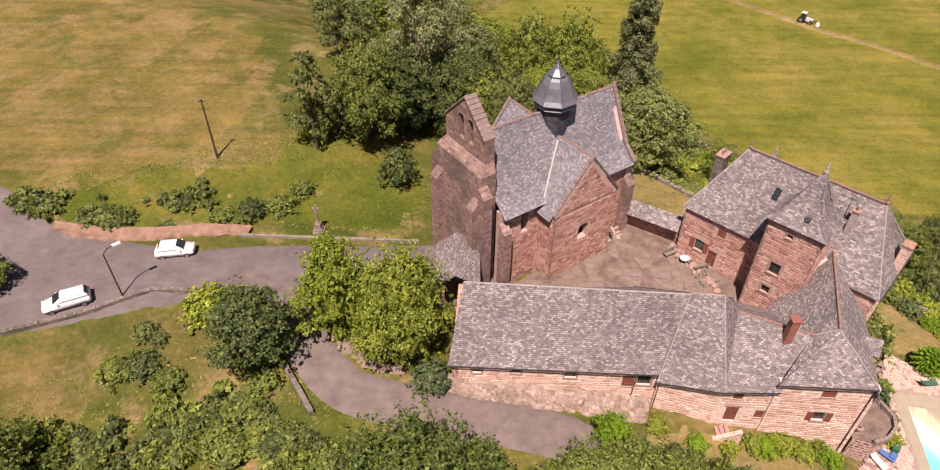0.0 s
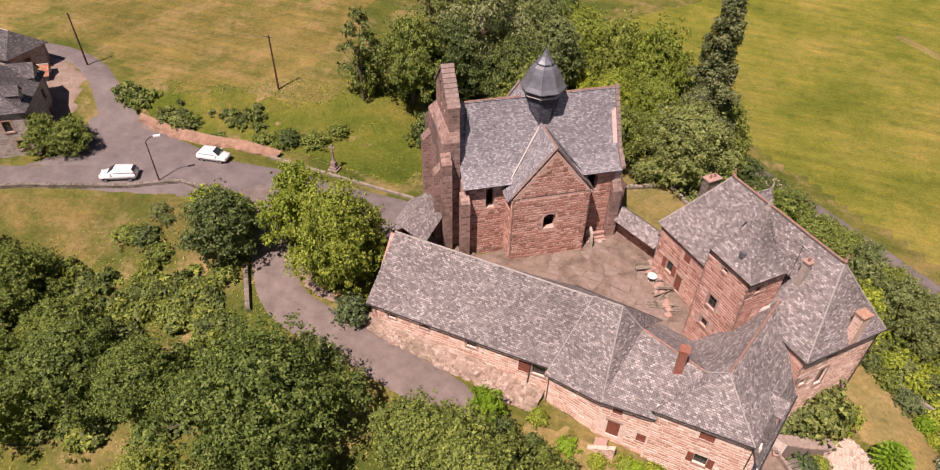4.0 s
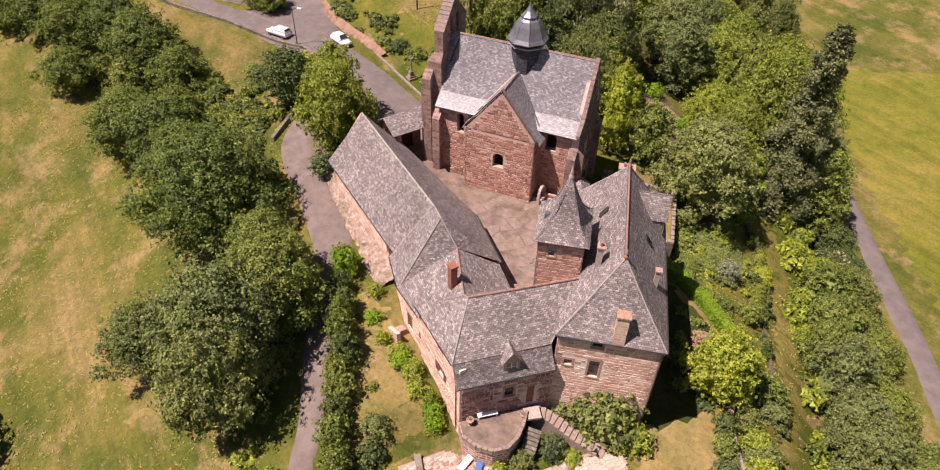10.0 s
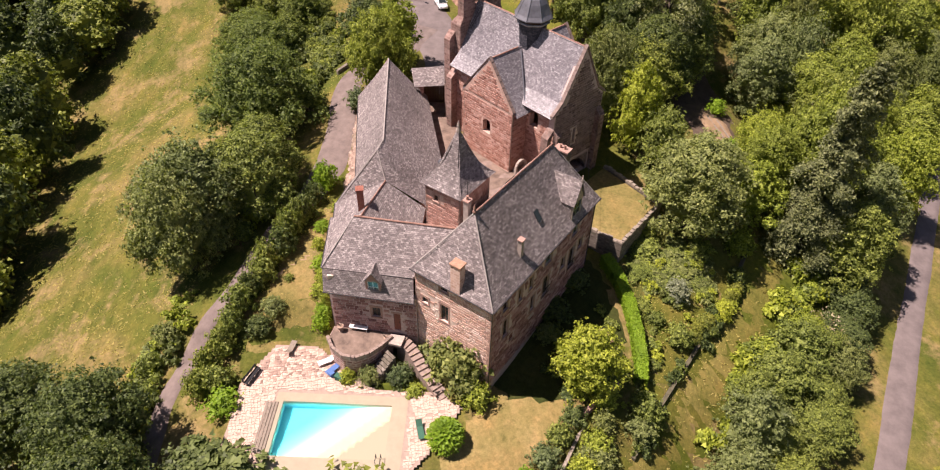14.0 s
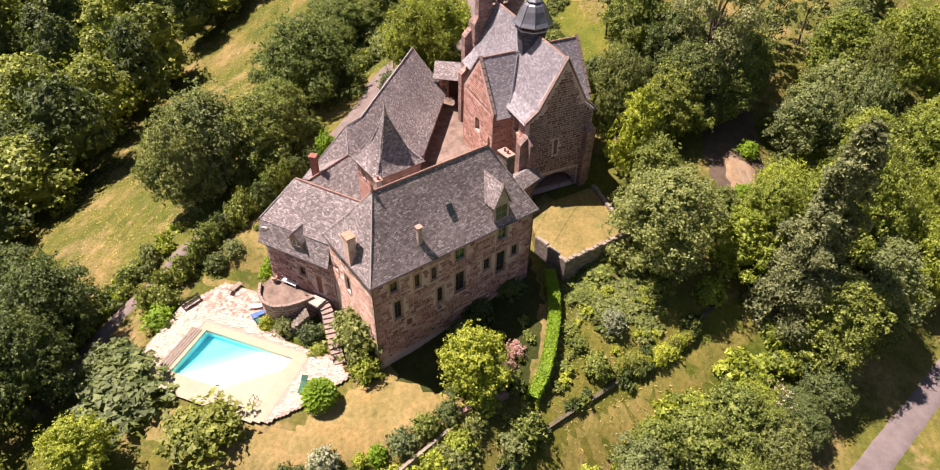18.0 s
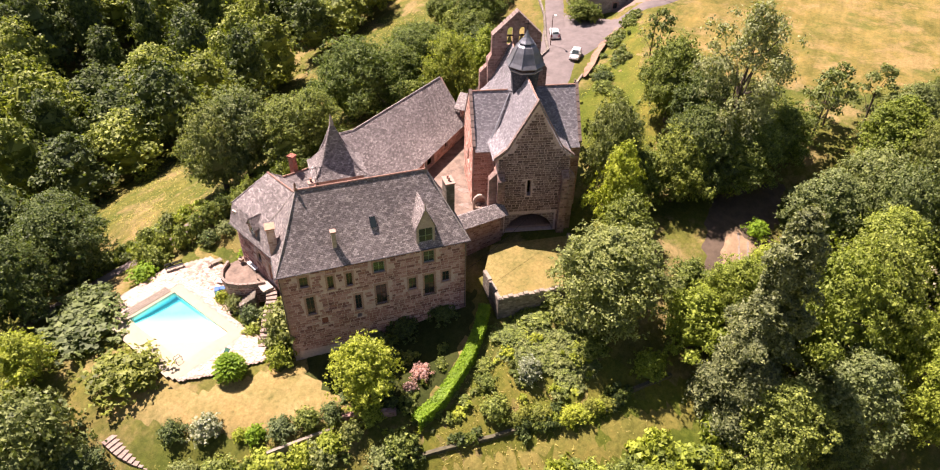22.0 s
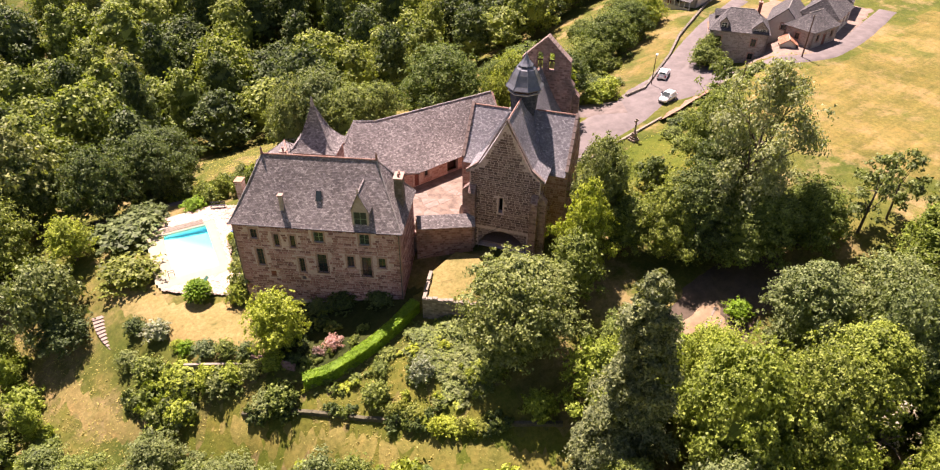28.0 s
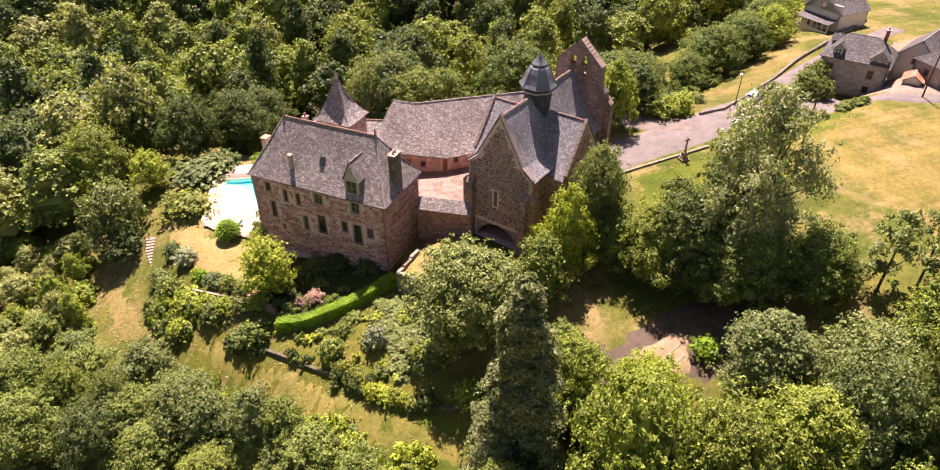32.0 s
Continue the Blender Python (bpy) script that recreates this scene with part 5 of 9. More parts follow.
bm = bmesh.new()
beam(bm, (29.4, 45.4, -0.35), (33.3, 45.9, 3.2), 0.3, 0.25)
part("flashing", bm, FLASHING, corner, "pale mortar flashing against the tower")
gutter(corner, (25.9, 34.1, -0.4), (33.8, 33.4, 0.0))
gutter(corner, (34.8, 33.3, -2.3), (37.4, 41.9, -2.3))
downpipe(corner, (33.9, 33.8, -0.4), (33.9, 33.8, -9.5))
dd = (Vector((*CE, 0)) - Vector((*CS, 0))).normalized()
DM = Matrix(((dd.x, dd.y, 0, 0), (-dd.y, dd.x, 0, 0), (0, 0, 1, 0), (0, 0, 0, 1))).transposed()
DM.translation = Vector((35.85, 38.2, -2.15))
dormer(corner, DM, 1.5, 1.85, 2.6, 1.1, WHITE_PAINT, CUT_STONE, STONE_SLATE, "small slate-roofed dormer with a white window", False)

# ---- gateway between barn and church, covered wall between church and manor ----
gate = thing("gateway", turned(0, 0, 0), "roofed stone gateway between barn and church", "gateway")
bm = bmesh.new()
wall(bm, (-3.1, 50.3), (-3.1, 45.2), -6, 0.7, 0.6, [(1.0, 4.0, -5.0, -0.6)])
part("gate_wall", bm, RED_STONE, gate)
bm = bmesh.new()
wall(bm, (0.6, 45.6), (0.6, 50.6), -6, 0.6, 0.5, [(0.4, 4.65, -5.0, 0.25)])
part("gate_wall", bm, RED_STONE, gate)
bm = bmesh.new()
for k in range(8):
    box(bm, -2.95, -2.87, 46.32 + 0.372 * k, 46.67 + 0.372 * k, -5.0, -0.65)
box(bm, -2.86, -2.80, 46.35, 49.25, -4.2, -4.0)
box(bm, -2.86, -2.80, 46.35, 49.25, -1.6, -1.4)
part("gate_door", bm, DARK_WOOD, gate, "dark plank gate door")
roofs(gate, "roof_slope", STONE_SLATE, [[(-3.5, 50.6, 0.55), (-3.5, 44.6, 0.5), (-1.4, 44.6, 2.0), (-1.3, 50.6, 2.2)], [(0.95, 44.8, 0.45), (0.95, 50.8, 0.5), (-1.3, 50.6, 2.2), (-1.4, 44.6, 2.0)]], 0.14, 0.1)
cw = thing("covered_wall", turned(0, 0, 0), "stone wall with a slate coping roof", "wall")
bm = bmesh.new()
wall(bm, (17.2, 60.2), (23.2, 56.4), -8, -1.4, 0.6, [])
part("wall", bm, CHURCH_STONE, cw)
roofs(cw, "roof_slope", STONE_SLATE, [[(16.6, 59.3, -1.75), (22.6, 55.5, -1.75), (23.3, 56.8, -0.65), (17.3, 60.6, -0.65)], [(24.0, 58.0, -1.75), (18.0, 61.8, -1.75), (17.3, 60.6, -0.65), (23.3, 56.8, -0.65)]], 0.12, 0.0)


# ---- courtyard ----
bm = bmesh.new()
prism(bm, [(-3, 45.8), (17, 46), (27, 42), (31, 44), (24.5, 55.5), (18, 60), (14, 58), (5, 50), (-2, 51)], -6.5, -4.12)
courtyard = tagged(link_mesh("courtyard", bm, PAVING), "bare trodden courtyard of pinkish earth and stone", "courtyard", kind="structure")


def flagstones(parent, ring, hole, z, gap, material, seed, most=300, name="paving_stone", thick=0.05, skew=0.3, drop=0.06):
    """Uneven flat stones that fill a ring, each an object of its own."""
    rng = random.Random(seed)
    rest = bmesh.new()
    x0, x1 = min(p[0] for p in ring), max(p[0] for p in ring)
    y0, y1 = min(p[1] for p in ring), max(p[1] for p in ring)
    nx, ny = int((x1 - x0) / gap), int((y1 - y0) / gap)
    grid = {(i, k): (x0 + (i + skew * rng.uniform(-1, 1)) * gap, y0 + (k + skew * rng.uniform(-1, 1)) * gap) for i in range(nx + 2) for k in range(ny + 2)}
    count = 0
    for i in range(nx + 1):
        for k in range(ny + 1):
            c = [grid[i, k], grid[i + 1, k], grid[i + 1, k + 1], grid[i, k + 1]]
            mx, my = sum(p[0] for p in c) / 4, sum(p[1] for p in c) / 4
            if not all(inside(ring, *p) for p in c) or (hole and any(hole(*p) for p in c + [(mx, my)])) or rng.random() < drop:
                continue
            count += 1
            q = [(mx + (px - mx) * 0.93 - mx, my + (py - my) * 0.93 - my) for px, py in c]
            cut = rng.random()
            if cut < 0.35:
                a, b = q[0], q[1]
                q = [((q[3][0] + a[0] * 2) / 3, (q[3][1] + a[1] * 2) / 3), ((a[0] * 2 + b[0]) / 3, (a[1] * 2 + b[1]) / 3), b, q[2], q[3]]
            top = thick * rng.uniform(0.7, 1.2)
            if count > most:
                hull(rest, [(mx + px, my + py, z - 0.04) for px, py in q], [(mx + px * 0.96, my + py * 0.96, z + top) for px, py in q])
                continue
            bm = bmesh.new()
            hull(bm, [(px, py, -0.04) for px, py in q], [(px * 0.96, py * 0.96, top) for px, py in q])
            ob = link_mesh(name, bm, material, parent)
            ob.location = (mx, my, z)
    if count > most:
        ob = link_mesh("far_paving", rest, material, parent)
        ob["kind"] = "stuff"
    else:
        rest.free()


COURT_STONE = plain("grey_pink_court_slab", (0.225, 0.168, 0.138), 0.9, 0, 1.2, 0.35, 0.4)
FLAG = plain("pink_cream_flagstone", (0.45, 0.345, 0.285), 0.85, 0, 1.4, 0.3, 0.4)
_n = FLAG.node_tree
_i = _n.nodes.new("ShaderNodeObjectInfo")
_b = _n.nodes["Principled BSDF"]
_src = _b.inputs["Base Color"].links[0].from_socket
_n.links.new(mixed(_n, 0.8, _src, ramp(_n, _i.outputs["Random"], [(0.0, (0.46, 0.36, 0.33)), (0.4, (0.9, 0.82, 0.78)), (1.0, (1.6, 1.55, 1.5))]), "MULTIPLY"), _b.inputs["Base Color"])
CREAM = plain("cream_pool_render", (0.36, 0.31, 0.225), 0.95, 0, 1.0, 0.10, 0.1, 0.08)
MORTAR = plain("pink_mortar_bed", (0.34, 0.255, 0.205), 0.95, 0, 2.0, 0.25, 0.4)
flagstones(courtyard, [(11, 47), (17, 47.2), (26, 43.5), (29.5, 45), (24, 54.5), (18.5, 58.5), (14.5, 56.5), (9, 51.5)], None, -4.13, 1.5, COURT_STONE, 3, 120, "flagstone", 0.03, 0.46, 0.5)

# ---- walled yard east of the church ----
YARD = [(20.2, 60.6), (25.2, 62.2), (28.6, 65.8), (22.2, 72.6), (13.8, 68.2)]
bm = bmesh.new()
prism(bm, YARD, -11, -5.3)
yard = tagged(link_mesh("yard", bm, DRY_LAWN), "dry grass yard held by a stone wall", "yard", kind="structure")
yw = thing("yard_wall", pose(0, 0, 0), "stone retaining wall with rough pale coping", "wall")
for a, b in (((25.2, 62.1), (28.75, 65.75)), ((28.75, 65.75), (22.2, 72.8)), ((22.2, 72.8), (13.7, 68.3))):
    bm = bmesh.new()
    wall(bm, a, b, -12, -5.05, 0.4, [])
    part("wall", bm, GREY_STONE, yw)
    d = Vector((b[0] - a[0], b[1] - a[1], 0))
    n = int(d.length / 0.6)
    for i in range(n):
        p, q = Vector((*a, 0)) + d * (i / n), Vector((*a, 0)) + d * ((i + 0.88) / n)
        s = Vector((-d.y, d.x, 0)).normalized()
        h = 0.16 + 0.10 * ((i * 7) % 3)
        bm = bmesh.new()
        hull(bm, [p - s * 0.04 + Vector((0, 0, -5.05)), q - s * 0.04 + Vector((0, 0, -5.05)), q + s * 0.42 + Vector((0, 0, -5.05)), p + s * 0.42 + Vector((0, 0, -5.05))], [p + Vector((0, 0, -5.05 + h)), q + Vector((0, 0, -5.05 + h * 0.8)), q + s * 0.4 + Vector((0, 0, -5.05 + h)), p + s * 0.4 + Vector((0, 0, -5.05 + h * 0.9))])
        bmesh.ops.recalc_face_normals(bm, faces=bm.faces)
        part("coping_stone", bm, MOSSY_STONE, yw)

# ---- pool terrace ----
DECK = [(34.4, 27.6), (38.7, 24.4), (44.9, 23.6), (48.6, 23.6), (49.8, 30), (51.1, 38.0), (50.9, 39.7), (48.7, 42.2), (46.5, 44), (44.2, 45.8), (42.3, 43.6), (41.3, 37.8), (39.9, 36.2), (38.4, 35), (35.2, 32)]


def pool_point(a, b, z):
    return Vector((PX, PY, 0)) + PE * a + PF * b + Vector((0, 0, z))


def pale_zone(x, y):
    a, b = in_pool(x, y)
    return -1.1 < a < PW + 3.4 and -0.8 < b < PL + 1.5


bm = bmesh.new()
g = 0.25
made = {}


def deck_vert(i, k):
    if (i, k) not in made:
        made[i, k] = bm.verts.new(pool_point(i * g, k * g, -10.0))
    return made[i, k]


for i in range(-40, 52):
    for k in range(-26, 76):
        a, b = (i + 0.5) * g, (k + 0.5) * g
        c = pool_point(a, b, 0)
        if inside(DECK, c.x, c.y) and not (0 < a < PW and 0 < b < PL):
            bm.faces.new((deck_vert(i, k), deck_vert(i + 1, k), deck_vert(i + 1, k + 1), deck_vert(i, k + 1)))
terrace = tagged(link_mesh("terrace", bm, MORTAR), "pale crazy-paved stone terrace round the pool", "terrace", kind="structure")
bm = bmesh.new()
made = {}


def pale_vert(i, k):
    if (i, k) not in made:
        made[i, k] = bm.verts.new(pool_point(i * g, k * g, -9.985))
    return made[i, k]


for i in range(-5, 40):
    for k in range(-3, 50):
        a, b = (i + 0.5) * g, (k + 0.5) * g
        c = pool_point(a, b, 0)
        if pale_zone(c.x, c.y) and inside(DECK, c.x, c.y) and not (0 < a < PW and 0 < b < PL):
            bm.faces.new((pale_vert(i, k), pale_vert(i + 1, k), pale_vert(i + 1, k + 1), pale_vert(i, k + 1)))
pool = tagged(new("swimming_pool"), "sunlit swimming pool with a cream beach-like shallow end", "pool")
part("surround", bm, CREAM, pool, "cream smooth surround")
# Depth tint of the water is painted on the floor, turquoise fading to cream.
liner, lt, lb = shader("depth_tinted_liner", 0.6, 0.3)
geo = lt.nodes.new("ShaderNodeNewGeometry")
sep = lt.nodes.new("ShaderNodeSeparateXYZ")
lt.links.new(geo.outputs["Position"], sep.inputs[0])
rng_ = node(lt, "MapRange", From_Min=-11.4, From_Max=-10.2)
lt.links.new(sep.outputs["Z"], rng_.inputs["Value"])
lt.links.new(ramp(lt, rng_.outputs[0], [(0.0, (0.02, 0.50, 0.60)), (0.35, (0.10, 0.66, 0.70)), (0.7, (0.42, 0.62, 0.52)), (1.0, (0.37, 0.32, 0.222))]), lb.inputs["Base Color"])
bm = bmesh.new()
NA, NB = 10, 18


def floor_z(a, b):
    """The floor rises in a slant from one deep corner to a beach."""
    return float(np.interp(b / 10 + 0.62 * a / PW, [0.0, 0.42, 0.74, 1.0, 1.2], [-11.6, -11.4, -10.8, -10.25, -10.05]))


rows = [[bm.verts.new(pool_point(PW * i / NA, PL * k / NB, floor_z(PW * i / NA, PL * k / NB))) for i in range(NA + 1)] for k in range(NB + 1)]
for k in range(NB):
    for i in range(NA):
        bm.faces.new((rows[k][i], rows[k][i + 1], rows[k + 1][i + 1], rows[k + 1][i]))
edge = [rows[0][i] for i in range(NA + 1)] + [rows[k][NA] for k in range(1, NB + 1)] + [rows[NB][i] for i in range(NA - 1, -1, -1)] + [rows[k][0] for k in range(NB - 1, 0, -1)]
rim = [bm.verts.new((v.co.x, v.co.y, -9.985)) for v in edge]
for i in range(len(edge)):
    k = (i + 1) % len(edge)
    bm.faces.new((edge[k], edge[i], rim[i], rim[k]))
part("basin", bm, liner, pool, "cream basin with turquoise water tint painted in where it is deep")
wat, wt, wb = shader("pool_water", 0.03, 0.5)
wb.inputs["Transmission Weight"].default_value, wb.inputs["IOR"].default_value = 1.0, 1.33
wb.inputs["Base Color"].default_value = (0.93, 1.0, 1.0, 1)
bumped(wt, wb, noise_of(wt, coords(wt), 2.5, 3.0), 0.03, 0.03)
bm = bmesh.new()
bm.faces.new([bm.verts.new(pool_point(a, b, -10.06)) for a, b in ((0.002, 0.002), (PW - 0.002, 0.002), (PW - 0.002, PL - 0.002), (0.002, PL - 0.002))])
water = part("water", bm, wat, pool)
water.visible_shadow = False
bm = bmesh.new()
for s in (-0.22, 0.22):
    a, b = pool_point(PW + 0.5, PL - 0.6 + s, -9.98), pool_point(PW - 0.2, PL - 0.6 + s, -9.98)
    bar(bm, a, a + Vector((0, 0, 0.7)), 0.03)
    bar(bm, a + Vector((0, 0, 0.7)), b + Vector((0, 0, 0.7)), 0.03)
    bar(bm, b + Vector((0, 0, 0.7)), b, 0.03)
part("ladder", bm, IRON, pool)
for k in range(4):
    bm = bmesh.new()
    p, q = pool_point(0.15, -0.55 - 0.3 * k, -9.94), pool_point(PW - 0.1, -0.55 - 0.3 * k, -9.94)
    beam(bm, p, q, 0.24, 0.07)
    part("deck_board", bm, GREY_WOOD, pool)
flagstones(terrace, DECK, pale_zone, -10.0, 0.31, FLAG, 7, 300, skew=0.42)

# ---- round terrace, steps, flower bed ----
rt = thing("round_terrace", pose(0, 0, 0), "raised round stone terrace outside the corner house", "terrace")
ARC = [(34.6, 33.8), (36.2, 33.2), (37.7, 33.7), (38.8, 34.7), (39.2, 35.9), (38.8, 37.3), (37.9, 38.6), (36.9, 39.6), (36.2, 39.6)]
bm = bmesh.new()
prism(bm, ARC, -10.4, -7.62)
part("body", bm, MANOR_STONE, rt)
bm = bmesh.new()
prism(bm, [(x * 0.985 + 36.6 * 0.015, y * 0.985 + 36.5 * 0.015) for x, y in ARC], -7.62, -7.57)
part("paving", bm, PAVING, rt)
for i in range(1, len(ARC) - 2):
    a, b = Vector((*ARC[i], 0)), Vector((*ARC[i + 1], 0))
    for k in range(3):
        p, q = a.lerp(b, k / 3), a.lerp(b, (k + 0.9) / 3)
        bm = bmesh.new()
        beam(bm, p + Vector((0, 0, -7.35)), q + Vector((0, 0, -7.35)), 0.3, 0.56)
        part("parapet_stone", bm, STEP_STONE, rt)


def flight(name, line, z0, z1, width, count, material, label, category="steps"):
    """Solid steps that climb along a line of points."""
    pts = [Vector((*p, 0)) for p in line]
    lens = [0.0]
    for a, b in zip(pts, pts[1:]):
        lens.append(lens[-1] + (b - a).length)

    def at(s):
        for i in range(len(pts) - 1):
            if s <= lens[i + 1] + 1e-6:
                return pts[i].lerp(pts[i + 1], (s - lens[i]) / (lens[i + 1] - lens[i]))
        return pts[-1]

    top = thing(name, pose(0, 0, 0), label, category)
    for k in range(count):
        a, b = at(lens[-1] * k / count), at(lens[-1] * (k + 1) / count)
        d = (b - a).normalized()
        s = Vector((-d.y, d.x, 0)) * width / 2
        z = z0 + (z1 - z0) * (k + 1) / count
        bm = bmesh.new()
        low = Vector((0, 0, min(z0, z1) - 0.6))
        up = Vector((0, 0, z))
        hull(bm, [a - s + low, b + d * 0.03 - s + low, b + d * 0.03 + s + low, a + s + low], [a - s + up, b + d * 0.03 - s + up, b + d * 0.03 + s + up, a + s + up])
        bmesh.ops.recalc_face_normals(bm, faces=bm.faces)
        part("step", bm, material, top)
    return top


flight("stone_steps", [(43.0, 44.2), (40.4, 42.6), (38.0, 41.4), (37.0, 40.4)], -10.05, -7.6, 1.2, 13, STEP_STONE, "worn stone steps from the pool up to the terrace")
flight("stone_steps", [(39.9, 36.6), (39.6, 38.0), (38.6, 39.4)], -10.05, -7.9, 1.3, 10, GREY_STONE, "rough stone steps beside the flower bed")
flight("stone_steps", [(18.6, 34.5), (20.6, 34.0), (23.2, 33.95)], -9.0, -6.5, 1.0, 13, CUT_STONE, "outside stone steps against the house wall")
flight("garden_steps", [(57.9, 43.0), (58.4, 41.0), (58.6, 39.2), (58.4, 37.4)], -13.5, -11.95, 1.5, 11, STEP_STONE, "curved pale garden steps down from the lawn")
bm = bmesh.new()
hull(bm, [(18.6, 33.2, -11), (24.0, 33.0, -11), (24.0, 33.4, -11), (18.6, 33.6, -11)], [(18.6, 33.2, -8.6), (24.0, 33.0, -5.7), (24.0, 33.4, -5.7), (18.6, 33.6, -8.6)])
tagged(link_mesh("stair_parapet", bm, BARN_STONE), "sloping stone parapet beside the outside steps", "wall")
bed = patch("flower_bed", [(40.4, 37.9), (41.2, 38.2), (42.2, 43.2), (40.0, 41.6), (39.0, 40.4), (40.2, 38.6)], GREEN, "planted flower bed between two stone steps", 0.45, 0.4, "bed", 0.2)

# ---- walls of the garden and the road ----
def low_wall(name, line, height, thick, material, label, z=None, base=1.2):
    top = thing(name, pose(0, 0, 0), label, "wall")
    for a, b in zip(line, line[1:]):
        length = math.hypot(b[0] - a[0], b[1] - a[1])
        n = max(1, int(length / 1.6))
        for i in range(n):
            p = (a[0] + (b[0] - a[0]) * i / n, a[1] + (b[1] - a[1]) * i / n)
            q = (a[0] + (b[0] - a[0]) * (i + 1) / n, a[1] + (b[1] - a[1]) * (i + 1) / n)
            z0, z1 = (ground_at(*p) if z is None else z), (ground_at(*q) if z is None else z)
            d = Vector((q[0] - p[0], q[1] - p[1], 0)).normalized()
            s = Vector((-d.y, d.x, 0)) * thick / 2
            P, Q = Vector((*p, 0)), Vector((*q, 0))
            bm = bmesh.new()
            hull(bm, [P - s + Vector((0, 0, z0 - base)), Q - s + Vector((0, 0, z1 - base)), Q + s + Vector((0, 0, z1 - base)), P + s + Vector((0, 0, z0 - base))], [P - s + Vector((0, 0, z0 + height)), Q - s + Vector((0, 0, z1 + height)), Q + s + Vector((0, 0, z1 + height)), P + s + Vector((0, 0, z0 + height))])
            part("wall_length", bm, material, top)
            s2 = s * 1.15
            hz0, hz1 = z0 + height + 0.003, z1 + height + 0.003
            bm = bmesh.new()
            hull(bm, [P - s2 + Vector((0, 0, hz0)), Q - d * 0.04 - s2 + Vector((0, 0, hz1)), Q - d * 0.04 + s2 + Vector((0, 0, hz1)), P + s2 + Vector((0, 0, hz0))], [P - s + Vector((0, 0, hz0 + 0.1)), Q - d * 0.04 - s + Vector((0, 0, hz1 + 0.1)), Q - d * 0.04 + s + Vector((0, 0, hz1 + 0.1)), P + s + Vector((0, 0, hz0 + 0.1))])
            part("coping", bm, material, top)
    return top


low_wall("road_wall", [(-88, 20), (-70, 27.8), (-58, 33.0), (-48, 38.6), (-37.7, 43.2), (-31.6, 46.2), (-27, 46.2)], 0.45, 0.4, GREY_STONE, "low weathered stone wall along the road")
low_wall("lane_wall", [(-16.9, 38.2), (-15.3, 36.0), (-13.8, 33.9)], 0.6, 0.45, GREY_STONE, "short rough stone wall beside the lane")
low_wall("kerb_wall", [(-25.4, 55.1), (-16.9, 55.5), (-5.8, 56.1)], 0.2, 0.3, MOSSY_STONE, "low stone kerb wall round the church square")
low_wall("garden_wall", [(46.4, 57.2), (43.2, 61.6)], 0.35, 0.5, CHURCH_STONE, "stone retaining wall below the lawn edge", -10.3, 3.0)
low_wall("garden_wall", [(52.8, 53.0), (46.4, 57.6)], 0.02, 0.3, MOSSY_STONE, "low mossy stone wall below the shrubs", -10.95, 3.0)
low_wall("garden_wall", [(49.9, 61.6), (45.4, 65.6), (40.0, 71.0), (32.0, 78.8), (24.4, 84.8)], 0.3, 0.4, SHADE_RUBBLE, "rubble garden wall above the grass path, shade darkened into it")
for i, (a, b) in enumerate((((3.0, 86.6), (8.6, 88.2)), ((3.6, 88.0), (9.2, 89.4)))):
    bm = bmesh.new()
    beam(bm, (*a, ground_at(*a) + 0.22), (*b, ground_at(*b) + 0.22), 0.25, 0.25)
    tagged(link_mesh("timber_beam", bm, GREY_WOOD), "old grey timber beam lying on the sandy bank", "beam", "old beams")


# ---- trees and bushes ----
LEAF_MID = leafy("leaves_mid_green", (0.082, 0.108, 0.025), (0.205, 0.254, 0.055), (0.409, 0.464, 0.108))
LEAF_DARK = leafy("leaves_dark_green", (0.048, 0.071, 0.025), (0.120, 0.162, 0.049), (0.242, 0.298, 0.090))
LEAF_LIGHT = leafy("leaves_light_green", (0.140, 0.176, 0.022), (0.311, 0.373, 0.049), (0.540, 0.598, 0.096))
LEAF_LIME = leafy("leaves_lime_green", (0.112, 0.142, 0.022), (0.255, 0.312, 0.048), (0.455, 0.510, 0.095))
LEAF_WALNUT = leafy("walnut_leaves", (0.062, 0.092, 0.022), (0.150, 0.205, 0.046), (0.300, 0.365, 0.085))
LEAF_GREY = leafy("grey_green_leaves", (0.098, 0.126, 0.045), (0.218, 0.262, 0.092), (0.370, 0.415, 0.160))
LEAF_JUNIPER = leafy("juniper_green", (0.068, 0.092, 0.028), (0.155, 0.198, 0.060), (0.260, 0.312, 0.105))
LEAF_GOLD = leafy("golden_juniper", (0.120, 0.138, 0.024), (0.262, 0.288, 0.050), (0.380, 0.408, 0.086))
LEAF_OLIVE = leafy("leaves_olive", (0.092, 0.115, 0.034), (0.210, 0.248, 0.078), (0.340, 0.378, 0.130))
LEAF_YELLOW = leafy("leaves_yellow_green", (0.170, 0.205, 0.022), (0.370, 0.420, 0.044), (0.530, 0.590, 0.085))
LEAF_BLUE = leafy("needles_blue_green", (0.060, 0.085, 0.036), (0.142, 0.190, 0.080), (0.262, 0.325, 0.138))
LEAF_AIRY = leafy("pale_airy_leaves", (0.150, 0.170, 0.075), (0.330, 0.350, 0.155), (0.520, 0.535, 0.255))
LEAF_PAMPAS = leafy("silver_grass_blades", (0.20, 0.225, 0.135), (0.33, 0.36, 0.225), (0.47, 0.49, 0.33))
LEAF_HEDGE = leafy("clipped_hedge_leaves", (0.158, 0.270, 0.017), (0.235, 0.380, 0.025), (0.328, 0.477, 0.042))
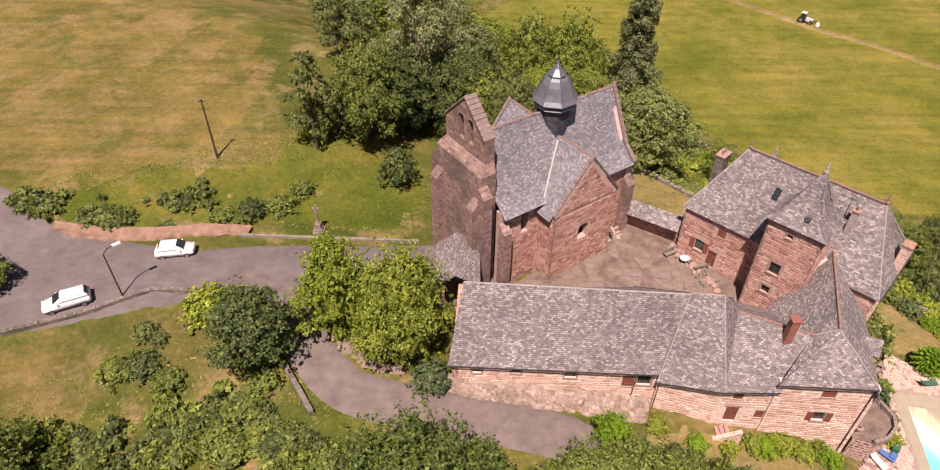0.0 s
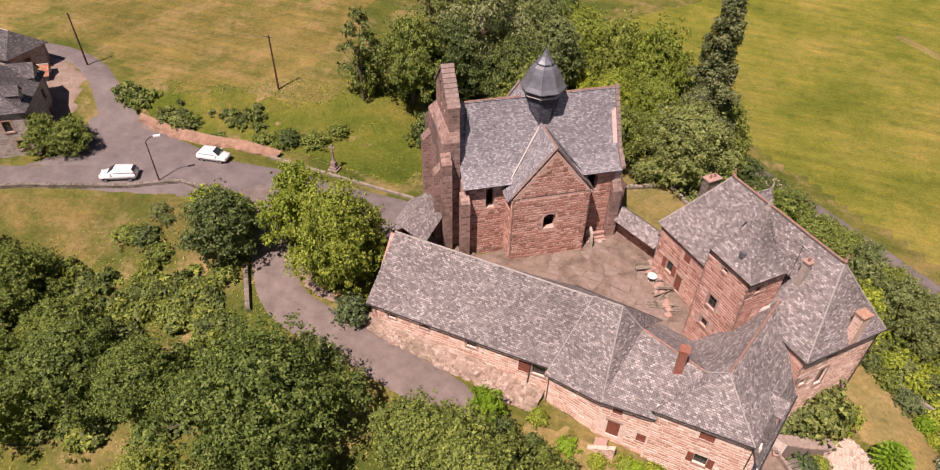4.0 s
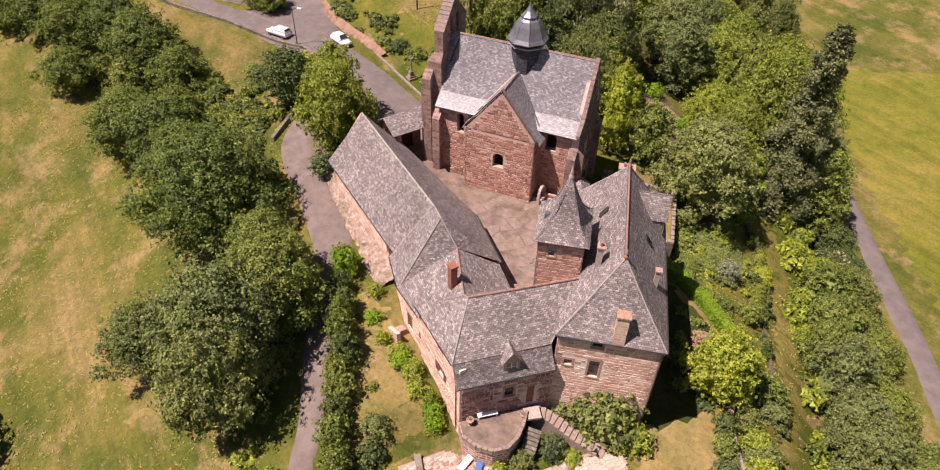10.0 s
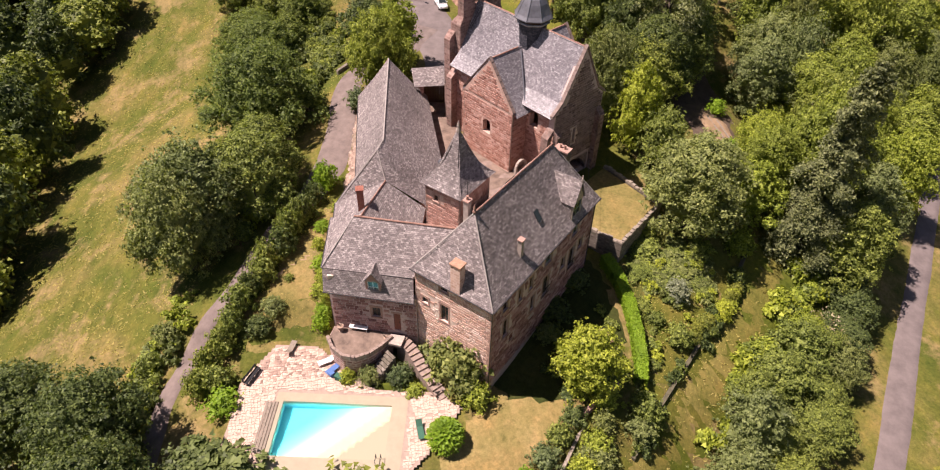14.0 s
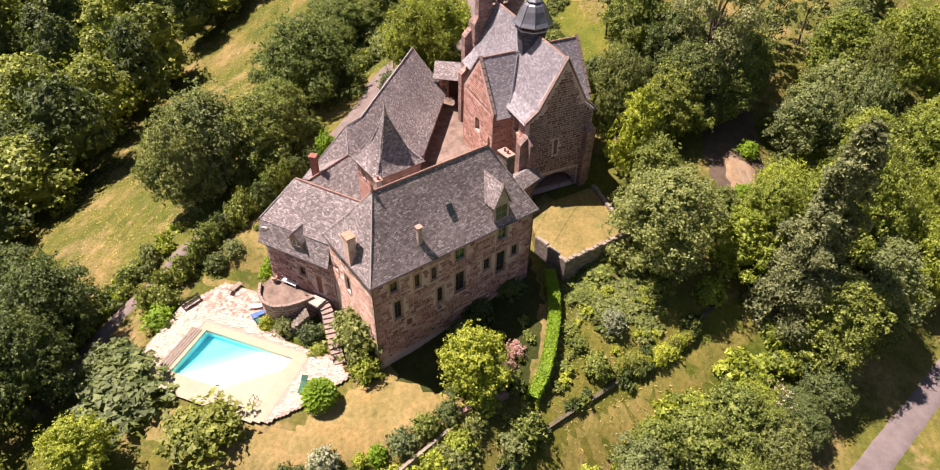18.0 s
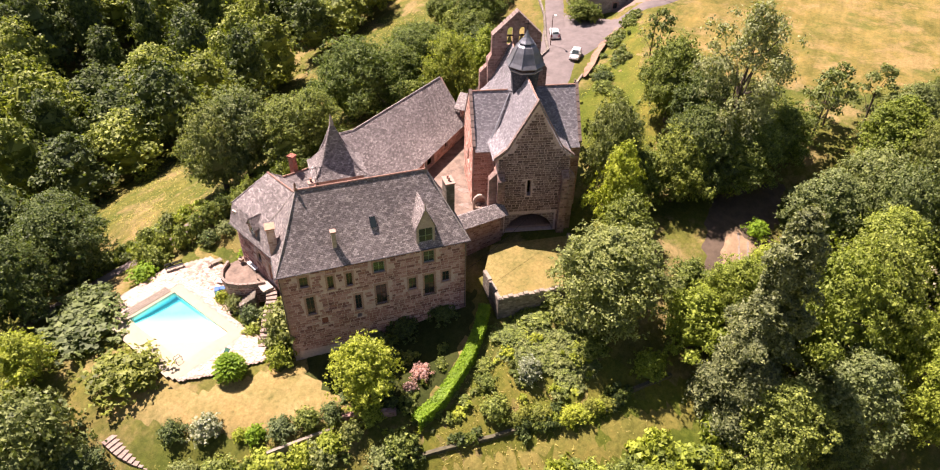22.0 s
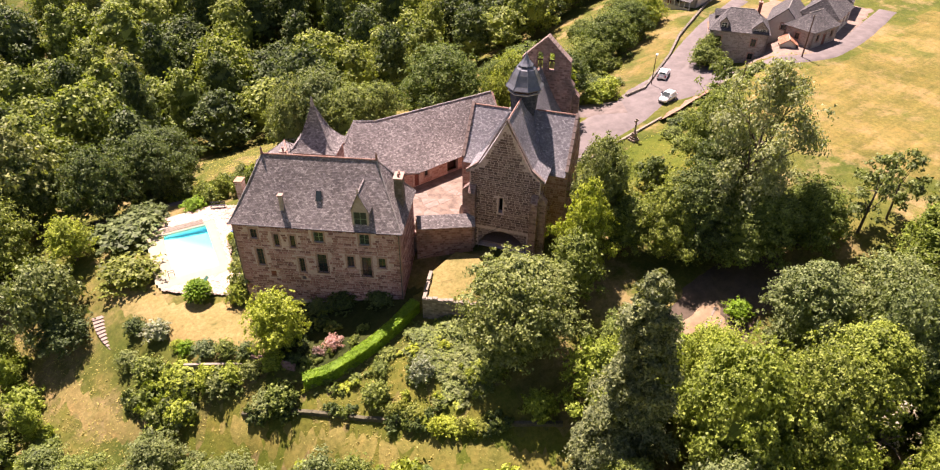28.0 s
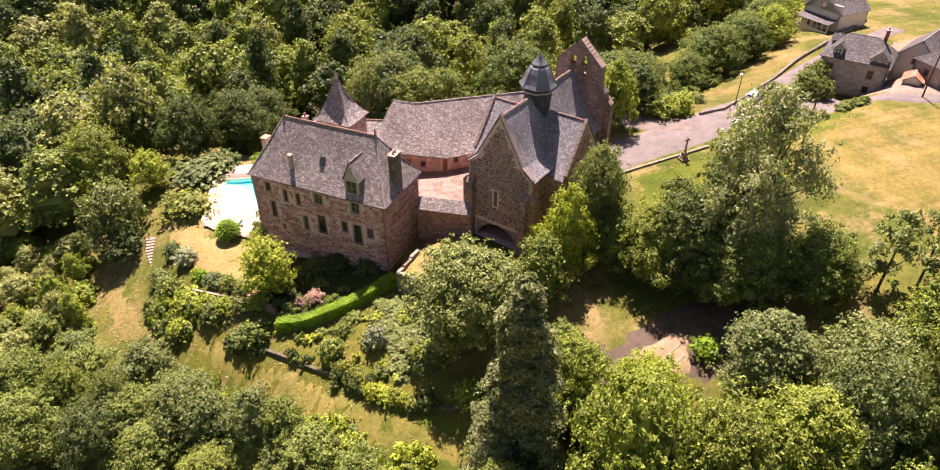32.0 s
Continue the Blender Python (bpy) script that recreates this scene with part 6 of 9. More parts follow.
PETAL_PINK = leafy("pink_petals", (0.42, 0.22, 0.22), (0.60, 0.36, 0.35), (0.74, 0.54, 0.50))
PETAL_WHITE = leafy("cream_petals", (0.2, 0.24, 0.10), (0.45, 0.45, 0.30), (0.7, 0.68, 0.52))
DRY_TWIG = leafy("dry_pale_twigs", (0.290, 0.232, 0.145), (0.464, 0.392, 0.275), (0.652, 0.580, 0.464))
BARK = plain("bark", (0.10, 0.075, 0.055), 0.9, 0, 5.0, 0.4, 0.6)


def leaf_plates(rng, at, n, size, long=0.6):
    """Pointed leaf sprays, one triangle each."""
    count = len(at)
    a = np.cross(n, rng.normal(size=(count, 3)))
    a /= np.linalg.norm(a, axis=1)[:, None] + 1e-9
    e = np.cross(n, a)
    s = size * (0.55 + 0.9 * rng.random(count))[:, None]
    return np.stack([at - a * s * 1.1, at + a * s * 0.7 - e * s * long * 1.25, at + a * s * 0.7 + e * s * long * 1.25], 1).reshape(-1, 3)


def mesh_of(name, verts, material):
    me = bpy.data.meshes.new(name)
    k = len(verts) // 3
    me.vertices.add(3 * k)
    me.vertices.foreach_set("co", np.asarray(verts, np.float32).ravel())
    me.loops.add(3 * k)
    me.loops.foreach_set("vertex_index", np.arange(3 * k, dtype=np.int32))
    me.polygons.add(k)
    me.polygons.foreach_set("loop_start", np.arange(0, 3 * k, 3, dtype=np.int32))
    me.update(calc_edges=True)
    me.materials.append(material)
    return me


def crown_leaves(seed, blobs, clumps, per, clump_r, leaf, flat=0.9, droop=0.0, hidden=0):
    """Leaf sprays in small clumps over a set of balls (x, y, z, r), thicker on top."""
    rng = np.random.default_rng(seed)
    b = np.array(blobs, float)
    area = b[:, 3] ** 2
    area[len(b) - hidden:] *= 0.35
    pick = rng.choice(len(b), clumps, p=area / area.sum())
    d = rng.normal(size=(clumps, 3))
    d /= np.linalg.norm(d, axis=1)[:, None]
    low = d[:, 2] < -0.45
    d[low, 2] *= -1
    r = b[pick, 3] * (0.60 + 0.62 * rng.random(clumps) ** 1.3)
    c = b[pick, :3] + d * r[:, None] * np.array([1, 1, flat])
    cr = clump_r * (0.45 + 1.15 * rng.random(clumps) ** 1.4)
    c = np.repeat(c, per, 0)
    dd = np.repeat(d, per, 0)
    crr = np.repeat(cr, per)
    n = clumps * per
    q = rng.normal(size=(n, 3))
    q /= np.linalg.norm(q, axis=1)[:, None]
    back = (q * (dd + np.array([0, 0, 0.6]))).sum(1) < -0.4
    q[back] *= -1
    at = c + q * (crr * (0.15 + 1.0 * rng.random(n)))[:, None] * np.array([1.1, 1.1, 0.85])
    at[:, 2] -= droop * crr * rng.random(n)
    nn = 0.42 * q + 0.5 * dd + 0.46 * rng.normal(size=(n, 3)) + np.array([0, 0, 0.3])
    nn /= np.linalg.norm(nn, axis=1)[:, None]
    return leaf_plates(rng, at, nn, leaf)


def core_balls(blobs, k=0.66):
    """Shaded inner foliage: rough balls."""
    out = []
    u = np.linspace(0, 2 * np.pi, 8)
    v = np.linspace(-0.9, np.pi / 2, 5)
    for x, y, z, r in blobs:
        def p(i, j):
            w = k * r * (0.88 + 0.24 * (((i % 7) * 37 + j * 17) % 11) / 11)
            return (x + w * np.cos(u[i]) * np.cos(v[j]), y + w * np.sin(u[i]) * np.cos(v[j]), z + 0.9 * w * np.sin(v[j]))
        for i in range(7):
            for j in range(4):
                out += [p(i, j), p(i + 1, j), p(i + 1, j + 1), p(i, j), p(i + 1, j + 1), p(i, j + 1)]
    return np.array(out)


def make_blobs(seed, radius, z0, z1, count, belly=0.42):
    """Boughs as balls on an uneven crown of that radius from z0 to z1, widest at the belly."""
    rng = np.random.default_rng(seed)
    tall = z1 - z0
    out = []
    lobes = rng.random(3) * 6.28
    for i in range(count):
        h = (i + rng.random()) / count
        a = 2.4 * i + 0.7 * rng.random()
        u = (h - belly) / (1 - belly) if h > belly else (belly - h) / belly * 0.72
        wide = radius * math.sqrt(max(0.03, 1 - u * u)) * (0.86 + 0.20 * math.sin(2 * a + lobes[0]) * math.sin(5 * h + lobes[1]) + 0.14 * rng.normal())
        r = radius * (0.09 + 0.22 * rng.random() ** 1.8) * (1.0 - 0.2 * h)
        off = max(0.0, wide - r * 0.8) * (1.0 if i % 4 else 0.55)
        out.append((off * math.cos(a), off * math.sin(a), z0 + r * 0.7 + (tall - 1.6 * r) * h, r))
    return out


def inner(radius, z0, z1, belly=0.42):
    m = z0 + (z1 - z0) * belly
    return [(0, 0, m, radius * 0.9), (0, 0, m + (z1 - m) * 0.45, radius * 0.72), (0, 0, m + (z1 - m) * 0.72, radius * 0.42)]


def trunk_mesh(seed, blobs, height, r):
    rng = np.random.default_rng(seed)
    bm = bmesh.new()
    top = Vector((0.2 * rng.normal(), 0.2 * rng.normal(), height * 0.6))
    bar(bm, (0, 0, -0.6), top * 0.5, r * 1.2, 8, r * 0.85)
    bar(bm, top * 0.5, top, r * 0.85, 8, r * 0.5)
    for x, y, z, br in blobs[2::3]:
        s = top * (0.4 + 0.55 * rng.random())
        e = Vector((x, y, z))
        k = s.lerp(e, 0.5) + Vector((0, 0, 0.12 * (e - s).length))
        bar(bm, s, k, r * 0.36, 5, r * 0.22)
        bar(bm, k, e, r * 0.22, 4, r * 0.07)
    me = bpy.data.meshes.new("trunk")
    put_uv(bm)
    bm.to_mesh(me)
    bm.free()
    me.materials.append(BARK)
    return me


PROTO = {}


def prototype(key, seed, radius, z0, z1, count, clumps, per, clump_r, leaf, material, trunk=0.25, core=True, droop=0.0, flat=0.9, belly=0.42):
    blobs = make_blobs(seed, radius, z0, z1, count, belly)
    leaves = crown_leaves(seed + 1, blobs + (inner(radius, z0, z1, belly) if core else []), clumps, per, clump_r, leaf, flat, droop, 3 if core else 0)
    if core:
        leaves = np.concatenate([leaves, core_balls(inner(radius * 0.92, z0, z1, belly), 0.72)])
    PROTO[key] = (mesh_of("crown", leaves, material), trunk_mesh(seed, blobs, z1, trunk) if trunk else None, radius, z1)


prototype("large_a", 11, 6.0, 1.2, 11.0, 84, 2700, 15, 0.50, 0.135, LEAF_MID, 0.42)
prototype("large_b", 23, 6.0, 1.2, 12.5, 88, 2800, 15, 0.50, 0.135, LEAF_MID, 0.42, belly=0.36)
prototype("large_c", 61, 6.0, 0.8, 10.0, 80, 2700, 15, 0.50, 0.135, LEAF_MID, 0.4, belly=0.46)
prototype("tall_a", 67, 5.0, 1.0, 15.0, 90, 2600, 14, 0.50, 0.135, LEAF_MID, 0.35, belly=0.34)
prototype("tall_b", 69, 5.0, 1.0, 16.0, 84, 2400, 14, 0.55, 0.135, LEAF_MID, 0.35, belly=0.42)
prototype("medium_a", 31, 3.6, 0.6, 7.5, 56, 1250, 14, 0.36, 0.115, LEAF_MID, 0.25)
prototype("medium_b", 43, 3.6, 0.5, 8.5, 58, 1250, 14, 0.36, 0.115, LEAF_MID, 0.25, belly=0.36)
prototype("walnut", 17, 8.0, 0.3, 12.4, 96, 5200, 15, 0.55, 0.14, LEAF_MID, 0.5, belly=0.40)
prototype("bush_a", 51, 1.6, 0.1, 2.2, 16, 340, 9, 0.26, 0.108, LEAF_MID, 0.06, belly=0.3)
prototype("bush_b", 53, 1.6, 0.1, 1.9, 18, 340, 9, 0.26, 0.108, LEAF_MID, 0.06, belly=0.3)
prototype("sparse", 71, 6.0, 3.4, 18.0, 56, 2500, 11, 0.7, 0.13, LEAF_OLIVE, 0.38, False)
prototype("thin", 73, 3.0, 2.0, 10.0, 26, 420, 6, 0.45, 0.17, LEAF_OLIVE, 0.16, False)
prototype("dead", 75, 3.0, 1.0, 7.0, 34, 110, 5, 0.5, 0.10, DRY_TWIG, 0.22, False)
prototype("weeping", 83, 4.2, 0.4, 6.5, 26, 1200, 8, 0.55, 0.17, LEAF_OLIVE, 0.2, True, 1.6)


def plant(key, x, y, radius, height, material, name="tree", label="", category="tree", turn=None, sink=0.1, z=None, group=""):
    crown, trunk, r0, h0 = PROTO[key]
    s, h = radius / r0, height / h0
    turn = (x * 37.7 + y * 17.3) % 360 if turn is None else turn
    top = thing(name, pose(x, y, (ground_at(x, y) if z is None else z) - sink, 0, 0, turn), label, category, group)
    parts = [("crown", crown, material)] + ([("trunk", trunk, BARK)] if trunk else [])
    for n, me, mat in parts:
        ob = new({"crown": "foliage", "trunk": "stem"}[n] if key.startswith("bush") else n, me)
        ob.parent = top
        ob.scale = (s, s, h)
        ob.material_slots[0].link = "OBJECT"
        ob.material_slots[0].material = mat
    return top


TREES = [
    ("large_c", -6.3, 40.4, 4.7, 11.4, LEAF_LIME, "full bright green lime tree beside the barn"),
    ("medium_b", -12.6, 43.0, 3.9, 11.0, LEAF_LIGHT, "leafy green tree beside the lane"),
    ("medium_a", -19.4, 39.0, 4.3, 8.2, LEAF_DARK, "dense dark green yew at the lane bend"),
    ("walnut", -4.6, 23.6, 8.1, 12.4, LEAF_WALNUT, "broad dark green walnut tree on the slope"),
    ("large_b", 13.6, 24.2, 5.6, 10.6, LEAF_MID, "large leafy tree below the lane"),
    ("large_a", 16.6, 18.2, 6.4, 13.6, LEAF_GREY, "rounded grey-green tree below the lane"),
    ("large_c", 20.4, 16.6, 5.2, 12.6, LEAF_GREY, "rounded grey-green tree below the lane"),
    ("large_a", -17.6, 23.0, 4.4, 8.0, LEAF_WALNUT, "spreading green tree on the meadow edge"),
    ("large_b", -25.0, 21.6, 5.2, 9.4, LEAF_WALNUT, "tall green tree on the meadow edge"),
    ("medium_a", -30.0, 25.4, 3.6, 6.4, LEAF_MID, "bushy green tree under the road wall"),
    ("large_c", -38.4, 27.6, 4.4, 6.6, LEAF_MID, "bushy bright tree under the road wall"),
    ("large_a", -45.4, 25.0, 5.8, 9.6, LEAF_WALNUT, "bushy bright tree under the road wall"),
    ("large_b", -31.0, 18.0, 5.6, 9.5, LEAF_WALNUT, "green tree on the meadow slope"),
    ("medium_b", -14.0, 17.0, 3.2, 4.6, LEAF_MID, "low dark thorn tree on the meadow"),
    ("large_a", -13.4, 72.2, 4.8, 12.0, LEAF_MID, "round dense tree at the field edge"),
    ("large_b", 23.2, 76.0, 6.5, 12.4, LEAF_GREY, "tall pale green tree beside the yard"),
    ("medium_b", 10.2, 72.6, 3.2, 12.5, LEAF_YELLOW, "yellow-green tree behind the church"),
    ("medium_a", 14.2, 75.0, 3.4, 9.0, LEAF_MID, "green tree behind the church"),
    ("medium_a", 4.0, 73.5, 3.4, 8.0, LEAF_MID, "green tree behind the church"),
    ("large_b", 5.0, 69.8, 4.0, 14.6, LEAF_OLIVE, "tall pale green tree behind the church"),
    ("sparse", -6.7, 81.5, 6.2, 24.0, LEAF_AIRY, "tall airy tree with sparse pale foliage"),
    ("large_b", -1.4, 79.0, 5.0, 12.5, LEAF_DARK, "dark dense tree in the belt behind the church"),
    ("large_a", -9.5, 77.5, 5.0, 12.0, LEAF_DARK, "dark dense tree in the belt behind the church"),
    ("large_a", 15.8, 97.5, 6.2, 17.0, LEAF_LIME, "large green tree near the valley lane"),
    ("medium_b", 20.5, 85.5, 4.0, 9.0, LEAF_LIGHT, "light green tree in the garden wood"),
    ("medium_a", 36.2, 87.2, 2.8, 4.6, LEAF_LIGHT, "low bright green tree beside the garden path"),
    ("medium_a", 43.2, 58.0, 3.7, 8.2, LEAF_LIGHT, "rounded light green magnolia on the lawn edge"),
    ("medium_a", 57.9, 25.8, 3.2, 6.5, LEAF_LIGHT, "upright light green tree beside the lawn"),
    ("weeping", 63.0, 33.6, 4.8, 9.0, LEAF_OLIVE, "pale willow with trailing foliage"),
    ("medium_b", 62.2, 37.4, 3.3, 4.4, LEAF_DARK, "dark rounded evergreen below the willow"),
    ("large_c", 66.0, 20.0, 5.5, 10.5, LEAF_MID, "green tree at the wood edge"),
    ("large_a", 60.2, 11.4, 5.6, 13.2, LEAF_DARK, "dark green tree at the wood edge"),
    ("thin", -18.8, 68.2, 3.0, 13.0, LEAF_OLIVE, "pale airy young tree at the field edge"),
    ("large_c", 10.2, 91.4, 4.0, 7.4, LEAF_LIGHT, "bright green tree below the sandy bank"),
    ("large_a", 12.4, 96.0, 5.0, 9.5, LEAF_LIME, "rounded green tree in the valley belt"),
    ("tall_b", 0.3, 95.0, 4.6, 12.5, LEAF_GREY, "pale feathery olive tree in the valley belt"),
    ("large_b", 2.6, 102.2, 5.4, 13.2, LEAF_LIME, "bright green tree in the valley belt"),
    ("large_a", -7.0, 99.5, 5.4, 11.5, LEAF_GREY, "pale olive tree in the valley belt"),
    ("tall_a", -13.0, 100.5, 4.8, 13.5, LEAF_LIME, "upright green tree at the field end"),
    ("large_c", -3.6, 102.6, 5.2, 13.6, LEAF_GREY, "pale olive tree in the valley belt"),
    ("medium_b", 15.6, 83.4, 2.8, 6.0, LEAF_MID, "green tree in the garden wood"),
    ("large_b", 17.2, 88.5, 4.2, 11.5, LEAF_LIME, "green tree in the garden wood"),
    ("tall_a", 27.5, 96.0, 4.6, 13.0, LEAF_MID, "upright green tree in the valley wood"),
    ("tall_b", 21.6, 101.5, 5.0, 14.0, LEAF_GREY, "feathery pale tree near the valley lane"),
    ("large_a", 9.4, 101.4, 5.4, 15.0, LEAF_MID, "large green tree near the valley lane"),
    ("dead", 4.6, 106.5, 3.6, 11.5, DRY_TWIG, "bare dead tree with pale branches"),
    ("dead", 36.4, 89.8, 2.8, 6.5, DRY_TWIG, "bare dead tree with pale twigs by the path"),
    ("thin", -15.8, 91.5, 3.0, 10.5, LEAF_OLIVE, "thin airy young tree at the field edge"),
    ("thin", -20.0, 92.6, 2.6, 9.5, LEAF_OLIVE, "thin airy young tree at the field edge"),
    ("thin", -21.6, 97.5, 3.0, 10.0, LEAF_OLIVE, "thin airy young tree at the field edge"),
    ("large_a", 1.2, 77.4, 4.4, 10.0, LEAF_MID, "dark dense tree in the belt behind the church"),
    ("large_b", -5.0, 84.0, 5.4, 10.5, LEAF_MID, "dark dense tree in the belt behind the church"),
    ("large_c", -11.0, 87.6, 4.6, 8.5, LEAF_MID, "dark dense tree in the belt behind the church"),
    ("large_b", 36.2, 92.4, 3.3, 5.4, LEAF_DARK, "dark green tree beside the valley lane"),
    ("medium_a", 32.6, 95.6, 3.2, 5.2, LEAF_DARK, "dark green tree beside the valley lane"),
    ("large_c", 44.2, 85.4, 3.3, 5.4, LEAF_MID, "green tree beside the valley lane"),
    ("medium_b", 44.8, 78.8, 3.2, 5.2, LEAF_OLIVE, "grey-green tree beside the grass path"),
    ("large_a", 57.0, 71.0, 3.6, 5.8, LEAF_MID, "green tree on the lower slope"),
    ("medium_a", 44.6, 76.4, 2.9, 7.4, LEAF_MID, "green tree beside the grass path"),
    ("medium_a", 52.4, 72.0, 3.4, 8.4, LEAF_GREY, "green tree below the garden wall"),
    ("medium_b", 47.6, 75.0, 3.5, 9.6, LEAF_GREY, "grey-green tree beside the grass path"),
    ("medium_a", 42.4, 80.6, 4.0, 7.0, LEAF_MID, "green tree beside the grass path"),
    ("medium_b", 38.4, 85.4, 3.8, 7.0, LEAF_MID, "green tree beside the grass path"),
    ("large_a", 52.8, 77.4, 3.6, 5.8, LEAF_MID, "green tree beside the valley lane"),
    ("medium_b", 58.8, 73.2, 3.8, 7.0, LEAF_MID, "green tree beside the valley lane"),
    ("large_b", 47.2, 83.2, 3.7, 5.9, LEAF_MID, "green tree beside the valley lane"),
    ("large_c", 64.2, 69.2, 4.2, 8.0, LEAF_DARK, "dark green tree beside the valley lane"),
    ("large_a", 40.0, 89.2, 3.7, 6.2, LEAF_OLIVE, "grey-green tree beside the valley lane"),
    ("large_a", 54.8, 69.4, 4.6, 8.5, LEAF_OLIVE, "dry olive-coloured tree on the slope"),
    ("medium_b", 59.6, 60.2, 3.6, 6.5, LEAF_OLIVE, "pale grey-green tree on the slope"),
    ("large_c", 73.0, 58.5, 4.8, 8.0, LEAF_MID, "dark green tree on the lower slope"),
    ("large_a", 71.6, 66.2, 5.0, 8.5, LEAF_MID, "dark green tree on the lower slope"),
    ("medium_a", 66.5, 57.5, 3.6, 6.0, LEAF_MID, "green tree on the lower slope"),
    ("large_b", 62.0, 68.0, 4.6, 8.0, LEAF_MID, "green tree on the lower slope"),
    ("large_a", 44.0, 12.6, 5.6, 11.6, LEAF_DARK, "leafy green tree at the meadow corner"),
    ("large_b", 39.2, 3.6, 5.6, 12.0, LEAF_DARK, "leafy green tree at the meadow corner"),
    ("large_c", 51.6, 15.6, 5.2, 11.0, LEAF_DARK, "dense green tree behind the juniper"),
    ("large_a", 8.8, 11.6, 4.2, 8.0, LEAF_OLIVE, "grey-green tree on the meadow edge"),
    ("large_b", 9.6, 25.2, 4.6, 10.0, LEAF_MID, "leafy green tree below the lane"),
    ("large_a", -34.0, 19.0, 5.0, 8.0, LEAF_WALNUT, "dense green tree on the slope"),
    ("large_c", -63.4, 19.4, 4.8, 7.6, LEAF_LIGHT, "bright green tree under the road wall"),
    ("large_a", -54.0, 23.0, 5.2, 8.5, LEAF_WALNUT, "bright green tree under the road wall"),
    ("large_b", -59.5, 16.6, 5.2, 8.5, LEAF_WALNUT, "leafy green tree on the lower slope"),
    ("large_c", -66.5, 13.0, 5.6, 8.5, LEAF_WALNUT, "leafy green tree on the lower slope"),
    ("large_a", -50.5, 13.5, 4.4, 7.0, LEAF_MID, "leafy green tree on the lower slope"),
    ("medium_b", -42.5, 21.0, 3.6, 6.5, LEAF_MID, "leafy green tree on the lower slope"),
    ("large_b", -75.0, 7.4, 5.6, 8.6, LEAF_LIGHT, "bright green tree under the road wall"),
]
for key, x, y, r, h, mat, label in TREES:
    plant(key, x, y, r, h, mat, "tree", label)
plant("medium_a", -47.9, 46.0, 2.7, 4.2, LEAF_MID, "tree", "green garden tree in front of the house", "tree")
plant("bush_a", -49.6, 48.2, 1.9, 3.2, LEAF_MID, "shrub", "rounded green shrub beside the lane", "shrub")
plant("medium_b", -50.6, 45.0, 2.5, 5.4, LEAF_MID, "tree", "dark garden tree beside the house", "tree")


NEEDLES = leafy("spruce_needles", (0.066, 0.084, 0.038), (0.165, 0.192, 0.086), (0.360, 0.390, 0.185))


def spruce(x, y, base, height, radius):
    rng = np.random.default_rng(5)
    at, nn = [], []
    bm = bmesh.new()
    bar(bm, (0, 0, -0.5), (0.2, 0, height * 0.97), 0.42, 8, 0.03)
    for k in range(150):
        f = (k + 0.5) / 150
        z = height * (0.05 + 0.93 * f)
        reach = radius * (1 - f) ** 0.5 * (0.45 + 0.65 * rng.random()) + 0.3
        a = 2.4 * k + 0.8 * rng.random()
        way = np.array([math.cos(a), math.sin(a), 0])
        side = np.array([-math.sin(a), math.cos(a), 0])
        m = int(70 + 130 * reach)
        t = rng.random(m) ** 0.6
        spread = 0.28 * (0.5 + t * reach * 0.45)
        p = way * (t * reach)[:, None] + side * (rng.normal(size=m) * spread)[:, None]
        droop = 0.2 * t * reach - 0.11 * (t * reach) ** 2
        p[:, 2] += z + droop - 0.9 * rng.random(m) ** 2 * (0.4 + t)
        at.append(p)
        nn.append(np.tile(np.array([0, 0, 0.8]) + 0.5 * way, (m, 1)) + 0.65 * rng.normal(size=(m, 3)))
        if k % 3 == 0:
            e = way * reach * 0.8
            bar(bm, (0, 0, z), (e[0], e[1], z + 0.16 * reach - 0.07 * reach ** 2), 0.06, 4, 0.02)
    at, nn = np.concatenate(at), np.concatenate(nn)
    nn /= np.linalg.norm(nn, axis=1)[:, None]
    top = thing("spruce", pose(x, y, base), "tall ragged dark green spruce", "tree")
    ob = new("crown", mesh_of("crown", leaf_plates(rng, at, nn, 0.175, 0.4), NEEDLES))
    ob.parent = top
    part("trunk", bm, BARK, top)


spruce(24.3, 92.0, -14.2, 28.5, 5.2)

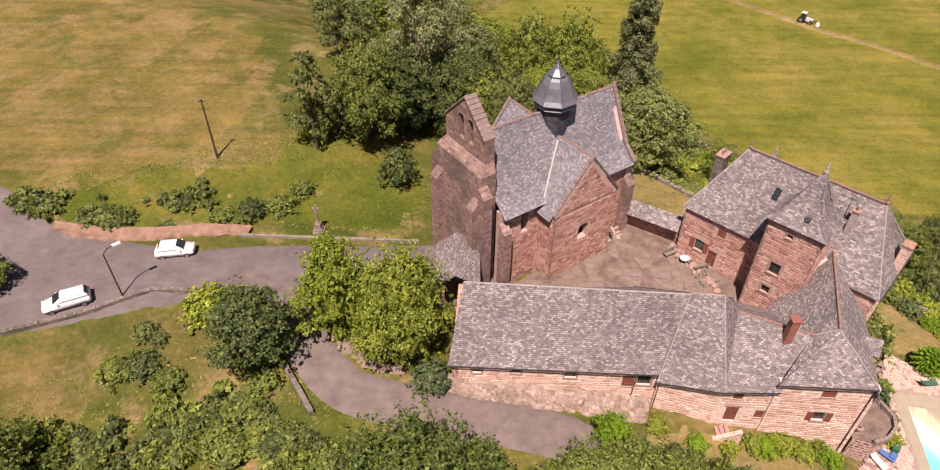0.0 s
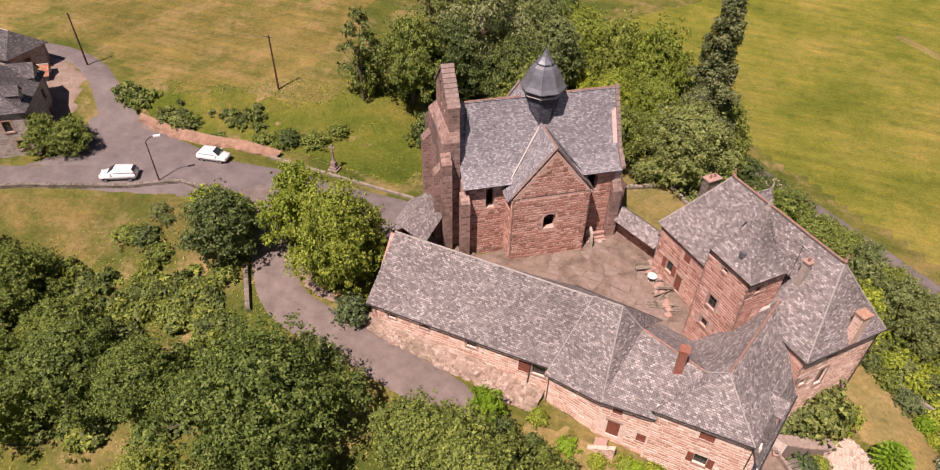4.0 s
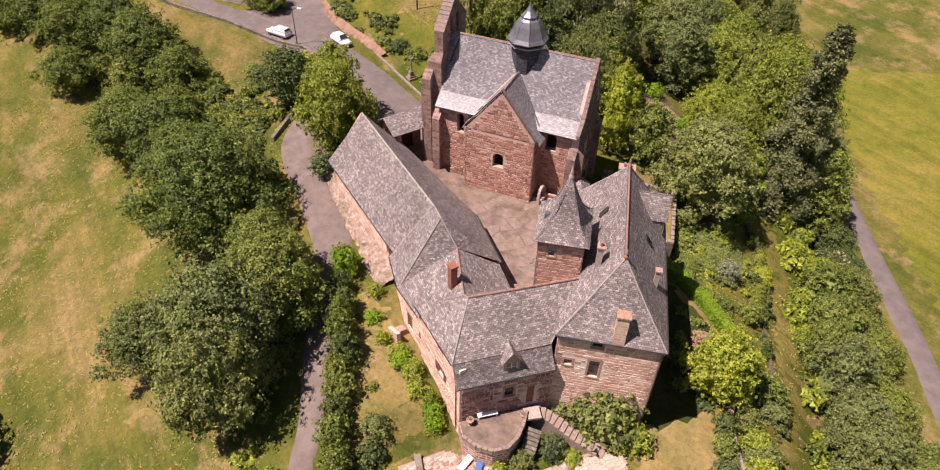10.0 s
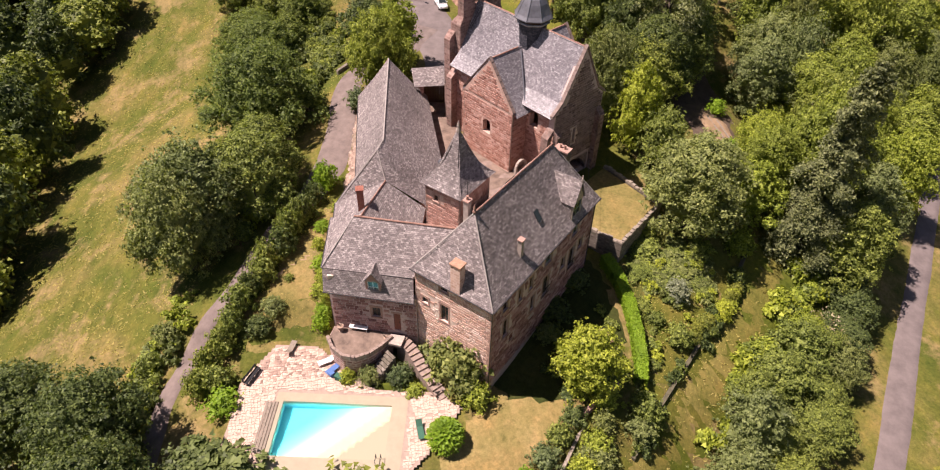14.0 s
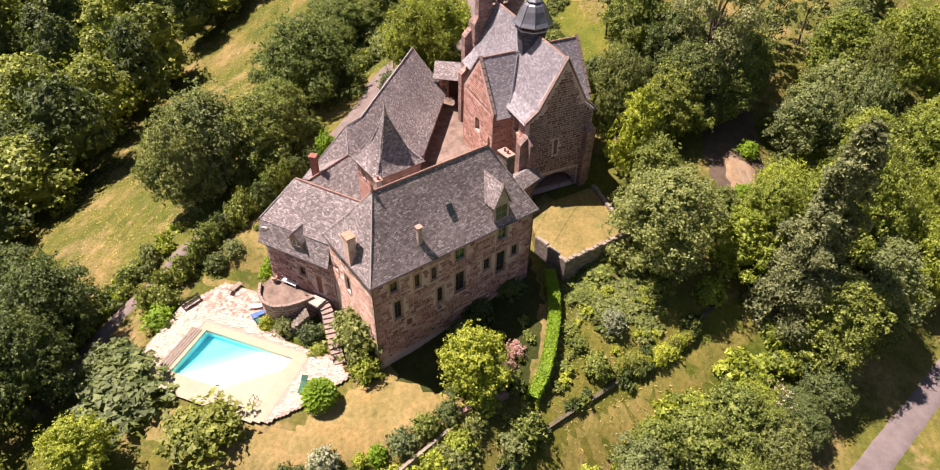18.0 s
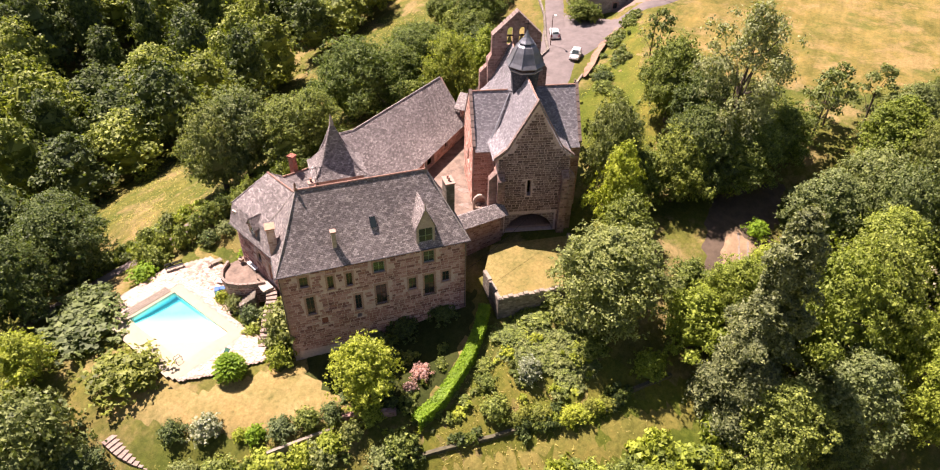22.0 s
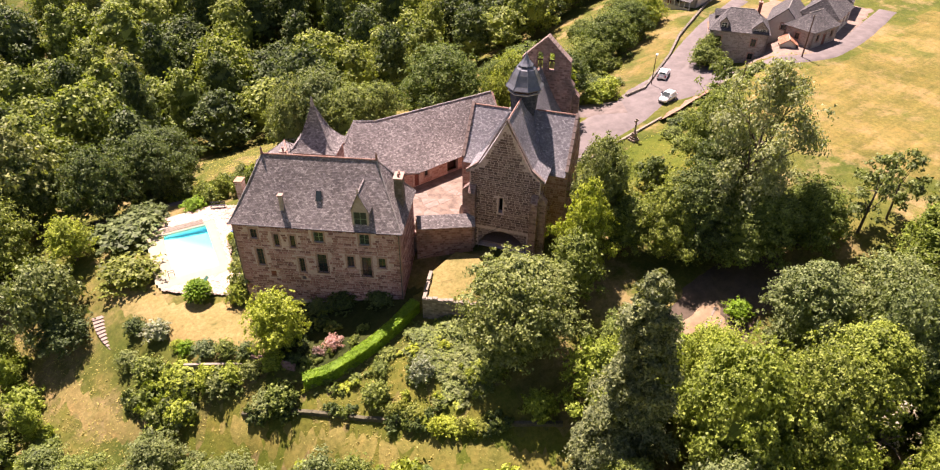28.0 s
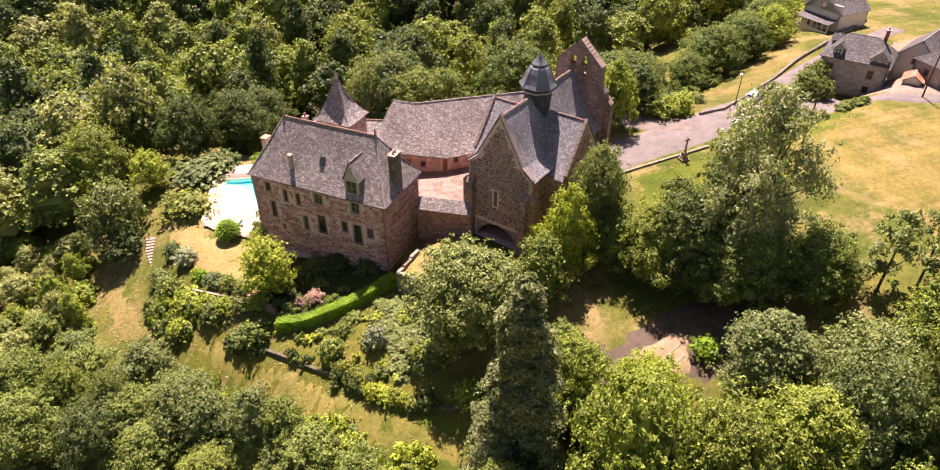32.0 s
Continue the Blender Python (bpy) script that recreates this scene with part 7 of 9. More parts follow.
BUSHES = [  # key, x, y, radius, height, leaves, label
    ("bush_b", 38.4, 81.2, 2.2, 2.4, LEAF_LIGHT, "bright green shrub beside the grass path"),
    ("bush_a", 35.4, 86.2, 2.2, 2.4, LEAF_LIGHT, "bright green shrub beside the grass path"),
    ("bush_b", 42.0, 77.6, 2.0, 2.2, LEAF_YELLOW, "yellow-green shrub beside the grass path"),
    ("bush_a", 53.4, 54.4, 1.5, 2.0, LEAF_MID, "rounded green shrub in front of the garden wall"),
    ("bush_b", 51.4, 56.2, 1.7, 2.2, LEAF_LIGHT, "bright green shrub in front of the garden wall"),
    ("bush_a", 49.2, 57.8, 1.5, 2.1, LEAF_LIGHT, "bright green shrub in front of the garden wall"),
    ("bush_b", 47.3, 59.0, 1.3, 1.7, LEAF_OLIVE, "olive shrub in front of the garden wall"),
    ("bush_a", -32.4, 37.6, 1.7, 1.3, LEAF_MID, "low green bramble on the slope"),
    ("bush_b", -29.6, 37.9, 1.8, 1.4, LEAF_DARK, "low dark bramble on the slope"),
    ("bush_a", -30.5, 41.1, 1.2, 1.4, LEAF_OLIVE, "small dry shrub in the grass"),
    ("bush_b", -19.3, 34.3, 1.7, 1.3, LEAF_MID, "low green bramble on the slope"),
    ("bush_a", -18.4, 36.4, 1.5, 1.5, LEAF_MID, "low green bramble beside the lane wall"),
    ("bush_a", 39.9, 37.1, 1.2, 1.9, LEAF_OLIVE, "olive shrub in the flower bed under the terrace"),
    ("bush_b", 39.6, 34.9, 1.0, 1.3, LEAF_LIGHT, "low green shrub at the foot of the terrace"),
    ("bush_b", -25.0, 43.6, 2.6, 2.8, LEAF_LIGHT, "bright green shrub under the road wall"),
    ("bush_a", -21.6, 43.4, 2.6, 3.0, LEAF_LIGHT, "bright green shrub under the road wall"),
    ("bush_a", -27.0, 36.5, 1.6, 1.4, LEAF_MID, "low green bramble on the slope"),
    ("bush_b", -24.0, 33.0, 2.0, 1.5, LEAF_MID, "low green bramble on the slope"),
    ("bush_a", -29.0, 40.5, 0.9, 1.0, LEAF_OLIVE, "small dry shrub in the grass"),
    ("bush_b", -20.5, 31.0, 2.2, 1.7, LEAF_MID, "low green bramble on the slope"),
    ("bush_a", -15.5, 32.0, 1.5, 1.5, LEAF_MID, "low green bramble on the slope"),
    ("bush_b", -11.5, 29.5, 2.2, 2.2, LEAF_MID, "green hazel bush beside the lane"),
    ("bush_a", -7.0, 30.0, 2.0, 2.4, LEAF_MID, "green hazel bush beside the lane"),
    ("bush_b", -3.5, 37.0, 1.9, 2.6, LEAF_BLUE, "dark blue-green shrub at the barn corner"),
    ("bush_a", 12.4, 32.6, 1.7, 3.6, LEAF_HEDGE, "bright green laurel by the barn footing"),
    ("bush_a", 30.6, 27.2, 1.4, 1.4, LEAF_OLIVE, "small round shrub on the lawn"),
    ("bush_b", 32.4, 25.8, 1.5, 1.6, LEAF_DARK, "dark round shrub on the lawn"),
    ("bush_a", 27.0, 28.8, 0.6, 0.7, LEAF_MID, "tiny clipped shrub on the lawn"),
    ("bush_b", 41.0, 46.0, 3.3, 4.6, LEAF_OLIVE, "big olive-green shrub against the manor"),
    ("bush_a", 38.6, 44.6, 2.2, 3.4, LEAF_OLIVE, "olive-green shrub against the manor"),
    ("bush_a", 43.8, 47.2, 1.6, 2.6, LEAF_LIGHT, "bright green shrub at the manor corner"),
    ("bush_b", 40.3, 40.2, 1.5, 1.8, LEAF_BLUE, "grey-green shrub in the flower bed"),
    ("bush_a", 41.8, 41.4, 1.0, 1.0, LEAF_LIGHT, "small bright shrub in the flower bed"),
    ("bush_b", 50.5, 24.3, 5.6, 2.2, LEAF_JUNIPER, "wide spreading grey-green juniper by the pool"),
    ("bush_b", 47.5, 21.8, 3.4, 1.9, LEAF_JUNIPER, "wide spreading grey-green juniper by the pool"),
    ("bush_b", 53.2, 34.6, 4.0, 2.5, LEAF_GOLD, "spreading golden juniper on the lawn"),
    ("bush_a", 41.0, 23.2, 1.8, 2.0, LEAF_HEDGE, "rounded bright shrub beside the bench"),
    ("bush_b", 38.2, 22.4, 1.8, 2.4, LEAF_MID, "green shrub behind the pool terrace"),
    ("bush_a", 46.6, 56.2, 1.3, 1.6, LEAF_DARK, "dark shrub on the lawn edge"),
    ("bush_b", 48.3, 54.4, 1.4, 1.6, LEAF_MID, "green shrub on the lawn edge"),
    ("bush_a", 50.2, 52.6, 1.5, 1.7, LEAF_BLUE, "grey-green shrub on the lawn edge"),
    ("bush_b", 51.7, 50.6, 1.1, 1.3, LEAF_HEDGE, "round clipped bright shrub on the lawn edge"),
    ("bush_a", 52.4, 49.2, 0.8, 1.0, LEAF_YELLOW, "small golden shrub on the lawn edge"),
    ("bush_b", 53.6, 46.0, 1.7, 1.9, PETAL_WHITE, "cream-flowered shrub on the lawn edge"),
    ("bush_a", 55.4, 43.2, 1.4, 1.8, LEAF_DARK, "dark shrub beside the garden steps"),
    ("bush_a", 38.4, 61.6, 1.1, 1.5, PETAL_PINK, "pink flowering hydrangea against the hedge"),
    ("bush_b", 40.2, 61.4, 0.8, 1.0, PETAL_PINK, "pink flowering hydrangea against the hedge"),
    ("bush_a", 37.2, 55.6, 1.3, 1.8, LEAF_OLIVE, "small olive shrub below the manor wall"),
    ("bush_b", 34.5, 57.0, 2.0, 1.6, LEAF_DARK, "dark ivy mound below the manor wall"),
    ("bush_a", 31.0, 60.0, 1.8, 1.5, LEAF_DARK, "dark ivy mound below the manor wall"),
    ("bush_b", 45.0, 59.6, 1.6, 1.6, LEAF_LIGHT, "light climbing shrub over the terrace wall"),
    ("bush_b", 33.0, 71.6, 1.5, 2.1, LEAF_PAMPAS, "silver-green pampas grass clump on the slope"),
    ("bush_a", 36.0, 68.0, 1.1, 1.1, LEAF_MID, "green shrub on the garden slope"),
    ("bush_b", 26.6, 69.3, 2.4, 0.8, LEAF_MID, "ivy mound below the yard wall"),
    ("bush_a", 30.0, 67.6, 1.8, 0.6, LEAF_MID, "ivy mound below the yard wall"),
    ("bush_b", 27.0, 76.4, 1.9, 1.6, LEAF_MID, "green bramble mound below the yard wall"),
    ("bush_b", 38.0, 70.2, 1.7, 1.9, LEAF_MID, "green shrub along the garden path"),
    ("bush_a", 47.5, 62.8, 1.7, 1.6, LEAF_OLIVE, "dry olive shrub along the garden wall"),
    ("bush_b", 50.5, 57.5, 2.0, 1.9, LEAF_OLIVE, "dry olive shrub below the lawn"),
    ("bush_a", 53.5, 53.5, 2.2, 2.2, LEAF_LIGHT, "bright green shrub below the lawn"),
    ("bush_b", 56.0, 49.5, 2.0, 2.0, LEAF_MID, "green shrub below the lawn"),
    ("bush_a", 57.5, 46.4, 1.5, 1.7, LEAF_OLIVE, "dry olive shrub beside the steps"),
    ("bush_b", 55.0, 56.5, 1.8, 1.8, LEAF_YELLOW, "yellow-green shrub below the lawn"),
    ("bush_a", -22.0, 60.0, 1.8, 1.6, LEAF_MID, "green bramble on the field bank"),
    ("bush_b", -25.0, 59.0, 1.9, 1.5, LEAF_DARK, "dark bramble on the field bank"),
    ("bush_a", -28.0, 57.6, 1.5, 1.2, LEAF_MID, "green bramble on the field bank"),
    ("bush_b", -20.0, 63.0, 1.5, 1.2, LEAF_MID, "green bramble on the field bank"),
    ("bush_a", -9.0, 67.0, 2.4, 4.5, LEAF_DARK, "dense rounded dark bush behind the church"),
    ("bush_b", -19.0, 70.0, 2.4, 5.0, LEAF_MID, "tall green bush at the field edge"),
    ("bush_a", 9.5, 87.5, 1.4, 2.0, LEAF_HEDGE, "round bright bush beside the sandy bank"),
    ("bush_b", 73.4, 29.4, 2.6, 2.6, LEAF_LIGHT, "round bright green bush on the slope"),
    ("bush_a", 1.6, 88.6, 1.5, 2.0, LEAF_HEDGE, "round bright bush beside the sandy bank"),
    ("bush_b", 25.6, 82.6, 2.0, 2.6, LEAF_LIGHT, "bright green shrub above the grass path"),
    ("bush_b", 46.0, 63.8, 2.0, 2.2, LEAF_MID, "green bramble along the garden wall"),
    ("bush_a", 57.0, 62.4, 2.2, 2.4, LEAF_MID, "green bramble on the slope"),
    ("bush_b", 54.6, 66.6, 2.2, 2.2, LEAF_OLIVE, "dry olive shrub on the slope"),
    ("bush_a", 69.0, 41.0, 2.4, 2.6, LEAF_LIGHT, "feathery light green shrub on the slope"),
    ("bush_b", 24.0, 70.2, 2.0, 1.2, LEAF_MID, "ivy mound below the yard wall"),
    ("bush_b", 34.4, 67.0, 1.2, 0.7, LEAF_MID, "green shrub on the garden slope"),
]
for key, x, y, r, h, mat, label in BUSHES:
    plant(key, x, y, r, h, mat, "bush", label, "bush")


def row_of(line, gap, key, radius, height, mats, label, category="bush", jitter=0.5, seed=1, group=""):
    rng = random.Random(seed)
    for (x0, y0), (x1, y1) in zip(line, line[1:]):
        n = max(1, int(math.hypot(x1 - x0, y1 - y0) / gap))
        for i in range(n):
            f = (i + 0.5) / n
            k = rng.uniform(0.8, 1.2)
            plant(key if rng.random() < 0.6 else key[:-1] + ("b" if key.endswith("a") else "a"), x0 + (x1 - x0) * f + rng.uniform(-jitter, jitter), y0 + (y1 - y0) * f + rng.uniform(-jitter, jitter), radius * k, height * rng.uniform(0.85, 1.2), rng.choice(mats), "bush", label, category, group=group)


row_of([(13.5, 32.0), (18, 30.2), (24, 27.2), (29, 24.2), (35, 21.6), (40, 20.4)], 1.8, "bush_a", 1.5, 3.2, [LEAF_MID, LEAF_DARK, LEAF_MID], "tall leafy hedge bush along the lane", seed=4, group="lane hedge")
row_of([(14, 34.2), (19, 33.2), (24, 31.5)], 2.6, "bush_b", 0.9, 1.3, [LEAF_LIGHT, LEAF_HEDGE], "bright low bush along the house wall", seed=5, group="wall bushes")
row_of([(24.6, 33.0), (33.4, 32.3)], 1.0, "bush_b", 0.95, 1.5, [LEAF_HEDGE, LEAF_LIGHT], "bright low bush along the house wall", seed=6, group="wall bushes")
row_of([(38.0, 71.6), (36.3, 73.4), (35.0, 76.2), (33.0, 78.5), (31.0, 80.2)], 0.85, "bush_b", 1.05, 1.15, [LEAF_YELLOW, LEAF_GOLD], "low golden hedge bush above the garden wall", jitter=0.2, seed=14, group="golden hedge")
row_of([(29, 17.0), (35, 13.4), (46, 12.8)], 2.4, "bush_a", 1.6, 2.2, [LEAF_MID, LEAF_OLIVE], "leafy bush beside the lower lane", seed=7, group="lane bushes")
row_of([(4, 28.0), (11, 26.0), (20, 21.8)], 2.8, "bush_b", 1.9, 2.4, [LEAF_MID, LEAF_LIGHT], "leafy bush beside the lower lane", seed=8, group="lane bushes")


def hedge(line, half, height, label):
    """A clipped hedge: a dense leafy wall along a line."""
    rng = np.random.default_rng(9)
    at, nn = [], []
    core = []
    for (x0, y0), (x1, y1) in zip(line, line[1:]):
        length = math.hypot(x1 - x0, y1 - y0)
        d = np.array([(x1 - x0) / length, (y1 - y0) / length, 0])
        s = np.array([-d[1], d[0], 0])
        m = int(length * 700)
        f = rng.random(m)
        side = rng.integers(0, 3, m)
        off = np.where(side == 0, -half, np.where(side == 1, half, (2 * rng.random(m) - 1) * half))
        up = np.where(side == 2, height, rng.random(m) * height)
        gx, gy = x0 + (x1 - x0) * f, y0 + (y1 - y0) * f
        p = np.stack([gx, gy, land(gx, gy) + up], -1) + s * off[:, None] + 0.05 * rng.normal(size=(m, 3))
        at.append(p)
        out = np.where((side == 2)[:, None], np.array([0, 0, 1.0]), s * np.sign(off)[:, None])
        nn.append(out + 0.5 * rng.normal(size=(m, 3)))
        for h2 in (-1, 1):
            a, b = np.array([x0, y0, ground_at(x0, y0)]), np.array([x1, y1, ground_at(x1, y1)])
            q = s * half * 0.86 * h2
            z = np.array([0, 0, height * 0.93])
            core += [a + q, b + q, b + q + z, a + q, b + q + z, a + q + z]
        q, z = s * half * 0.86, np.array([0, 0, height * 0.93])
        core += [a - q + z, b - q + z, b + q + z, a - q + z, b + q + z, a + q + z]
    at, nn = np.concatenate(at), np.concatenate(nn)
    nn /= np.linalg.norm(nn, axis=1)[:, None]
    me = mesh_of("hedge", np.concatenate([leaf_plates(rng, at, nn, 0.085), np.array(core)]), LEAF_HEDGE)
    return tagged(new("hedge", me), label, "hedge")


hedge([(28.6, 64.1), (31.4, 64.9), (34.6, 65.3), (38.0, 65.2), (41.0, 64.8), (43.4, 64.0)], 0.6, 1.5, "bright green clipped hedge curving down the garden")


# ---- woods ----
WOOD_SHAPES = []
for k, (wr, wt, wb) in enumerate(((5.0, 12.0, 0.42), (4.6, 14.0, 0.36), (5.2, 11.0, 0.46), (4.2, 15.0, 0.40), (4.8, 13.0, 0.34))):
    wbl = make_blobs(100 + 7 * k, wr, 0.8, wt, 44, wb)
    WOOD_SHAPES.append(np.concatenate([crown_leaves(200 + k, wbl + inner(wr, 0.8, wt, wb), 900, 7, 0.62, 0.235, hidden=3), core_balls(inner(wr, 0.8, wt, wb), 0.8)]))


def wood(name, spots, label, seed, mats):
    """Trees of a wood beyond counting, joined by kind of leaf."""
    rng = np.random.default_rng(seed)
    groups = {}
    for x, y, s, h in spots:
        v = WOOD_SHAPES[rng.integers(0, len(WOOD_SHAPES))] * np.array([s, s * rng.uniform(0.85, 1.15), h])
        a = rng.random() * 6.28
        c, n = math.cos(a), math.sin(a)
        v = np.stack([v[:, 0] * c - v[:, 1] * n + x, v[:, 0] * n + v[:, 1] * c + y, v[:, 2] + ground_at(x, y)], -1)
        groups.setdefault(int(rng.integers(0, len(mats))), []).append(v)
    top = thing(name, pose(0, 0, 0), label, "wood", kind="stuff")
    for k, vs in groups.items():
        ob = new("canopy", mesh_of("canopy", np.concatenate(vs), mats[k]))
        ob.parent = top
        ob["kind"] = "stuff"


def scatter(seed, inside, box_, gap, size, height, tries=4000):
    rng = random.Random(seed)
    out = []
    for _ in range(tries):
        x, y = rng.uniform(box_[0], box_[1]), rng.uniform(box_[2], box_[3])
        if inside(x, y) and all((x - p[0]) ** 2 + (y - p[1]) ** 2 > gap * gap for p in out):
            out.append((x, y, rng.uniform(*size), rng.uniform(*height)))
    return out


FAR_OLIVE = leafy("wood_leaves_olive", (0.115, 0.131, 0.047), (0.271, 0.298, 0.109), (0.499, 0.524, 0.206), 0.55, 0.12)
FAR_MID = leafy("wood_leaves_green", (0.085, 0.111, 0.026), (0.209, 0.259, 0.059), (0.408, 0.460, 0.114), 0.55, 0.12)
FAR_DARK = leafy("wood_leaves_deep_green", (0.040, 0.060, 0.022), (0.100, 0.138, 0.044), (0.205, 0.255, 0.080), 0.55, 0.12)
PATH_E = lambda x, y: (x - 46) * 0.74 + (y - 68.3) * 0.673
ROAD_E = lambda x, y: (x - 34) * 0.63 + (y - 104.5) * 0.777
SOUTH = scatter(1, lambda x, y: (y < -15 + 2 * math.sin(x * 0.2)) or (x > 56 and y < 13) or (x > 70 and y < 26) or (x > 41 and y < 2), (-95, 100, -78, 30), 7.8, (1.05, 1.5), (1.0, 1.6))
# Shade of the wood's north edge is put into darker leaves here.
wood("south_wood", [p for p in SOUTH if p[0] < 22], "dense wood along the far side of the meadow, edge shade put into its leaves", 2, (FAR_DARK, FAR_DARK, FAR_MID))
wood("south_wood", [p for p in SOUTH if p[0] >= 22], "dense mixed green wood on the far slope", 6, (FAR_MID, FAR_OLIVE, FAR_MID, FAR_DARK))
_r = random.Random(17)
for x, y, s_, h_ in scatter(3, lambda x, y: ROAD_E(x, y) < -5 and y > 101 and x > -22 - 0.2 * (y - 98), (-60, 20, 101, 150), 6.6, (0.75, 1.15), (0.8, 1.3)):
    plant(_r.choice(("large_a", "large_b", "tall_a", "tall_b", "large_c")), x, y, 4.9 * s_, 11.5 * h_, _r.choice((LEAF_LIME, LEAF_OLIVE, LEAF_LIGHT)), "tree", "leafy tree in the dense valley belt", group="valley belt")
for x, y, s_, h_ in scatter(5, lambda x, y: ROAD_E(x, y) < -8.0 and PATH_E(x, y) > 6.5 and y > 62 and x > 13 and math.hypot(x - 24, y - 92) > 5 and math.hypot(x - 34.5, y - 85) > 4, (8, 75, 62, 125), 5.4, (0.5, 0.8), (0.5, 0.85)):
    plant(_r.choice(("large_a", "large_b", "tall_a", "medium_a", "large_c")), x, y, 5.0 * s_, 12.0 * h_ * (0.62 if ROAD_E(x, y) > -15 and 26 < x < 56 else 1.0), _r.choice((LEAF_MID, LEAF_DARK, LEAF_OLIVE)), "tree", "leafy tree between garden path and valley lane", group="valley trees")
wood("slope_thicket", scatter(7, lambda x, y: (x > 69 and 30 < y < 54 and ROAD_E(x, y) < -4) or (x > 77 and 12 < y < 60 and ROAD_E(x, y) < -4), (58, 100, 12, 72), 3.2, (0.3, 0.55), (0.22, 0.42)), "feathery yellow-green thicket on the eastern slope", 8, (LEAF_LIGHT, FAR_OLIVE, FAR_MID))


def thicket(name, ring, count, size, height, mats, label, seed, category="thicket"):
    """Low brambles, weeds and saplings beyond counting inside a ring."""
    rng = np.random.default_rng(seed)
    base = [make_blobs(300 + k, 1.0, 0.02, 1.2, 9, 0.3) for k in range(3)]
    forms = [np.concatenate([crown_leaves(310 + k, b, 60, 5, 0.3, 0.17), core_balls(b[:5], 0.7)]) for k, b in enumerate(base)]
    groups = {}
    x0, x1 = min(p[0] for p in ring), max(p[0] for p in ring)
    y0, y1 = min(p[1] for p in ring), max(p[1] for p in ring)
    made = 0
    while made < count:
        x, y = rng.uniform(x0, x1), rng.uniform(y0, y1)
        if not inside(ring, x, y):
            continue
        made += 1
        if noise.noise((x * 0.22, y * 0.22, seed * 3.1)) < -0.08:
            continue
        s, h = rng.uniform(*size), rng.uniform(*height)
        v = forms[rng.integers(0, 3)] * np.array([s, s, h])
        a = rng.random() * 6.28
        c, n = math.cos(a), math.sin(a)
        v = np.stack([v[:, 0] * c - v[:, 1] * n + x, v[:, 0] * n + v[:, 1] * c + y, v[:, 2] + ground_at(x, y)], -1)
        groups.setdefault(int(rng.integers(0, len(mats))), []).append(v)
    top = thing(name, pose(0, 0, 0), label, category, kind="stuff")
    for k, vs in groups.items():
        ob = new("foliage", mesh_of("foliage", np.concatenate(vs), mats[k]))
        ob.parent = top
        ob["kind"] = "stuff"


thicket("bramble_thicket", [(-44, 31), (-30, 33.5), (-22, 36), (-16, 34), (-13, 31), (-9, 29), (-9, 24), (-20, 17), (-36, 15), (-46, 24)], 900, (0.5, 1.6), (0.4, 1.6), (LEAF_MID, LEAF_DARK, LEAF_OLIVE, LEAF_MID), "green brambles and tall weeds on the slope below the road", 11)
thicket("hillside_scrub", [(26, 68), (44, 63), (51, 54), (50, 58.5), (43.4, 65.6), (36, 72.6), (28, 80)], 130, (0.3, 0.9), (0.25, 0.7), (LEAF_LIGHT, LEAF_YELLOW, LEAF_OLIVE, LEAF_MID), "low green shrubs and ivy over the garden slope", 12)
# Added dark scrub fills in for the shadow band beside the wall.
thicket("wall_shade_scrub", [(50.0, 61.4), (50.5, 62.0), (40.5, 71.6), (32.4, 79.6), (24.8, 85.6), (23.8, 84.6), (31.4, 78.4), (39.4, 70.6), (45.0, 65.2)], 170, (0.4, 0.8), (0.4, 1.1), (LEAF_DARK, LEAF_DARK, LEAF_MID), "dark ivy and brambles added along the garden wall for its shadow band", 32)
thicket("ivy_mat", [(28.9, 67.6), (24.4, 72.6), (27.8, 77.6), (31.2, 77.0), (33.2, 73.0), (32.4, 68.0)], 420, (0.45, 0.85), (0.14, 0.34), (LEAF_MID, LEAF_OLIVE), "low ivy and brambles matted over the slope", 31)
thicket("manor_foot_scrub", [(44.6, 52), (45, 58), (42.6, 62.8), (38, 63.6), (31.4, 63.4), (29.4, 62.6), (36.5, 55.5), (42.5, 50)], 80, (0.4, 1.0), (0.4, 1.0), (LEAF_MID, LEAF_DARK), "dark shrubs and ivy at the foot of the manor", 19)
thicket("lawn_scrub", [(53, 52), (58, 46.5), (60.5, 49.5), (57, 56), (54.8, 59), (52.2, 55)], 80, (0.5, 1.3), (0.6, 1.6), (LEAF_MID, LEAF_LIGHT, LEAF_OLIVE), "mixed shrubs and brambles below the lawn wall", 16)
thicket("path_scrub", [(55.2, 62.2), (47.8, 70.8), (39.8, 77.7), (33.8, 83.5), (22.4, 94.6), (26, 96), (38, 88), (49, 79), (59, 67)], 460, (0.6, 1.7), (0.6, 2.0), (LEAF_YELLOW, LEAF_LIGHT, LEAF_LIGHT, LEAF_MID), "bright yellow-green scrub along the grass path", 13)
thicket("slope_scrub", [(67, 42), (68, 31), (77, 26), (78, 50), (68, 54)], 70, (0.6, 1.5), (0.5, 1.8), (LEAF_LIGHT, LEAF_OLIVE, LEAF_MID), "tall weeds and scrub on the eastern slope", 14)
thicket("bank_scrub", [(-50, 55.6), (-45, 55.0), (-33, 55.8), (-25, 57), (-22, 60), (-30, 61.5), (-38, 58.2), (-50, 57.4)], 240, (0.4, 1.2), (0.3, 1.1), (LEAF_MID, LEAF_OLIVE, LEAF_DARK), "brambles and weeds along the top of the earth bank", 18)
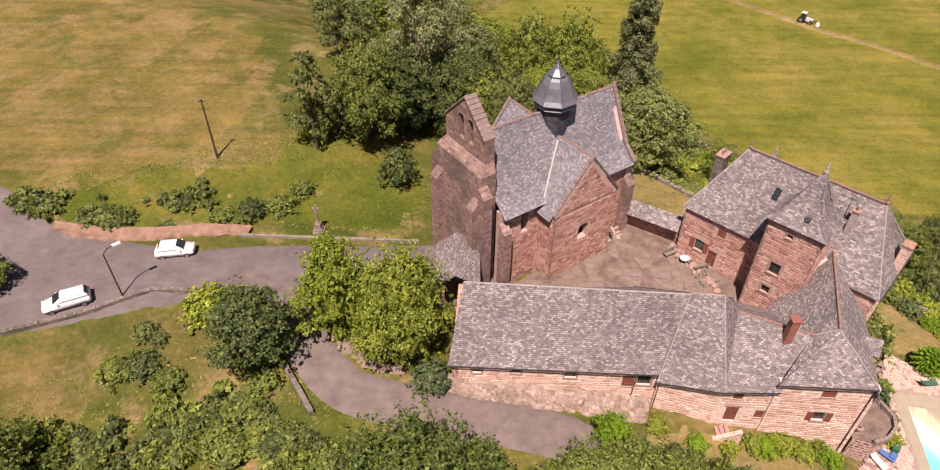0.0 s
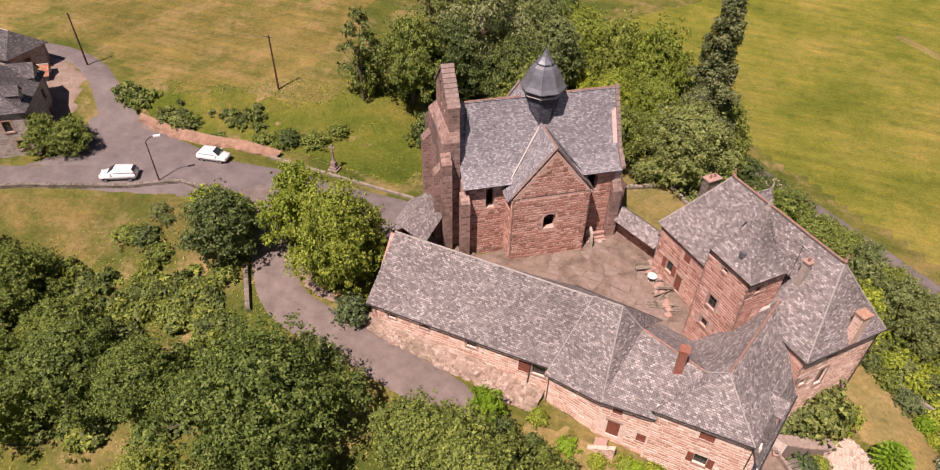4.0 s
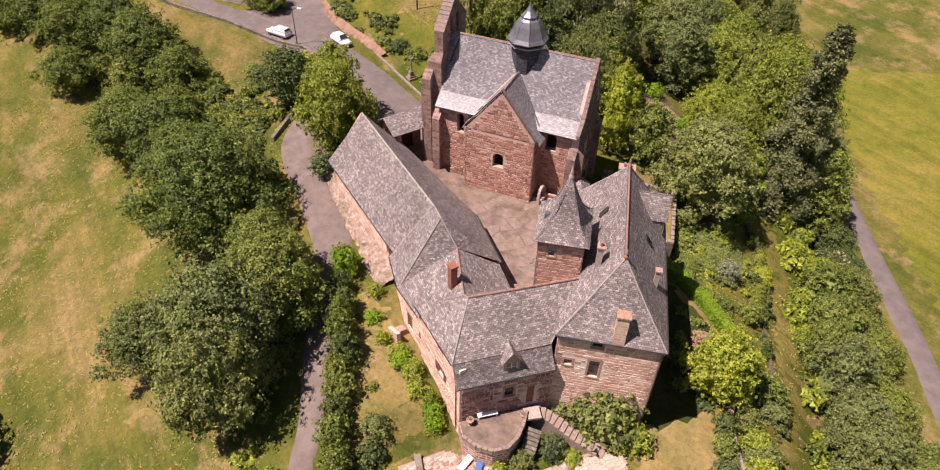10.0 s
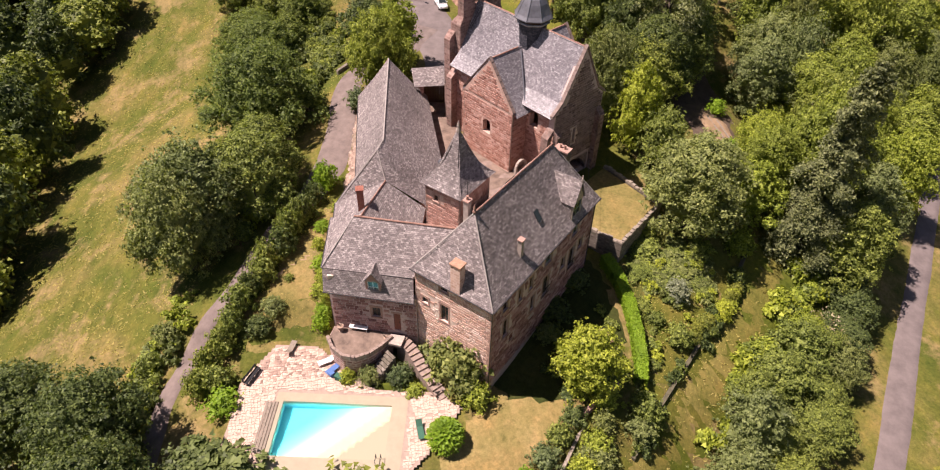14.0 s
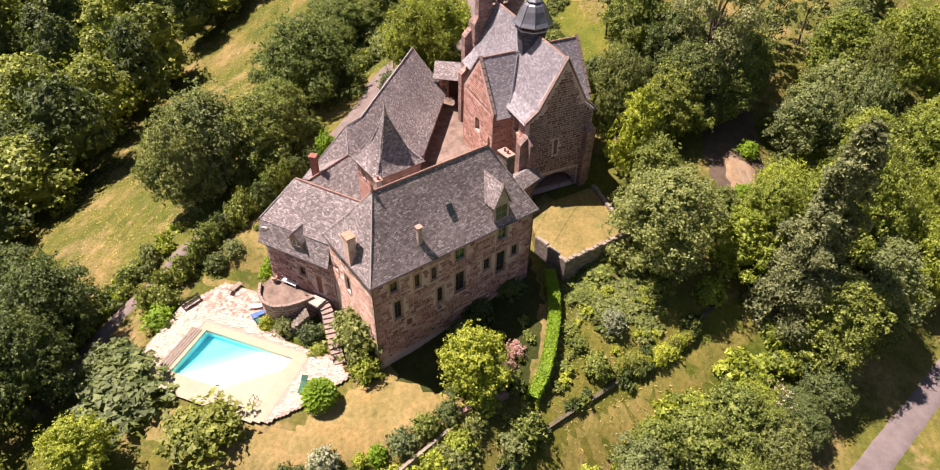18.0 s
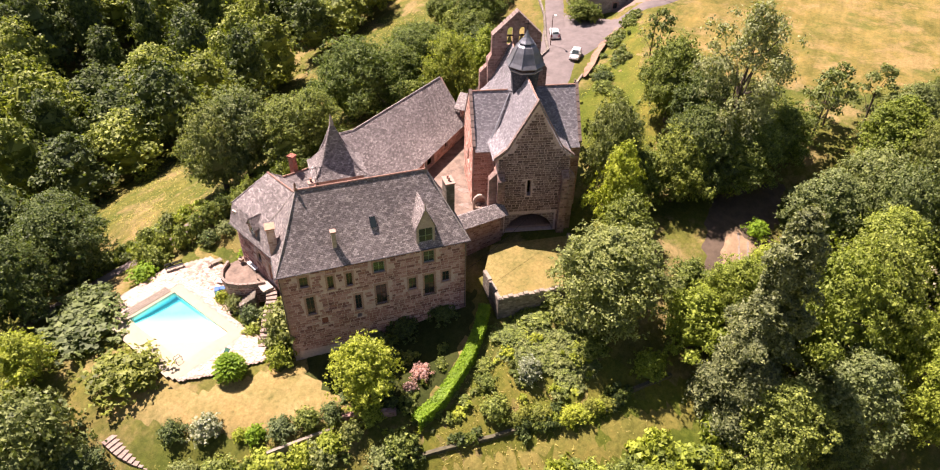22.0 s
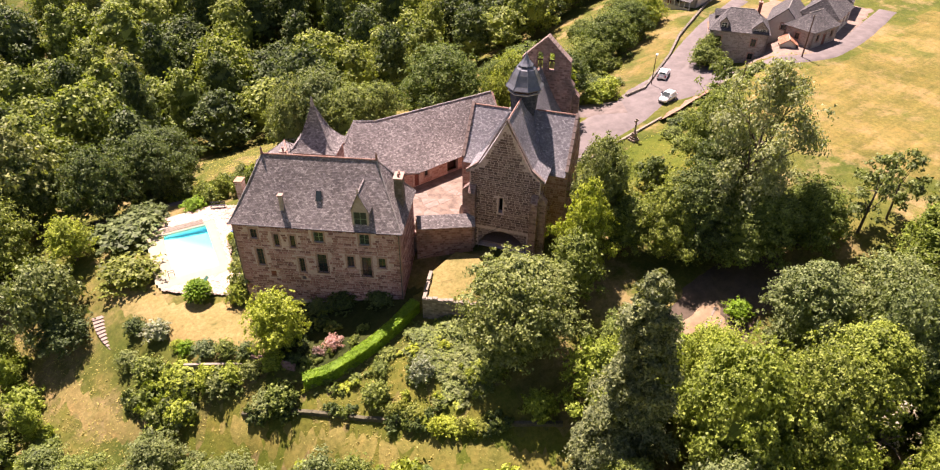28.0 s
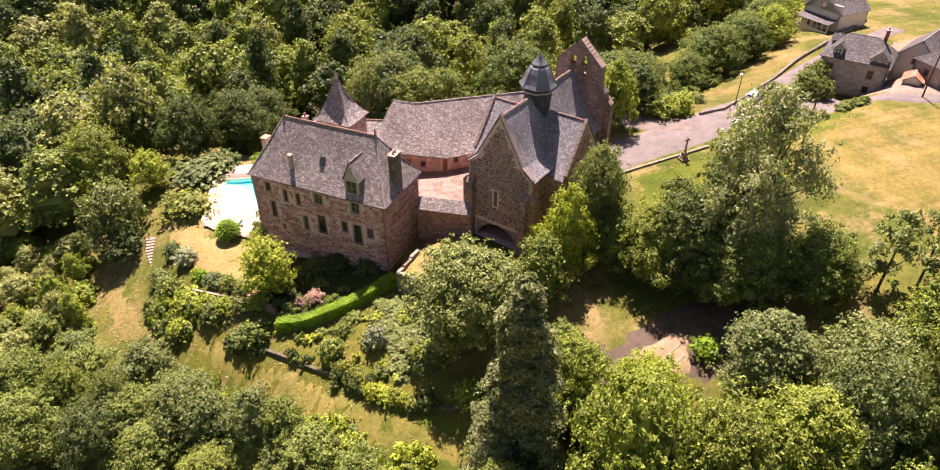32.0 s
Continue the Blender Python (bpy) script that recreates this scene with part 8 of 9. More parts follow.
thicket("lane_scrub", [(24, 19), (36, 15.5), (48, 13), (47, 9), (35, 11), (26, 15)], 90, (0.5, 1.3), (0.5, 1.4), (LEAF_MID, LEAF_OLIVE, LEAF_LIGHT), "tall weeds and scrub below the lower lane", 15)


# ---- grass ----
def tufts(name, ring, per_m2, blade, material, label, seed):
    """Standing grass: leaning blades in tufts over the land."""
    rng = np.random.default_rng(seed)
    r = np.array(ring, float)
    lo, hi = r.min(0), r.max(0)
    n = int((hi[0] - lo[0]) * (hi[1] - lo[1]) * per_m2)
    p = lo + (hi - lo) * rng.random((n, 2))
    hit = np.zeros(n, bool)
    for (xa, ya), (xb, yb) in zip(np.roll(r, 1, 0), r):
        cross = (ya > p[:, 1]) != (yb > p[:, 1])
        hit ^= cross & (p[:, 0] < xa + (p[:, 1] - ya) * (xb - xa) / (yb - ya + 1e-12))
    p = p[hit]
    n = len(p)
    k = 4
    p = np.repeat(p, k, 0) + rng.normal(size=(n * k, 2)) * blade * 0.5
    base = np.concatenate([p, land(p[:, 0], p[:, 1])[:, None] + 0.02], 1)
    a = rng.random(n * k) * 6.28
    w = np.stack([np.cos(a), np.sin(a), np.zeros(n * k)], 1)
    s = (blade * (0.5 + 0.9 * rng.random(n * k)))[:, None]
    tip = base + np.stack([rng.normal(size=n * k) * 0.9, rng.normal(size=n * k) * 0.9, np.full(n * k, 0.5)], 1) * s
    v = np.stack([base - w * s * 0.35, base + w * s * 0.35, tip], 1).reshape(-1, 3)
    return tagged(new(name, mesh_of(name, v, material)), label, "grass", kind="stuff")


BLADES = leafy("meadow_blades", (0.34, 0.32, 0.085), (0.48, 0.41, 0.12), (0.66, 0.52, 0.20), 0.8, 0.09)
GREEN_BLADES = leafy("green_blades", (0.24, 0.29, 0.045), (0.34, 0.37, 0.062), (0.50, 0.47, 0.10), 0.8, 0.12)
tufts("meadow_grass", [(-60, 20), (-28, 44), (-18, 40), (-6, 31), (4, 27), (22, 19.5), (40, 14), (45, 5), (40, -16), (-60, -16)], 2.6, 0.17, BLADES, "dry straw-coloured meadow grass in tufts", 21)
tufts("verge_grass", [(-45, 55), (-26, 57.5), (-8, 57), (-4, 66), (-8, 74), (-22, 72), (-36, 64), (-47, 60)], 5.0, 0.15, GREEN_BLADES, "green grass tufts on the bank above the road", 22)
tufts("slope_grass", [(28, 66), (44, 66), (55, 48), (66, 30), (76, 30), (76, 52), (58, 70), (30, 86)], 4.0, 0.15, BLADES, "half-dry grass tufts on the garden slope", 23)
tufts("lawn_grass", [(13.5, 33), (22, 28.9), (29.5, 25), (34.6, 23.6), (34.8, 28), (33, 32), (26.5, 33.2)], 6.0, 0.10, BLADES, "short dry grass below the house wall", 24)


# ---- village houses ----
HOUSE_STONE = masonry("grey_house_stone", [(0.28, 0.23, 0.2), (0.36, 0.3, 0.26), (0.44, 0.37, 0.32), (0.5, 0.44, 0.38)], (0.45, 0.39, 0.34), 0.5, 0.26, 0.03, (0.22, 0.18, 0.16), 0.6, 0.6)
RENDER = plain("pale_house_render", (0.62, 0.56, 0.48), 0.9, 0, 1.5, 0.12, 0.2)
ROOF_TILE = slates("orange_roof_tiles", [(0.34, 0.14, 0.08), (0.42, 0.19, 0.11), (0.5, 0.24, 0.15), (0.56, 0.3, 0.2)], (0.3, 0.2, 0.15), 0.7, 0.3, 0.25)


def house(x, y, turn, w, d, base, eave, top, material, slate, label, hip=1.0, holes=((), (), (), ())):
    ob = thing("house", turned(x, y, turn), label, "house")
    c = ((-w / 2, -d / 2), (w / 2, -d / 2), (w / 2, d / 2), (-w / 2, d / 2))
    for i, n in enumerate(("front_wall", "side_wall", "back_wall", "side_wall")):
        gab = None
        span = d if i % 2 else w
        if hip == 0 and i % 2:
            gab = [(0, eave), (span, eave), (span / 2, top - 0.1)]
        facade(ob, n, material, c[i], c[(i + 1) % 4], base - 1.5, eave, 0.4, [(o[0], o[1], o[2], base + o[3], base + o[4]) for o in holes[i]], gab)
    o, k = 0.35, (d / 2) * hip
    e = [(-w / 2 - o, -d / 2 - o, eave - 0.1), (w / 2 + o, -d / 2 - o, eave - 0.1), (w / 2 + o, d / 2 + o, eave - 0.1), (-w / 2 - o, d / 2 + o, eave - 0.1)]
    r0, r1 = (-w / 2 - (o if hip == 0 else -k), 0, top), (w / 2 + (o if hip == 0 else -k), 0, top)
    roofs(ob, "roof_slope", slate, [[e[0], e[1], r1, r0], [e[2], e[3], r0, r1]], 0.14, 0.2)
    if hip:
        roofs(ob, "roof_slope", slate, [[e[1], e[2], r1], [e[3], e[0], r0]], 0.14, 0.2)
    ridge(ob, r0, r1, STONE_HIP, 0.09)
    return ob


HOUSE_SLATE = slates("weathered_house_slate", [(0.080, 0.075, 0.076), (0.110, 0.104, 0.103), (0.150, 0.140, 0.136), (0.220, 0.205, 0.195)], (0.30, 0.275, 0.24), 0.66)
h1 = house(-57.6, 46.0, 126, 10.2, 8.4, -2.0, 4.0, 7.0, HOUSE_STONE, HOUSE_SLATE, "two-storey grey stone village house with slate roof", 0.7,
           ([("w", 1.2, 2.1, 3.4, 4.8), ("w", 7.4, 8.3, 3.4, 4.8), ("w", 7.4, 8.3, 0.9, 2.1)], [("w", 3.4, 4.4, 3.4, 4.8)], [("w", 2, 3, 3.4, 4.8)], [("w", 1.0, 1.9, 3.4, 4.8), ("w", 5.6, 6.5, 3.4, 4.8), ("d", 1.4, 2.4, 0.1, 2.2), ("w", 6.2, 7.4, 0.9, 2.1)]))
chimney(h1, 3.0, 1.2, 4.9, 8.0, 0.55, 0.8, BRICK_RED, 1, "red brick chimney")
dormer(h1, pose(-4.6, 0.3, 4.3, 0, 0, -90), 1.5, 1.3, 2.2, 0.8, WHITE_PAINT, HOUSE_STONE, HOUSE_SLATE, "slate-hung dormer window", False)
dormer(h1, pose(-2.9, -3.85, 4.1), 1.4, 1.3, 2.2, 0.8, WHITE_PAINT, HOUSE_STONE, HOUSE_SLATE, "slate-hung dormer window", False)
dormer(h1, pose(3.4, -4.1, 3.9), 2.6, 0.9, 3.0, 1.3, WHITE_PAINT, HOUSE_STONE, HOUSE_SLATE, "broad slate-roofed wall dormer", False)
house(-61.2, 54.4, 36, 3.2, 2.6, -0.4, 2.4, 3.3, RENDER, ROOF_TILE, "small tiled lean-to between the houses", 0.0, ((), [("d", 0.8, 1.7, 0.05, 2.0)], (), ()))
house(-62.6, 39.4, 38, 5.0, 4.6, -2.2, 0.7, 1.9, RENDER, ROOF_TILE, "low garage with orange tiled roof", 0.0, ([("d", 1.0, 3.4, 0.05, 2.2)], (), (), ()))
house(-70.0, 48.6, 204, 10.4, 6.4, -1.2, 3.6, 6.8, RENDER, HOUSE_SLATE, "pale rendered house with a steep gabled slate roof", 0.0, ((), (), [("w", 2, 3, 2.6, 3.8), ("w", 5, 6, 2.6, 3.8), ("w", 7.5, 8.5, 2.6, 3.8)], [("w", 2.7, 3.6, 3.9, 5.0)]))
bm = bmesh.new()
slab(bm, [(-70.0, 42.0, 0.2), (-65.4, 44.4, 0.2), (-66.6, 46.6, 1.1), (-71.2, 44.4, 1.1)], 0.06)
awning = thing("awning", pose(-68.3, 44.3, ground_at(-68.3, 44.3)), "cream canvas awning beside the pale house", "awning")
bm.transform(Matrix.Translation((68.3, -44.3, -ground_at(-68.3, 44.3))))
part("canvas", bm, plain("cream_canvas", (0.75, 0.66, 0.52), 0.9, 0, 2.0, 0.08, 0.1), awning)
for ax, ay, az in ((-70.0, 42.0, 0.2), (-65.4, 44.4, 0.2), (-66.6, 46.6, 1.1), (-71.2, 44.4, 1.1)):
    k = 0.94
    px, py = (ax + 68.3) * k, (ay - 44.3) * k
    bm = bmesh.new()
    bar(bm, (px, py, -0.4), (px, py, az - 0.1 - ground_at(-68.3, 44.3)), 0.04)
    part("awning_pole", bm, IRON, awning)
house(-66.6, 55.4, 178, 8.0, 5.8, 1.2, 4.8, 7.2, HOUSE_STONE, HOUSE_SLATE, "stone village house with hipped slate roof", 0.6, ([("w", 1.2, 2.0, 1.6, 2.8), ("d", 3.4, 4.4, 0.45, 2.5), ("w", 5.8, 6.6, 1.6, 2.8)], [("w", 2.2, 3.1, 1.5, 2.6)], (), [("w", 2.2, 3.1, 1.5, 2.6)]))
house(-76.6, 52.6, 194, 10.0, 7.0, 1.2, 5.0, 8.0, RENDER, HOUSE_SLATE, "pale rendered house with slate roof", 0.3, ([("w", 1.4, 2.3, 1.6, 2.9), ("w", 4.5, 5.4, 1.6, 2.9), ("w", 7.6, 8.5, 1.6, 2.9)], [("w", 3, 4, 1.6, 2.8)], (), [("w", 3, 4, 1.6, 2.8)]))
house(-88.5, 48.0, 200, 10.0, 7.5, 1.0, 5.0, 8.2, RENDER, HOUSE_SLATE, "pale village house with slate roof", 0.2, ([("w", 2, 3, 1.6, 2.9), ("w", 6, 7, 1.6, 2.9)], (), (), ()))
villa = house(-80.4, 18.4, 8, 9.0, 8.6, -2.6, 1.4, 4.8, RENDER, HOUSE_SLATE, "white gabled house with glazed veranda", 0.0, ((), [("w", 3.8, 4.8, 4.6, 5.7), ("d", 1.2, 2.2, 0.1, 2.1), ("w", 3.4, 4.6, 0.9, 2.1)], (), ()))
roofs(villa, "veranda_roof", HOUSE_SLATE, [[(7.0, -4.0, -0.4), (7.0, 4.0, -0.4), (4.5, 4.0, 0.3), (4.5, -4.0, 0.3)]], 0.1, 0.1)
for k in range(7):
    bm = bmesh.new()
    box(bm, 6.75, 6.87, -3.9 + 1.28 * k, -3.78 + 1.28 * k, -3.0, -0.35)
    part("veranda_post", bm, WHITE_PAINT, villa)
bm = bmesh.new()
box(bm, 6.7, 6.9, -3.95, 3.95, -3.4, -1.9)
part("veranda_wall", bm, RENDER, villa)

# ---- posts and lamps ----
def pole(x, y, height, label, lean=(0, 0)):
    ob = thing("utility_pole", pose(x, y, ground_at(x, y)), label, "pole", "utility poles")
    bm = bmesh.new()
    bar(bm, (0, 0, -0.5), (lean[0], lean[1], height), 0.14, 8, 0.09)
    part("post", bm, DARK_WOOD, ob)
    bm = bmesh.new()
    beam(bm, (lean[0] - 0.35, lean[1], height - 0.25), (lean[0] + 0.35, lean[1], height - 0.25), 0.07, 0.07)
    part("crossarm", bm, IRON, ob)
    for k in (-0.3, 0.3):
        bm = bmesh.new()
        lathe(bm, [(0.03, height - 0.2), (0.06, height - 0.15), (0.05, height - 0.05)], 6, lean[0] + k, lean[1])
        part("insulator", bm, PALE_STONE, ob)
    return Vector((x + lean[0], y + lean[1], ground_at(x, y) + height - 0.1))


tops = [pole(-57.5, 59.5, 7.6, "dark wooden utility pole at the field edge"), pole(-29.8, 64.8, 7.6, "dark wooden utility pole on the grass bank"), pole(2.6, 73.4, 7.0, "dark wooden utility pole among the trees")]


def cable(a, b, sag, label, r=0.012):
    bm = bmesh.new()
    n = 14
    pts = [Vector(a).lerp(Vector(b), i / n) - Vector((0, 0, sag * 4 * (i / n) * (1 - i / n))) for i in range(n + 1)]
    side = Vector((b[1] - a[1], a[0] - b[0], 0)).normalized() * r
    rings = [[bm.verts.new(p + d) for d in (side, Vector((0, 0, r)), -side, Vector((0, 0, -r)))] for p in pts]
    for u, v in zip(rings, rings[1:]):
        for i in range(4):
            bm.faces.new((u[i], u[(i + 1) % 4], v[(i + 1) % 4], v[i]))
    tagged(link_mesh("cable", bm, IRON), label, "cable")


cable(tops[0], tops[1], 0.7, "thin dark overhead cable between poles")
cable(tops[1], tops[2], 0.9, "thin dark overhead cable between poles")
cable((28.9, 61.8, -2.2), (15.8, 64.8, -0.6), 0.5, "slack dark cable from manor to church", 0.02)

sl = thing("street_lamp", pose(-34.3, 45.6, ground_at(-34.3, 45.6)), "tall dark street lamp with a pale curved head", "street lamp")
bm = bmesh.new()
bar(bm, (0, 0, -0.3), (0, 0, 5.6), 0.09, 8, 0.06)
bar(bm, (0, 0, 5.6), (0.4, 0.35, 6.05), 0.055)
bar(bm, (0.4, 0.35, 6.05), (0.9, 0.75, 6.15), 0.05)
part("post", bm, DARK_WOOD, sl)
bm = bmesh.new()
box(bm, 0, 0.75, -0.16, 0.16, 6.06, 6.22)
bm.transform(Matrix.Translation((0.75, 0.62, 0)) @ Matrix.Rotation(0.7, 4, "Z"))
part("head", bm, WHITE_PAINT, sl, "pale lamp head")

wc = thing("wayside_cross", pose(-17.0, 56.7, ground_at(-17.0, 56.7)), "carved stone wayside cross on a stepped base", "cross")
for k, (r, z0, z1) in enumerate(((0.62, -0.4, 0.3), (0.46, 0.3, 0.6), (0.32, 0.6, 1.3))):
    bm = bmesh.new()
    box(bm, -r, r, -r, r, z0, z1 - 0.004)
    part("step" if k < 2 else "pedestal", bm, STEP_STONE, wc)
bm = bmesh.new()
lathe(bm, [(0.26, 1.3), (0.2, 1.5), (0.15, 1.7), (0.13, 2.7), (0.2, 2.8)], 8)
part("shaft", bm, STEP_STONE, wc)
bm = bmesh.new()
box(bm, -0.1, 0.1, -0.09, 0.09, 2.8, 3.7)
box(bm, -0.4, 0.4, -0.085, 0.085, 3.2, 3.42)
part("cross", bm, STEP_STONE, wc)

# ---- cars ----
CAR_WHITE, _cn, _cb = shader("white_car_paint", 0.25, 0.5)
_cb.inputs["Base Color"].default_value = (0.82, 0.82, 0.80, 1)
_cb.inputs["Coat Weight"].default_value = 0.6
RUBBER = plain("tyre_rubber", (0.02, 0.02, 0.02), 0.85, 0, 10, 0.2)
ALLOY = plain("wheel_rim", (0.45, 0.45, 0.46), 0.35, 0.8, 5, 0.1, 0.0)
LAMP_RED = plain("red_lamp_glass", (0.45, 0.02, 0.02), 0.2, 0, 5, 0.1, 0.0)
LAMP_CLEAR = plain("clear_lamp_glass", (0.6, 0.62, 0.64), 0.1, 0, 5, 0.1, 0.0)


def car(x, y, turn, length, estate, label):
    """Nose along +x."""
    z = ground_at(x, y) + 0.16
    ob = thing("car", pose(x, y, z, 0, 0, turn), label, "car", "parked cars")
    L, W = length / 2, 0.82

    def loft(rows, name, material, parent, text=""):
        bm = bmesh.new()
        rings = []
        for px, z0, z1, w0, w1 in rows:
            rings.append([bm.verts.new(p) for p in ((px, -w0, z0), (px, -w0 * 1.02, (z0 + z1) * 0.5), (px, -w1, z1), (px, w1, z1), (px, w0 * 1.02, (z0 + z1) * 0.5), (px, w0, z0))])
        for a, b in zip(rings, rings[1:]):
            for i in range(6):
                bm.faces.new((a[i], a[(i + 1) % 6], b[(i + 1) % 6], b[i]))
        bm.faces.new(rings[0])
        bm.faces.new(rings[-1][::-1])
        bmesh.ops.recalc_face_normals(bm, faces=bm.faces)
        bmesh.ops.bevel(bm, geom=bm.edges[:], offset=0.035, segments=2, affect="EDGES")
        for f in bm.faces:
            f.smooth = True
        return part(name, bm, material, parent, text)

    back = -L + 0.12 if estate else -L + 0.35
    body = loft([(-L, 0.28, 0.82, W * 0.92, W * 0.86), (-L + 0.15, 0.2, 0.92, W, W * 0.93), (0.5, 0.2, 0.93, W, W * 0.93), (L - 0.85, 0.2, 0.86, W, W * 0.88), (L - 0.2, 0.22, 0.72, W * 0.93, W * 0.8), (L, 0.3, 0.6, W * 0.8, W * 0.68)], "body", CAR_WHITE, ob)
    cabin = loft([(back, 0.9, 1.12, W * 0.92, W * 0.86), (back + 0.3, 0.9, 1.42, W * 0.92, W * 0.74), (0.25, 0.9, 1.44, W * 0.92, W * 0.74), (1.05, 0.88, 0.96, W * 0.9, W * 0.84)], "cabin", CAR_WHITE, ob)
    for sy in (-1, 1):
        for x0, x1 in ((back + 0.38, -0.35), (-0.28, 0.42)):
            bm = bmesh.new()
            hull(bm, [(x0, sy * W * 0.91, 0.98), (x1 + 0.15, sy * W * 0.91, 0.98), (x1 + 0.15, sy * W * 0.85, 0.98), (x0, sy * W * 0.85, 0.98)], [(x0 + 0.06, sy * W * 0.82, 1.34), (x1 - 0.08, sy * W * 0.82, 1.34), (x1 - 0.08, sy * W * 0.72, 1.34), (x0 + 0.06, sy * W * 0.72, 1.34)])
            bmesh.ops.recalc_face_normals(bm, faces=bm.faces)
            part("side_window", bm, GLASS, cabin)
        for px in (-L + 0.72, L - 0.75):
            bm = bmesh.new()
            bar(bm, (px, sy * (W - 0.2), 0.14), (px, sy * (W + 0.03), 0.14), 0.3, 16)
            wheel = part("wheel", bm, RUBBER, ob)
            bm = bmesh.new()
            bar(bm, (px, sy * (W + 0.03), 0.14), (px, sy * (W + 0.045), 0.14), 0.2, 12)
            part("rim", bm, ALLOY, wheel)
        bm = bmesh.new()
        box(bm, L - 0.2, L - 0.03, sy * 0.55 - 0.14, sy * 0.55 + 0.14, 0.56, 0.7)
        part("headlight", bm, LAMP_CLEAR, ob)
        bm = bmesh.new()
        box(bm, -L - 0.01, -L + 0.12, sy * 0.64 - 0.09, sy * 0.64 + 0.09, 0.6, 0.88)
        part("tail_light", bm, LAMP_RED, ob)
        bm = bmesh.new()
        box(bm, 0.62, 0.76, sy * (W + 0.08) - 0.07, sy * (W + 0.08) + 0.07, 0.94, 1.06)
        part("mirror", bm, CAR_WHITE, ob)
    bm = bmesh.new()
    slab(bm, [(0.33, -W * 0.66, 1.43), (1.02, -W * 0.78, 0.99), (1.02, W * 0.78, 0.99), (0.33, W * 0.66, 1.43)], 0.02)
    bm.transform(Matrix.Translation((0.035, 0, 0.03)))
    part("windscreen", bm, GLASS, cabin)
    bm = bmesh.new()
    slab(bm, [(back + 0.03, -W * 0.76, 1.08), (back + 0.27, -W * 0.68, 1.38), (back + 0.27, W * 0.68, 1.38), (back + 0.03, W * 0.76, 1.08)], 0.02)
    bm.transform(Matrix.Translation((-0.05, 0, 0.02)))
    part("rear_window", bm, GLASS, cabin)


car(-31.0, 51.7, 10, 3.9, False, "white compact hatchback parked beside the earth bank")
car(-39.1, 44.4, 207, 4.3, True, "white estate car parked along the road wall")

# ---- garden and courtyard furniture ----
def bench(x, y, z, turn, w, material, label, name="garden_bench"):
    ob = thing(name, pose(x, y, z, 0, 0, turn), label, "bench")
    for k in range(3):
        bm = bmesh.new()
        box(bm, -w / 2, w / 2, -0.25 + 0.16 * k, -0.11 + 0.16 * k, 0.42, 0.46)
        part("seat_slat", bm, material, ob)
    for k in range(2):
        bm = bmesh.new()
        box(bm, -w / 2, w / 2, 0.26, 0.30, 0.58 + 0.18 * k, 0.70 + 0.18 * k)
        part("back_slat", bm, material, ob)
    for sx in (-1, 1):
        for y0, h in ((-0.2, 0.42), (0.24, 0.9)):
            bm = bmesh.new()
            box(bm, sx * (w / 2 - 0.1) - 0.03, sx * (w / 2 - 0.1) + 0.03, y0 - 0.03, y0 + 0.03, 0, h)
            part("leg", bm, material, ob)


def table(x, y, z, r, material, label):
    ob = thing("garden_table", pose(x, y, z), label, "table")
    bm = bmesh.new()
    lathe(bm, [(r, 0.7), (r, 0.74)], 18)
    part("tabletop", bm, material, ob)
    for k in range(4):
        a = math.pi / 4 + math.pi / 2 * k
        bm = bmesh.new()
        bar(bm, (0.7 * r * math.cos(a), 0.7 * r * math.sin(a), 0), (0.5 * r * math.cos(a), 0.5 * r * math.sin(a), 0.7), 0.025)
        part("leg", bm, material, ob)


bench(35.4, 36.3, -7.57, 72, 1.9, WHITE_PAINT, "white slatted garden bench against the house wall")
bench(38.3, 25.6, -9.95, 150, 2.2, IRON, "dark metal garden bench beside the pool")
table(23.2, 53.2, -4.12, 0.5, WHITE_PAINT, "round white garden table in the courtyard")
bench(22.0, 54.4, -4.12, 30, 1.6, GREY_WOOD, "grey wooden bench in the courtyard")
bench(24.8, 52.2, -4.12, 200, 1.6, GREY_WOOD, "grey wooden bench in the courtyard")


def lounger(x, y, z, turn, material, label):
    ob = thing("sun_lounger", pose(x, y, z, 0, 0, turn), label, "lounger")
    bm = bmesh.new()
    box(bm, -0.3, 0.3, -0.95, 0.35, 0.28, 0.34)
    part("seat", bm, material, ob)
    bm = bmesh.new()
    slab(bm, [(-0.3, 0.36, 0.34), (0.3, 0.36, 0.34), (0.3, 0.9, 0.75), (-0.3, 0.9, 0.75)], 0.05)
    part("backrest", bm, material, ob)
    for sx in (-0.26, 0.26):
        for sy in (-0.85, 0.3):
            bm = bmesh.new()
            bar(bm, (sx, sy, 0), (sx, sy, 0.28), 0.02)
            part("leg", bm, WHITE_PAINT, ob)


BLUE_CLOTH = plain("blue_cloth", (0.08, 0.16, 0.36), 0.9, 0, 5, 0.2, 0.1)
GREEN_CLOTH = plain("dark_green_cloth", (0.04, 0.12, 0.08), 0.9, 0, 5, 0.2, 0.1)
lounger(38.3, 33.6, -9.95, 40, BLUE_CLOTH, "blue and white sun lounger below the terrace")
lounger(37.3, 32.9, -9.95, 20, WHITE_PAINT, "white sun lounger below the terrace")
lounger(46.4, 41.6, -9.95, 95, GREEN_CLOTH, "dark green sun lounger beside the palm")
lounger(35.2, 29.2, -9.95, 250, GREY_WOOD, "grey sun lounger on the pool terrace")


